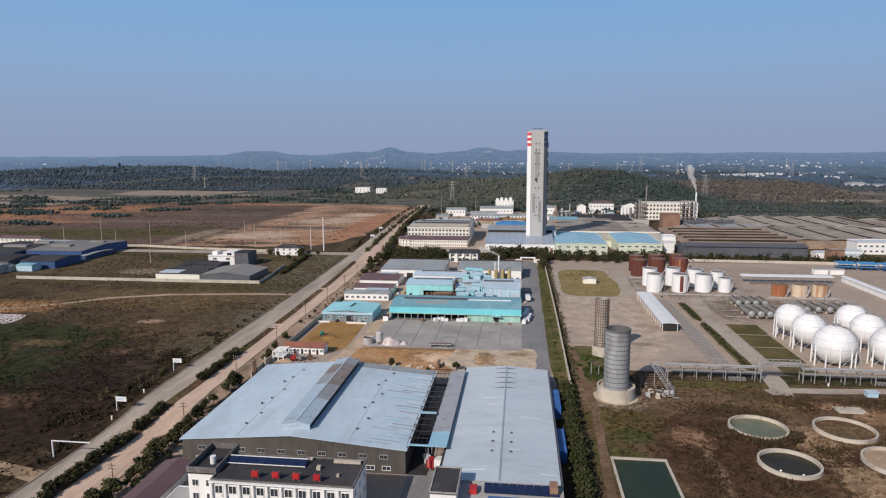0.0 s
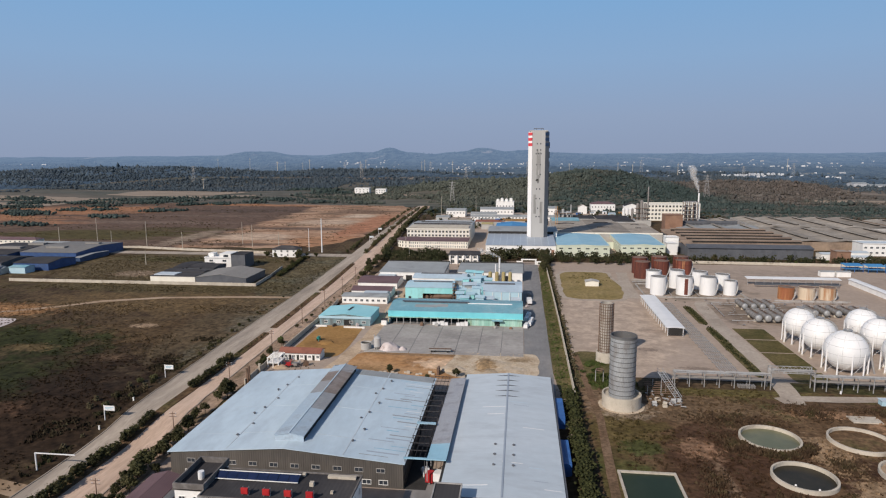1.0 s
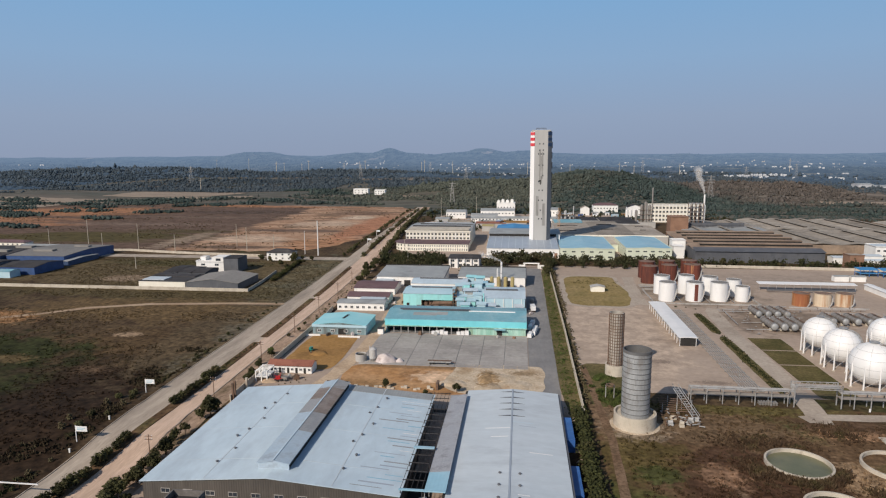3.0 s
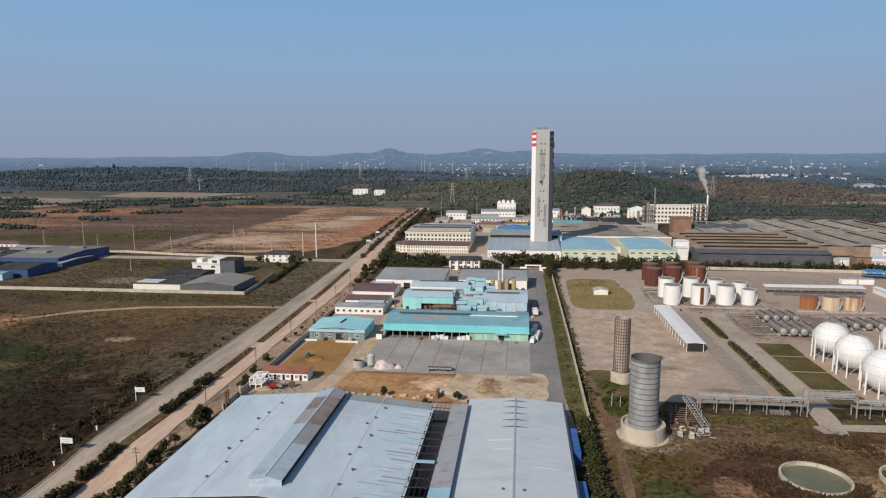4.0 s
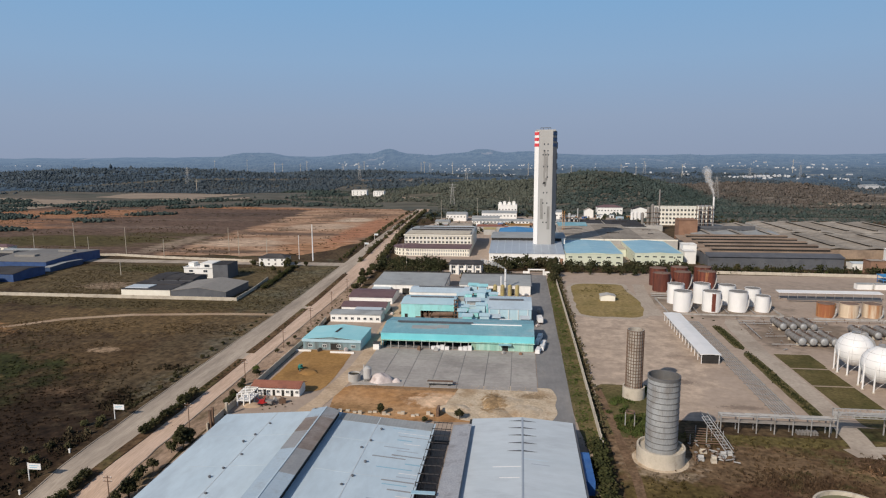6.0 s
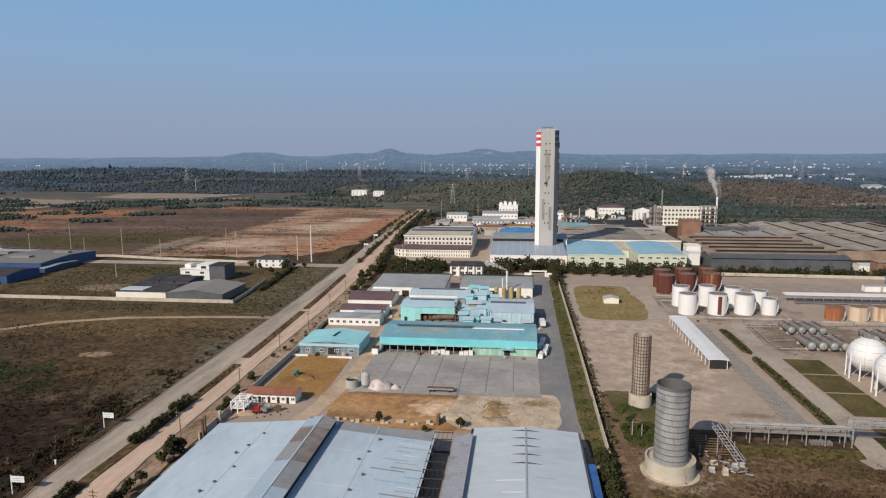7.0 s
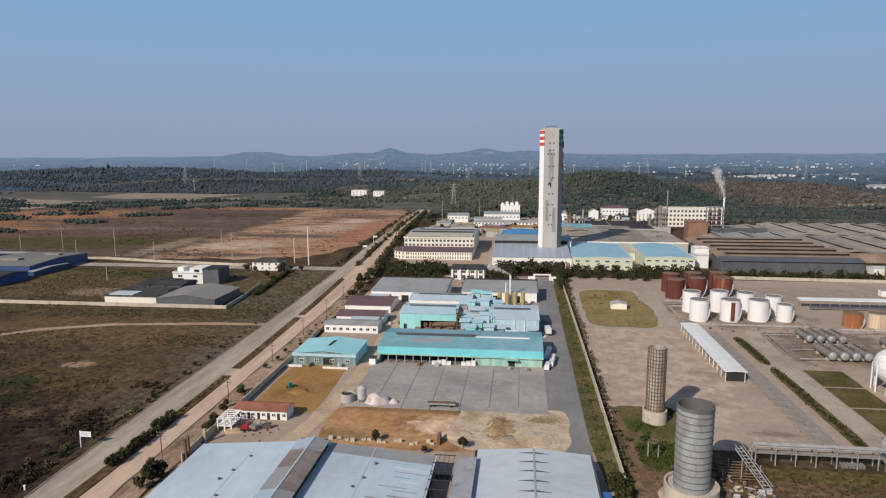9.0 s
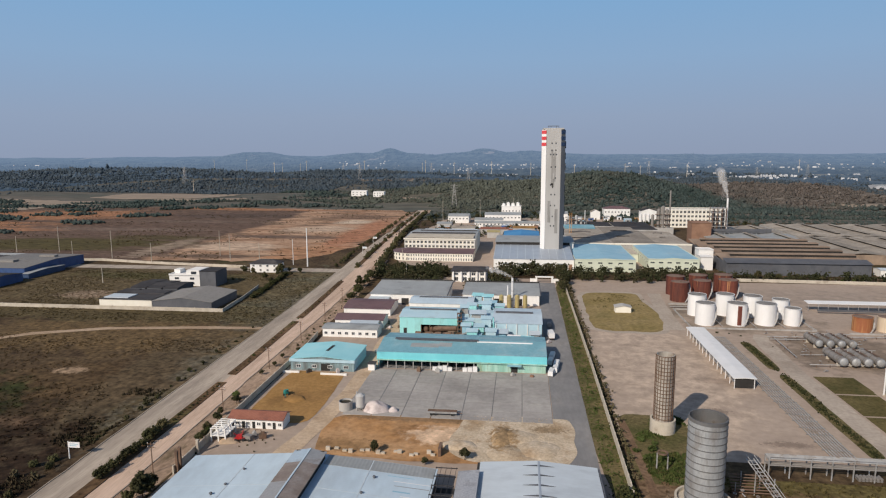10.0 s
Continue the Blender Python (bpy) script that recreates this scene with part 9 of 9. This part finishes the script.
    part("crossarm", MB().box(-4, 4, -0.3, 0.3, h * 0.86, h * 0.86 + 0.6), M["concrete"], e)


# ---- the land and hills out to the horizon, blued by a haze glow ----
def backdrop():
    na, ds = 460, [1690 + 20 * i for i in range(8)] + [1850 + 2800 * (i / 90) ** 1.15 for i in range(91)]
    mb = MB()
    for i in range(na + 1):
        for d in ds:
            mb.v.append(far_height(-62 + 124 * i / na, d))
    k = len(ds)
    mb.f = [(i * k + j, (i + 1) * k + j, (i + 1) * k + j + 1, i * k + j + 1) for i in range(na) for j in range(k - 1)]
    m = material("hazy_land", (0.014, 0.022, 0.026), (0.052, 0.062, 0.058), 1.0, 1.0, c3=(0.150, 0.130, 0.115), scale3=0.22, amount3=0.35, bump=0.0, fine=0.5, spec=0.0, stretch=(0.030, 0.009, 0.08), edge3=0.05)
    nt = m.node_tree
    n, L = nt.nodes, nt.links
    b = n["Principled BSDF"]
    # haze put in as a blue glow of the land, stronger with distance
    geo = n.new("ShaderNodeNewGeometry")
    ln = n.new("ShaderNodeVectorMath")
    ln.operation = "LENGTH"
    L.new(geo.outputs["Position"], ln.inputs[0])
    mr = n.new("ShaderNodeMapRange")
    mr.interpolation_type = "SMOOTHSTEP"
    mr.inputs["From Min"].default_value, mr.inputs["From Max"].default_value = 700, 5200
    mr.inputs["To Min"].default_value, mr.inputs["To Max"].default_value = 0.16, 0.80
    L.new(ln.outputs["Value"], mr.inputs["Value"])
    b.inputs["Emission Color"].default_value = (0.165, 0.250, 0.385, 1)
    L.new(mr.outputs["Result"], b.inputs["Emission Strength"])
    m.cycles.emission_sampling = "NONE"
    # the distant trees take the same haze glow as the land
    c, r, h = [], [], []
    for k in range(42000):
        a, d = rng.uniform(-44, 44), 1720 + 2500 * rng.random() ** 1.3
        x, y, z = far_height(a, d)
        if noise.noise((x * 0.0016, y * 0.007, 11.0)) + 0.8 * noise.noise((x * 0.006, y * 0.03, 4.0)) + 0.2 > rng.random() * 0.9:
            s = rng.uniform(2.0, 5.0) * (0.8 + d / 5000)
            c.append((x, y, z + s * 0.3))
            r.append(s)
            h.append(s * rng.uniform(0.5, 0.9))
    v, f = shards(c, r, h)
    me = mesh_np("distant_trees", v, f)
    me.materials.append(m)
    tagged(new("distant_trees", me), "rows and patches of trees on the far plain, glowing with painted haze", "trees", kind="stuff")
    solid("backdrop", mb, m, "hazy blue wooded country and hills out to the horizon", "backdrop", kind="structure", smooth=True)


backdrop()


def sky_backdrop():
    """The hazy lower sky all round the horizon, clear towards the top."""
    n = 96
    mb = MB()
    zs = (-8, 60, 140, 260, 420, 640, 900, 1300, 1800, 2500)
    for i in range(n):
        a = 2 * math.pi * i / n
        mb.v += [(-4 + 4880 * math.sin(a), 20 + 4880 * math.cos(a), z) for z in zs]
    k = len(zs)
    mb.f = [(i * k + j, ((i + 1) % n) * k + j, ((i + 1) % n) * k + j + 1, i * k + j + 1) for i in range(n) for j in range(k - 1)]
    m = bpy.data.materials.new("hazy_sky")
    m.use_nodes = True
    nt = m.node_tree
    nt.nodes.remove(nt.nodes["Principled BSDF"])
    geo = nt.nodes.new("ShaderNodeNewGeometry")
    sep = nt.nodes.new("ShaderNodeSeparateXYZ")
    nt.links.new(geo.outputs["Position"], sep.inputs[0])
    mr = nt.nodes.new("ShaderNodeMapRange")
    mr.inputs["From Min"].default_value, mr.inputs["From Max"].default_value = 60, 1300
    nt.links.new(sep.outputs["Z"], mr.inputs["Value"])
    ramp = nt.nodes.new("ShaderNodeValToRGB")
    el = ramp.color_ramp.elements
    el[0].position, el[0].color = 0.0, (0.268, 0.332, 0.455, 1)
    el[1].position, el[1].color = 1.0, (0.195, 0.392, 0.640, 1)
    e = el.new(0.22)
    e.color = (0.278, 0.362, 0.500, 1)
    e = el.new(0.55)
    e.color = (0.252, 0.398, 0.590, 1)
    nt.links.new(mr.outputs["Result"], ramp.inputs["Fac"])
    em = nt.nodes.new("ShaderNodeEmission")
    nt.links.new(ramp.outputs["Color"], em.inputs["Color"])
    tr = nt.nodes.new("ShaderNodeBsdfTransparent")
    fade = nt.nodes.new("ShaderNodeMapRange")
    fade.inputs["From Min"].default_value, fade.inputs["From Max"].default_value = 1350, 2450
    nt.links.new(sep.outputs["Z"], fade.inputs["Value"])
    mx = nt.nodes.new("ShaderNodeMixShader")
    nt.links.new(fade.outputs["Result"], mx.inputs[0])
    nt.links.new(em.outputs[0], mx.inputs[1])
    nt.links.new(tr.outputs[0], mx.inputs[2])
    nt.links.new(mx.outputs[0], nt.nodes["Material Output"].inputs["Surface"])
    m.cycles.emission_sampling = "NONE"
    solid("sky_backdrop", mb, m, "hazy blue lower sky round the horizon", "sky", kind="structure", smooth=True)


sky_backdrop()


# ---- small things ----
def vehicle(x, y, turn, length, body, label, kind="van"):
    e = thing("truck" if kind != "van" else "van", x, y, T(x, y), label, "vehicle", turn=turn)
    L2 = length / 2
    if kind == "van":
        part("body", MB().add([(-0.95, -L2, 0.4), (0.95, -L2, 0.4), (0.95, L2, 0.4), (-0.95, L2, 0.4), (-0.85, -L2 + 0.2, 2.1), (0.85, -L2 + 0.2, 2.1), (0.85, L2 - 1.2, 2.1), (-0.85, L2 - 1.2, 2.1), (-0.92, L2, 1.1), (0.92, L2, 1.1)],
                              [(3, 2, 1, 0), (4, 5, 6, 7), (0, 1, 5, 4), (1, 2, 9, 6, 5), (3, 0, 4, 7, 8), (2, 3, 8, 9), (8, 7, 6, 9)]), body, e)
        part("windscreen", MB().add([(-0.8, L2 - 0.05, 1.2), (0.8, L2 - 0.05, 1.2), (0.75, L2 - 1.05, 2.06), (-0.75, L2 - 1.05, 2.06)], [(0, 1, 2, 3)]), M["glass"], e)
        wy = (-L2 + 0.9, L2 - 0.9)
    else:
        part("cab", MB().box(-1.15, 1.15, L2 - 1.9, L2, 0.6, 2.8).box(-1.05, 1.05, L2 - 1.7, L2 - 0.3, 2.8, 3.0), body, e)
        part("windscreen", MB().box(-1.0, 1.0, L2 + 0.0, L2 + 0.03, 1.6, 2.5), M["glass"], e)
        part("bed", MB().box(-1.2, 1.2, -L2, L2 - 2.0, 0.9, 1.15), M["rust_steel"], e)
        if kind == "box":
            part("cargo_box", MB().box(-1.2, 1.2, -L2, L2 - 2.1, 1.16, 3.4), M["tank_white"], e)
        wy = (-L2 + 0.9, -L2 + 2.1, L2 - 1.0)
    for yy in wy:
        for xx in (-0.95, 0.75):
            w = part("wheel", MB().tube((xx, yy, 0.45), (xx + 0.22, yy, 0.45), 0.45, 14), M["tyre"], e)
            part("rim", MB().tube((xx - 0.02, yy, 0.45), (xx + 0.24, yy, 0.45), 0.22, 10), M["pipe_grey"], w)


for x, y in ((2.2, 290.5), (3.9, 294.5), (4.6, 300), (2.4, 303), (3.4, 310)):
    vehicle(x, y, -10, 6.4, M["tank_white"], "white delivery van beside the teal works")
vehicle(4.0, 337, 5, 8.0, M["tank_white"], "box lorry parked beside the workshop", "box")
vehicle(4.2, 356, 0, 5.0, M["bullet_grey"], "grey van on the works road")
vehicle(-20.6, 149.5, 80, 7.5, M["red_paint"], "red cargo lorry between the halls", "box")
vehicle(-24.8, 153, 20, 5.2, M["tank_white"], "white van parked between the halls")

tr = thing("flatbed_trailer", -33.4, 249.6, 0.1, "rusty flatbed trailer parked on the concrete", "trailer", turn=1)
part("bed", MB().box(-4.6, 4.6, -1.25, 1.25, 1.0, 1.25), M["rust_steel"], tr)
part("side_rail", MB().box(-4.6, 4.6, -1.3, -1.25, 0.9, 1.5).box(-4.6, 4.6, 1.25, 1.3, 0.9, 1.5), M["silo_metal"], tr)
for x in (-3.4, -2.2, 3.2):
    for y in (-1.0, 0.75):
        part("wheel", MB().tube((x, y, 0.48), (x, y + 0.26, 0.48), 0.48, 14), M["tyre"], tr)
part("drawbar", MB().tube((4.6, 0, 0.9), (6.2, 0, 0.6), 0.1), M["rust_steel"], tr)

ex = thing("excavator", -88.6, 260.5, 0.1, "green crawler excavator on the ochre soil", "excavator", turn=200)
M["machine_green"] = material("machine_green", (0.02, 0.22, 0.18), (0.03, 0.27, 0.22), 0.6, 0.5, bump=0.1)
part("track", MB().box(-1.6, -1.0, -2.0, 2.0, 0, 0.9), M["tyre"], ex)
part("track", MB().box(1.0, 1.6, -2.0, 2.0, 0, 0.9), M["tyre"], ex)
part("house", MB().box(-1.4, 1.4, -1.9, 1.3, 1.0, 2.1), M["machine_green"], ex)
cab = part("cab", MB().box(-1.35, -0.3, 0.1, 1.5, 2.1, 3.1), M["machine_green"], ex)
part("window", MB().box(-1.38, -0.27, 0.3, 1.53, 2.3, 2.95), M["glass"], cab)
part("boom", MB().tube((0.3, 1.2, 1.8), (0.3, 4.2, 4.4), 0.28, 6).tube((0.3, 4.2, 4.4), (0.3, 6.2, 3.6), 0.25, 6), M["machine_green"], ex)
part("stick", MB().tube((0.3, 6.2, 3.6), (0.3, 6.8, 1.2), 0.2, 6), M["machine_green"], ex)
part("bucket", MB().box(-0.3, 0.9, 6.2, 7.2, 0.3, 1.2), M["rust_steel"], ex)
ex.scale = (0.6, 0.6, 0.6)

# stores at the yard's edge: a grey water tank, a white hopper and a covered heap
e = thing("water_tank", -64.8, 250.5, 0.05, "round grey open water tank", "tank")
part("wall", MB().ring(0, 0, 0, 2.9, 2.2, 2.05, 28), M["grey_wall"], e)
part("water", MB().cyl(0, 0, 0, 2.3, 2.05, n=28), M["water_dark"], e)
e = thing("white_hopper", -59.9, 250.3, 0.05, "white upright cement hopper", "hopper")
part("shell", MB().cyl(0, 0, 1.4, 5.0, 1.5, n=18).cyl(0, 0, 0.3, 1.4, 0.5, 1.5, n=18).cyl(0, 0, 5.0, 5.7, 1.5, 0.5, n=18), M["tank_seam"], e)
part("pipe", MB().tube((-1.2, 0, 0), (-1.2, 0, 6.2), 0.2), M["tank_seam"], e)
for k in range(4):
    a = k * 1.571 + 0.8
    part("leg", MB().cyl(1.2 * math.cos(a), 1.2 * math.sin(a), 0, 1.6, 0.12, n=6), M["pipe_grey"], e)


def heap(x, y, rx, ry, h, mat, name, label, category="heap", seed=0):
    mb = MB()
    n, m = 22, 8
    for j in range(m + 1):
        t = j / m
        for i in range(n):
            a = 2 * math.pi * i / n
            k = (1 - t) * (1 + 0.22 * noise.noise((math.cos(a) * 1.5 + seed, math.sin(a) * 1.5, t * 2)))
            px, py = x + rx * k * math.cos(a), y + ry * k * math.sin(a)
            z = h * (1 - (1 - t) ** 2) ** 0.8 + 0.25 * h * noise.noise((px * 0.5, py * 0.5, seed)) * math.sin(math.pi * t)
            mb.v.append((px, py, T(px, py) + 0.08 + max(0, z)))
    mb.f = [(j * n + i, j * n + (i + 1) % n, (j + 1) * n + (i + 1) % n, (j + 1) * n + i) for j in range(m) for i in range(n)]
    solid(name, mb, mat, label, category, smooth=True)


heap(-55.2, 251, 4.6, 3.2, 3.0, M["tarp"], "tarpaulin_mound", "mound of goods under pinkish white tarpaulin", seed=1)
heap(-49.4, 250.6, 1.6, 1.3, 1.5, M["tarp"], "covered_mound", "small mound of pale sacks", seed=2)
heap(-14.5, 235, 3.4, 8.0, 1.0, M["sand"], "soil_mound", "brown soil heap on the rubble", seed=3)
heap(-11, 236, 7, 5, 0.8, M["sand"], "sand_mound", "pale sandy rubble heap", seed=4)
heap(-4, 229, 6, 6, 0.8, M["sand"], "sand_mound", "pale sandy rubble heap", seed=5)
heap(-13, 226, 6, 5, 0.7, M["sand"], "sand_mound", "pale sandy rubble heap", seed=6)
heap(-26, 229, 5, 3.5, 0.9, M["sand"], "sand_mound", "low pale sandy heap", seed=7)
heap(-84.5, 257, 4, 3, 1.0, M["ochre_soil"], "soil_mound", "low ochre soil heap", seed=8)
heap(-92, 224.5, 3.2, 2.2, 1.0, M["dirt_track"], "soil_mound", "low brown soil heap behind the hall", seed=9)
for k in range(14):
    x, y = -62 + k * 2.3 + 0.6 * math.sin(k * 3.3), 222.5 + 0.9 * math.sin(k * 1.7)
    solid("concrete_block", MB().box(x - 0.6, x + 0.6, y - 0.35, y + 0.35, 0.05, 0.6 + 0.5 * (k % 3 == 0)), M["concrete"], "broken concrete foundation block in the dirt", "block", "foundation blocks")
solid("broken_wall", MB().box(-31.2, -30.4, 222, 226, 0.05, 2.4), M["rust_steel"], "dark stub of a broken wall", "wall")
fr = thing("white_concrete_frame", -94.8, 227.2, 0, "unfinished white concrete frame with open roof beams beside the hut", "frame")
for x in (-2.1, 0, 2.1):
    for y in (-3.2, 0, 3.2):
        part("post", MB().box(x - 0.17, x + 0.17, y - 0.17, y + 0.17, 0, 3.6), M["white_wall"], fr)
part("slab", MB().box(-2.3, 2.3, -3.4, 3.4, 1.7, 1.9), M["white_wall"], fr)
for x in (-2.1, 2.1):
    part("beam", MB().box(x - 0.15, x + 0.15, -3.4, 3.4, 3.6, 3.9), M["white_wall"], fr)
for k in range(6):
    part("joist", MB().box(-2.3, 2.3, -3.4 + k * 1.32, -3.2 + k * 1.32, 3.902, 4.1), M["white_wall"], fr)
for x, y, h, mt, lab in ((-97.0, 205.9, 5.8, "rust_steel", "tall dark rusty steel column beside the hall"), (-97.1, 207.6, 6.0, "rust_steel", "tall dark rusty steel column beside the hall"), (-97.0, 216.4, 3.9, "concrete", "pale concrete gate column")):
    e = thing("gate_pillar", x, y, T(x, y), lab, "pillar")
    part("shaft", MB().box(-0.32, 0.32, -0.32, 0.32, -0.2, h), M[mt], e)
    part("cap", MB().box(-0.4, 0.4, -0.4, 0.4, h, h + 0.2), M[mt], e)
e = thing("red_implement", -89.0, 225.2, 0.05, "red farm implement standing beside the hut", "machine", turn=20)
part("frame", MB().box(-1.4, 1.4, -0.7, 0.7, 0.7, 1.0).box(-0.9, 0.7, -0.5, 0.5, 1.0, 1.9), M["red_paint"], e)
part("arm", MB().tube((0.6, 0, 1.8), (1.2, 0.4, 3.0), 0.12, 6).tube((-0.8, 0, 1.8), (-1.5, -0.3, 2.6), 0.12, 6), M["red_paint"], e)
for x in (-1.0, 1.0):
    for y in (-0.9, 0.7):
        part("wheel", MB().tube((x, y, 0.5), (x, y + 0.22, 0.5), 0.5, 12), M["tyre"], e)
e = thing("feed_trailer", -86.6, 225.8, 0.05, "small grey box trailer beside the hut", "trailer", turn=-15)
part("box", MB().box(-1.2, 1.2, -0.8, 0.8, 0.6, 1.6), M["bullet_grey"], e)
for x in (-0.7, 0.7):
    part("wheel", MB().tube((x, -0.9, 0.4), (x, -0.7, 0.4), 0.4, 12), M["tyre"], e)
part("drawbar", MB().tube((1.2, 0, 0.7), (2.4, 0, 0.5), 0.07, 6), M["rust_steel"], e)
e = thing("pipe_hoop", -85.2, 229.4, 0.05, "rusty bent pipe hoop", "pipe")
part("hoop", MB().tube((-1.2, 0, 0), (-0.8, 0, 1.6), 0.12, 6).tube((-0.8, 0, 1.6), (0.8, 0, 1.6), 0.12, 6).tube((0.8, 0, 1.6), (1.2, 0, 0), 0.12, 6), M["rust_steel"], e)
for x, y, k in ((-84, 224, 0.5), (-82.5, 226, 0.6), (-81, 224.5, 0.5), (-83, 228, 0.45), (-79.5, 227, 0.4), (-85.5, 222.5, 0.5), (-80.6, 229, 0.5), (-87.5, 221.5, 0.4)):
    shrub(3, x, y, k)
# pale strips in front of the aqua shed
for x0, x1, y in ((-98, -91.5, 281.5), (-83, -73, 280.5)):
    solid("low_wall", MB().box(x0, x1, y, y + 0.5, 0, 0.8), M["white_wall"], "low white wall in front of the shed", "wall")

# heaps of bricks, drums and pallets beside the workshops
rr = random.Random(21)
for x, y in ((-86, 228.5), (-83, 227.5), (-90, 229), (-66, 318), (-67, 323), (-65.8, 330), (-5, 286.5), (-12, 287), (-40, 287.5), (-47, 288), (-88, 282.5), (-77, 283), (3, 330), (3.2, 346), (-66, 346), (-68, 309), (-70, 345), (-72, 352)):
    w, d, h = rr.uniform(0.9, 2.2), rr.uniform(0.8, 1.6), rr.uniform(0.6, 1.5)
    e = thing("goods_stack", x, y, 0.1, "stack of goods on a pallet beside the workshops", "stack", "stacked goods", turn=rr.uniform(0, 90))
    part("pallet", MB().box(-w / 2, w / 2, -d / 2, d / 2, 0.0, 0.15), M["rust_steel"], e)
    part("load", MB().box(-w / 2 + 0.05, w / 2 - 0.05, -d / 2 + 0.05, d / 2 - 0.05, 0.152, h).box(-w / 4, w / 4, -d / 3, d / 3, h, h * 1.3), M[rr.choice(["brick_brown", "grey_wall", "tarp", "shed_wall", "rust_steel", "tank_seam"])], e)

# concrete slabs of the works yard, laid with open joints
slab = MB().add([(-4.55, -3.55, 0.16), (4.55, -3.55, 0.16), (4.55, 3.55, 0.16), (-4.55, 3.55, 0.16), (-4.6, -3.6, 0.0), (4.6, -3.6, 0.0), (4.6, 3.6, 0.0), (-4.6, 3.6, 0.0)],
                [(0, 1, 2, 3), (4, 5, 1, 0), (5, 6, 2, 1), (6, 7, 3, 2), (7, 4, 0, 3)]).mesh("slab")
yard = thing("concrete_yard", -32, 268, 0.0, "large grey concrete yard of rectangular slabs", "yard")
tagged(yard, kind="structure")
part("joint_bed", MB().box(-33.0, 32.8, -21.4, 21, 0.0, 0.09), M["asphalt"], yard)
for i in range(7):
    for j in range(6):
        o = part("slab", slab, M["concrete_yard"], yard)
        o.location = (-28.35 + i * 9.42, -17.9 + j * 7.2, 0.012)


# smoke from the two stacks
def smoke(x, y, z, steps, drift, rise, r0, r1, label):
    m = bpy.data.materials.get("smoke")
    if not m:
        m = bpy.data.materials.new("smoke")
        m.use_nodes = True
        b = m.node_tree.nodes["Principled BSDF"]
        b.inputs["Base Color"].default_value = (0.85, 0.86, 0.88, 1)
        b.inputs["Roughness"].default_value = 1.0
        b.inputs["Alpha"].default_value = 0.07
    mb = MB()
    rr = random.Random(steps)
    for k in range(steps):
        t = k / (steps - 1)
        r = r0 + (r1 - r0) * t
        mb.ball(x + drift * t ** 1.3 + rr.gauss(0, r * 0.45), y + 2 * t + rr.gauss(0, r * 0.3), z + rise * t + rr.gauss(0, r * 0.3), r * rr.uniform(0.6, 1.1), 10, 7, rr.uniform(0.9, 1.5))
    ob = solid("smoke_plume", mb, m, label, "smoke", smooth=True)
    ob.visible_shadow = False


smoke(180.5, 678, 38, 46, -9, 24, 0.7, 3.4, "thin white smoke drifting from the stack")
smoke(-13.8, 391, 16.2, 34, -13, 4.5, 0.35, 1.3, "thin white steam drifting from the exhaust")


# ---- pipe lines and valves between the bullet tanks ----
def pipe_line(x0, y0, x1, y1, z, r, stands):
    e = thing("pipe_line", x0, y0, 0, "low grey pipe line on short stands", "pipework", "tank farm pipe lines")
    dx, dy = x1 - x0, y1 - y0
    part("pipe", MB().tube((0, 0, z), (dx, dy, z), r, 8), M["pipe_grey"], e)
    for k in range(stands):
        t = (k + 0.5) / stands
        part("stand", MB().box(dx * t - 0.12, dx * t + 0.12, dy * t - 0.12, dy * t + 0.12, 0, z - r * 0.5), M["rust_steel"], e)
    part("valve", MB().cyl(dx * 0.4, dy * 0.4, z, z + 0.9, 0.14, n=8).cyl(dx * 0.4, dy * 0.4, z + 0.85, z + 0.95, 0.4, n=12), M["rust_steel"], e, "rusty hand wheel valve")


for a, b, c, d, z, r in ((98, 346, 128, 347.5, 1.2, 0.22), (98, 343, 126, 344, 0.9, 0.18), (99, 318, 100.5, 345, 1.0, 0.2), (102, 322, 112, 323, 0.8, 0.16), (100, 309, 140, 311, 1.1, 0.2), (128, 312, 130, 346, 1.3, 0.22), (132, 349, 172, 352, 1.0, 0.2), (68.5, 399, 122, 402, 0.9, 0.22), (84, 362, 85.5, 394, 0.8, 0.18), (99, 362, 100, 394, 0.8, 0.18), (112, 363, 112.5, 394, 0.8, 0.16)):
    pipe_line(a, b, c, d, z, r, max(3, int(math.hypot(c - a, d - b) / 5)))
for x, y, s in ((73, 353, 0.8), (79, 353, 0.9), (84, 352.5, 0.6), (88, 349, 0.6), (96, 334, 0.4), (110, 316, 0.35), (118, 350, 0.4), (133, 318, 0.4), (127, 402, 0.5)):
    shrub(1, x, y, s)
rr = random.Random(77)
for k in range(34):
    x, y = rr.uniform(98, 178), rr.uniform(303, 356)
    if any(abs(x - a) < 2.6 and b - 2 < y < b + 15 for a, b in [(113.8 + q * 4.36, 333) for q in range(4)] + [(112.1 + q * 4.35, 309) for q in range(4)] + [(143 + q * 5.4, 322) for q in range(5)]):
        continue
    e = thing("valve_post", x, y, 0.03, "rusty valve post with short pipe stubs in the tank farm", "valve", "tank farm valves", turn=rr.uniform(0, 180))
    h = rr.uniform(0.7, 1.8)
    part("stem", MB().cyl(0, 0, 0, h, 0.14, n=8), M["rust_steel"], e)
    part("wheel", MB().ring(0, 0, h - 0.04, h + 0.06, 0.42, 0.3, 12), M["pipe_grey"], e)
    part("stub", MB().tube((-1.2, 0, 0.4), (1.2, 0, 0.4), 0.16, 8), M["pipe_grey"], e)
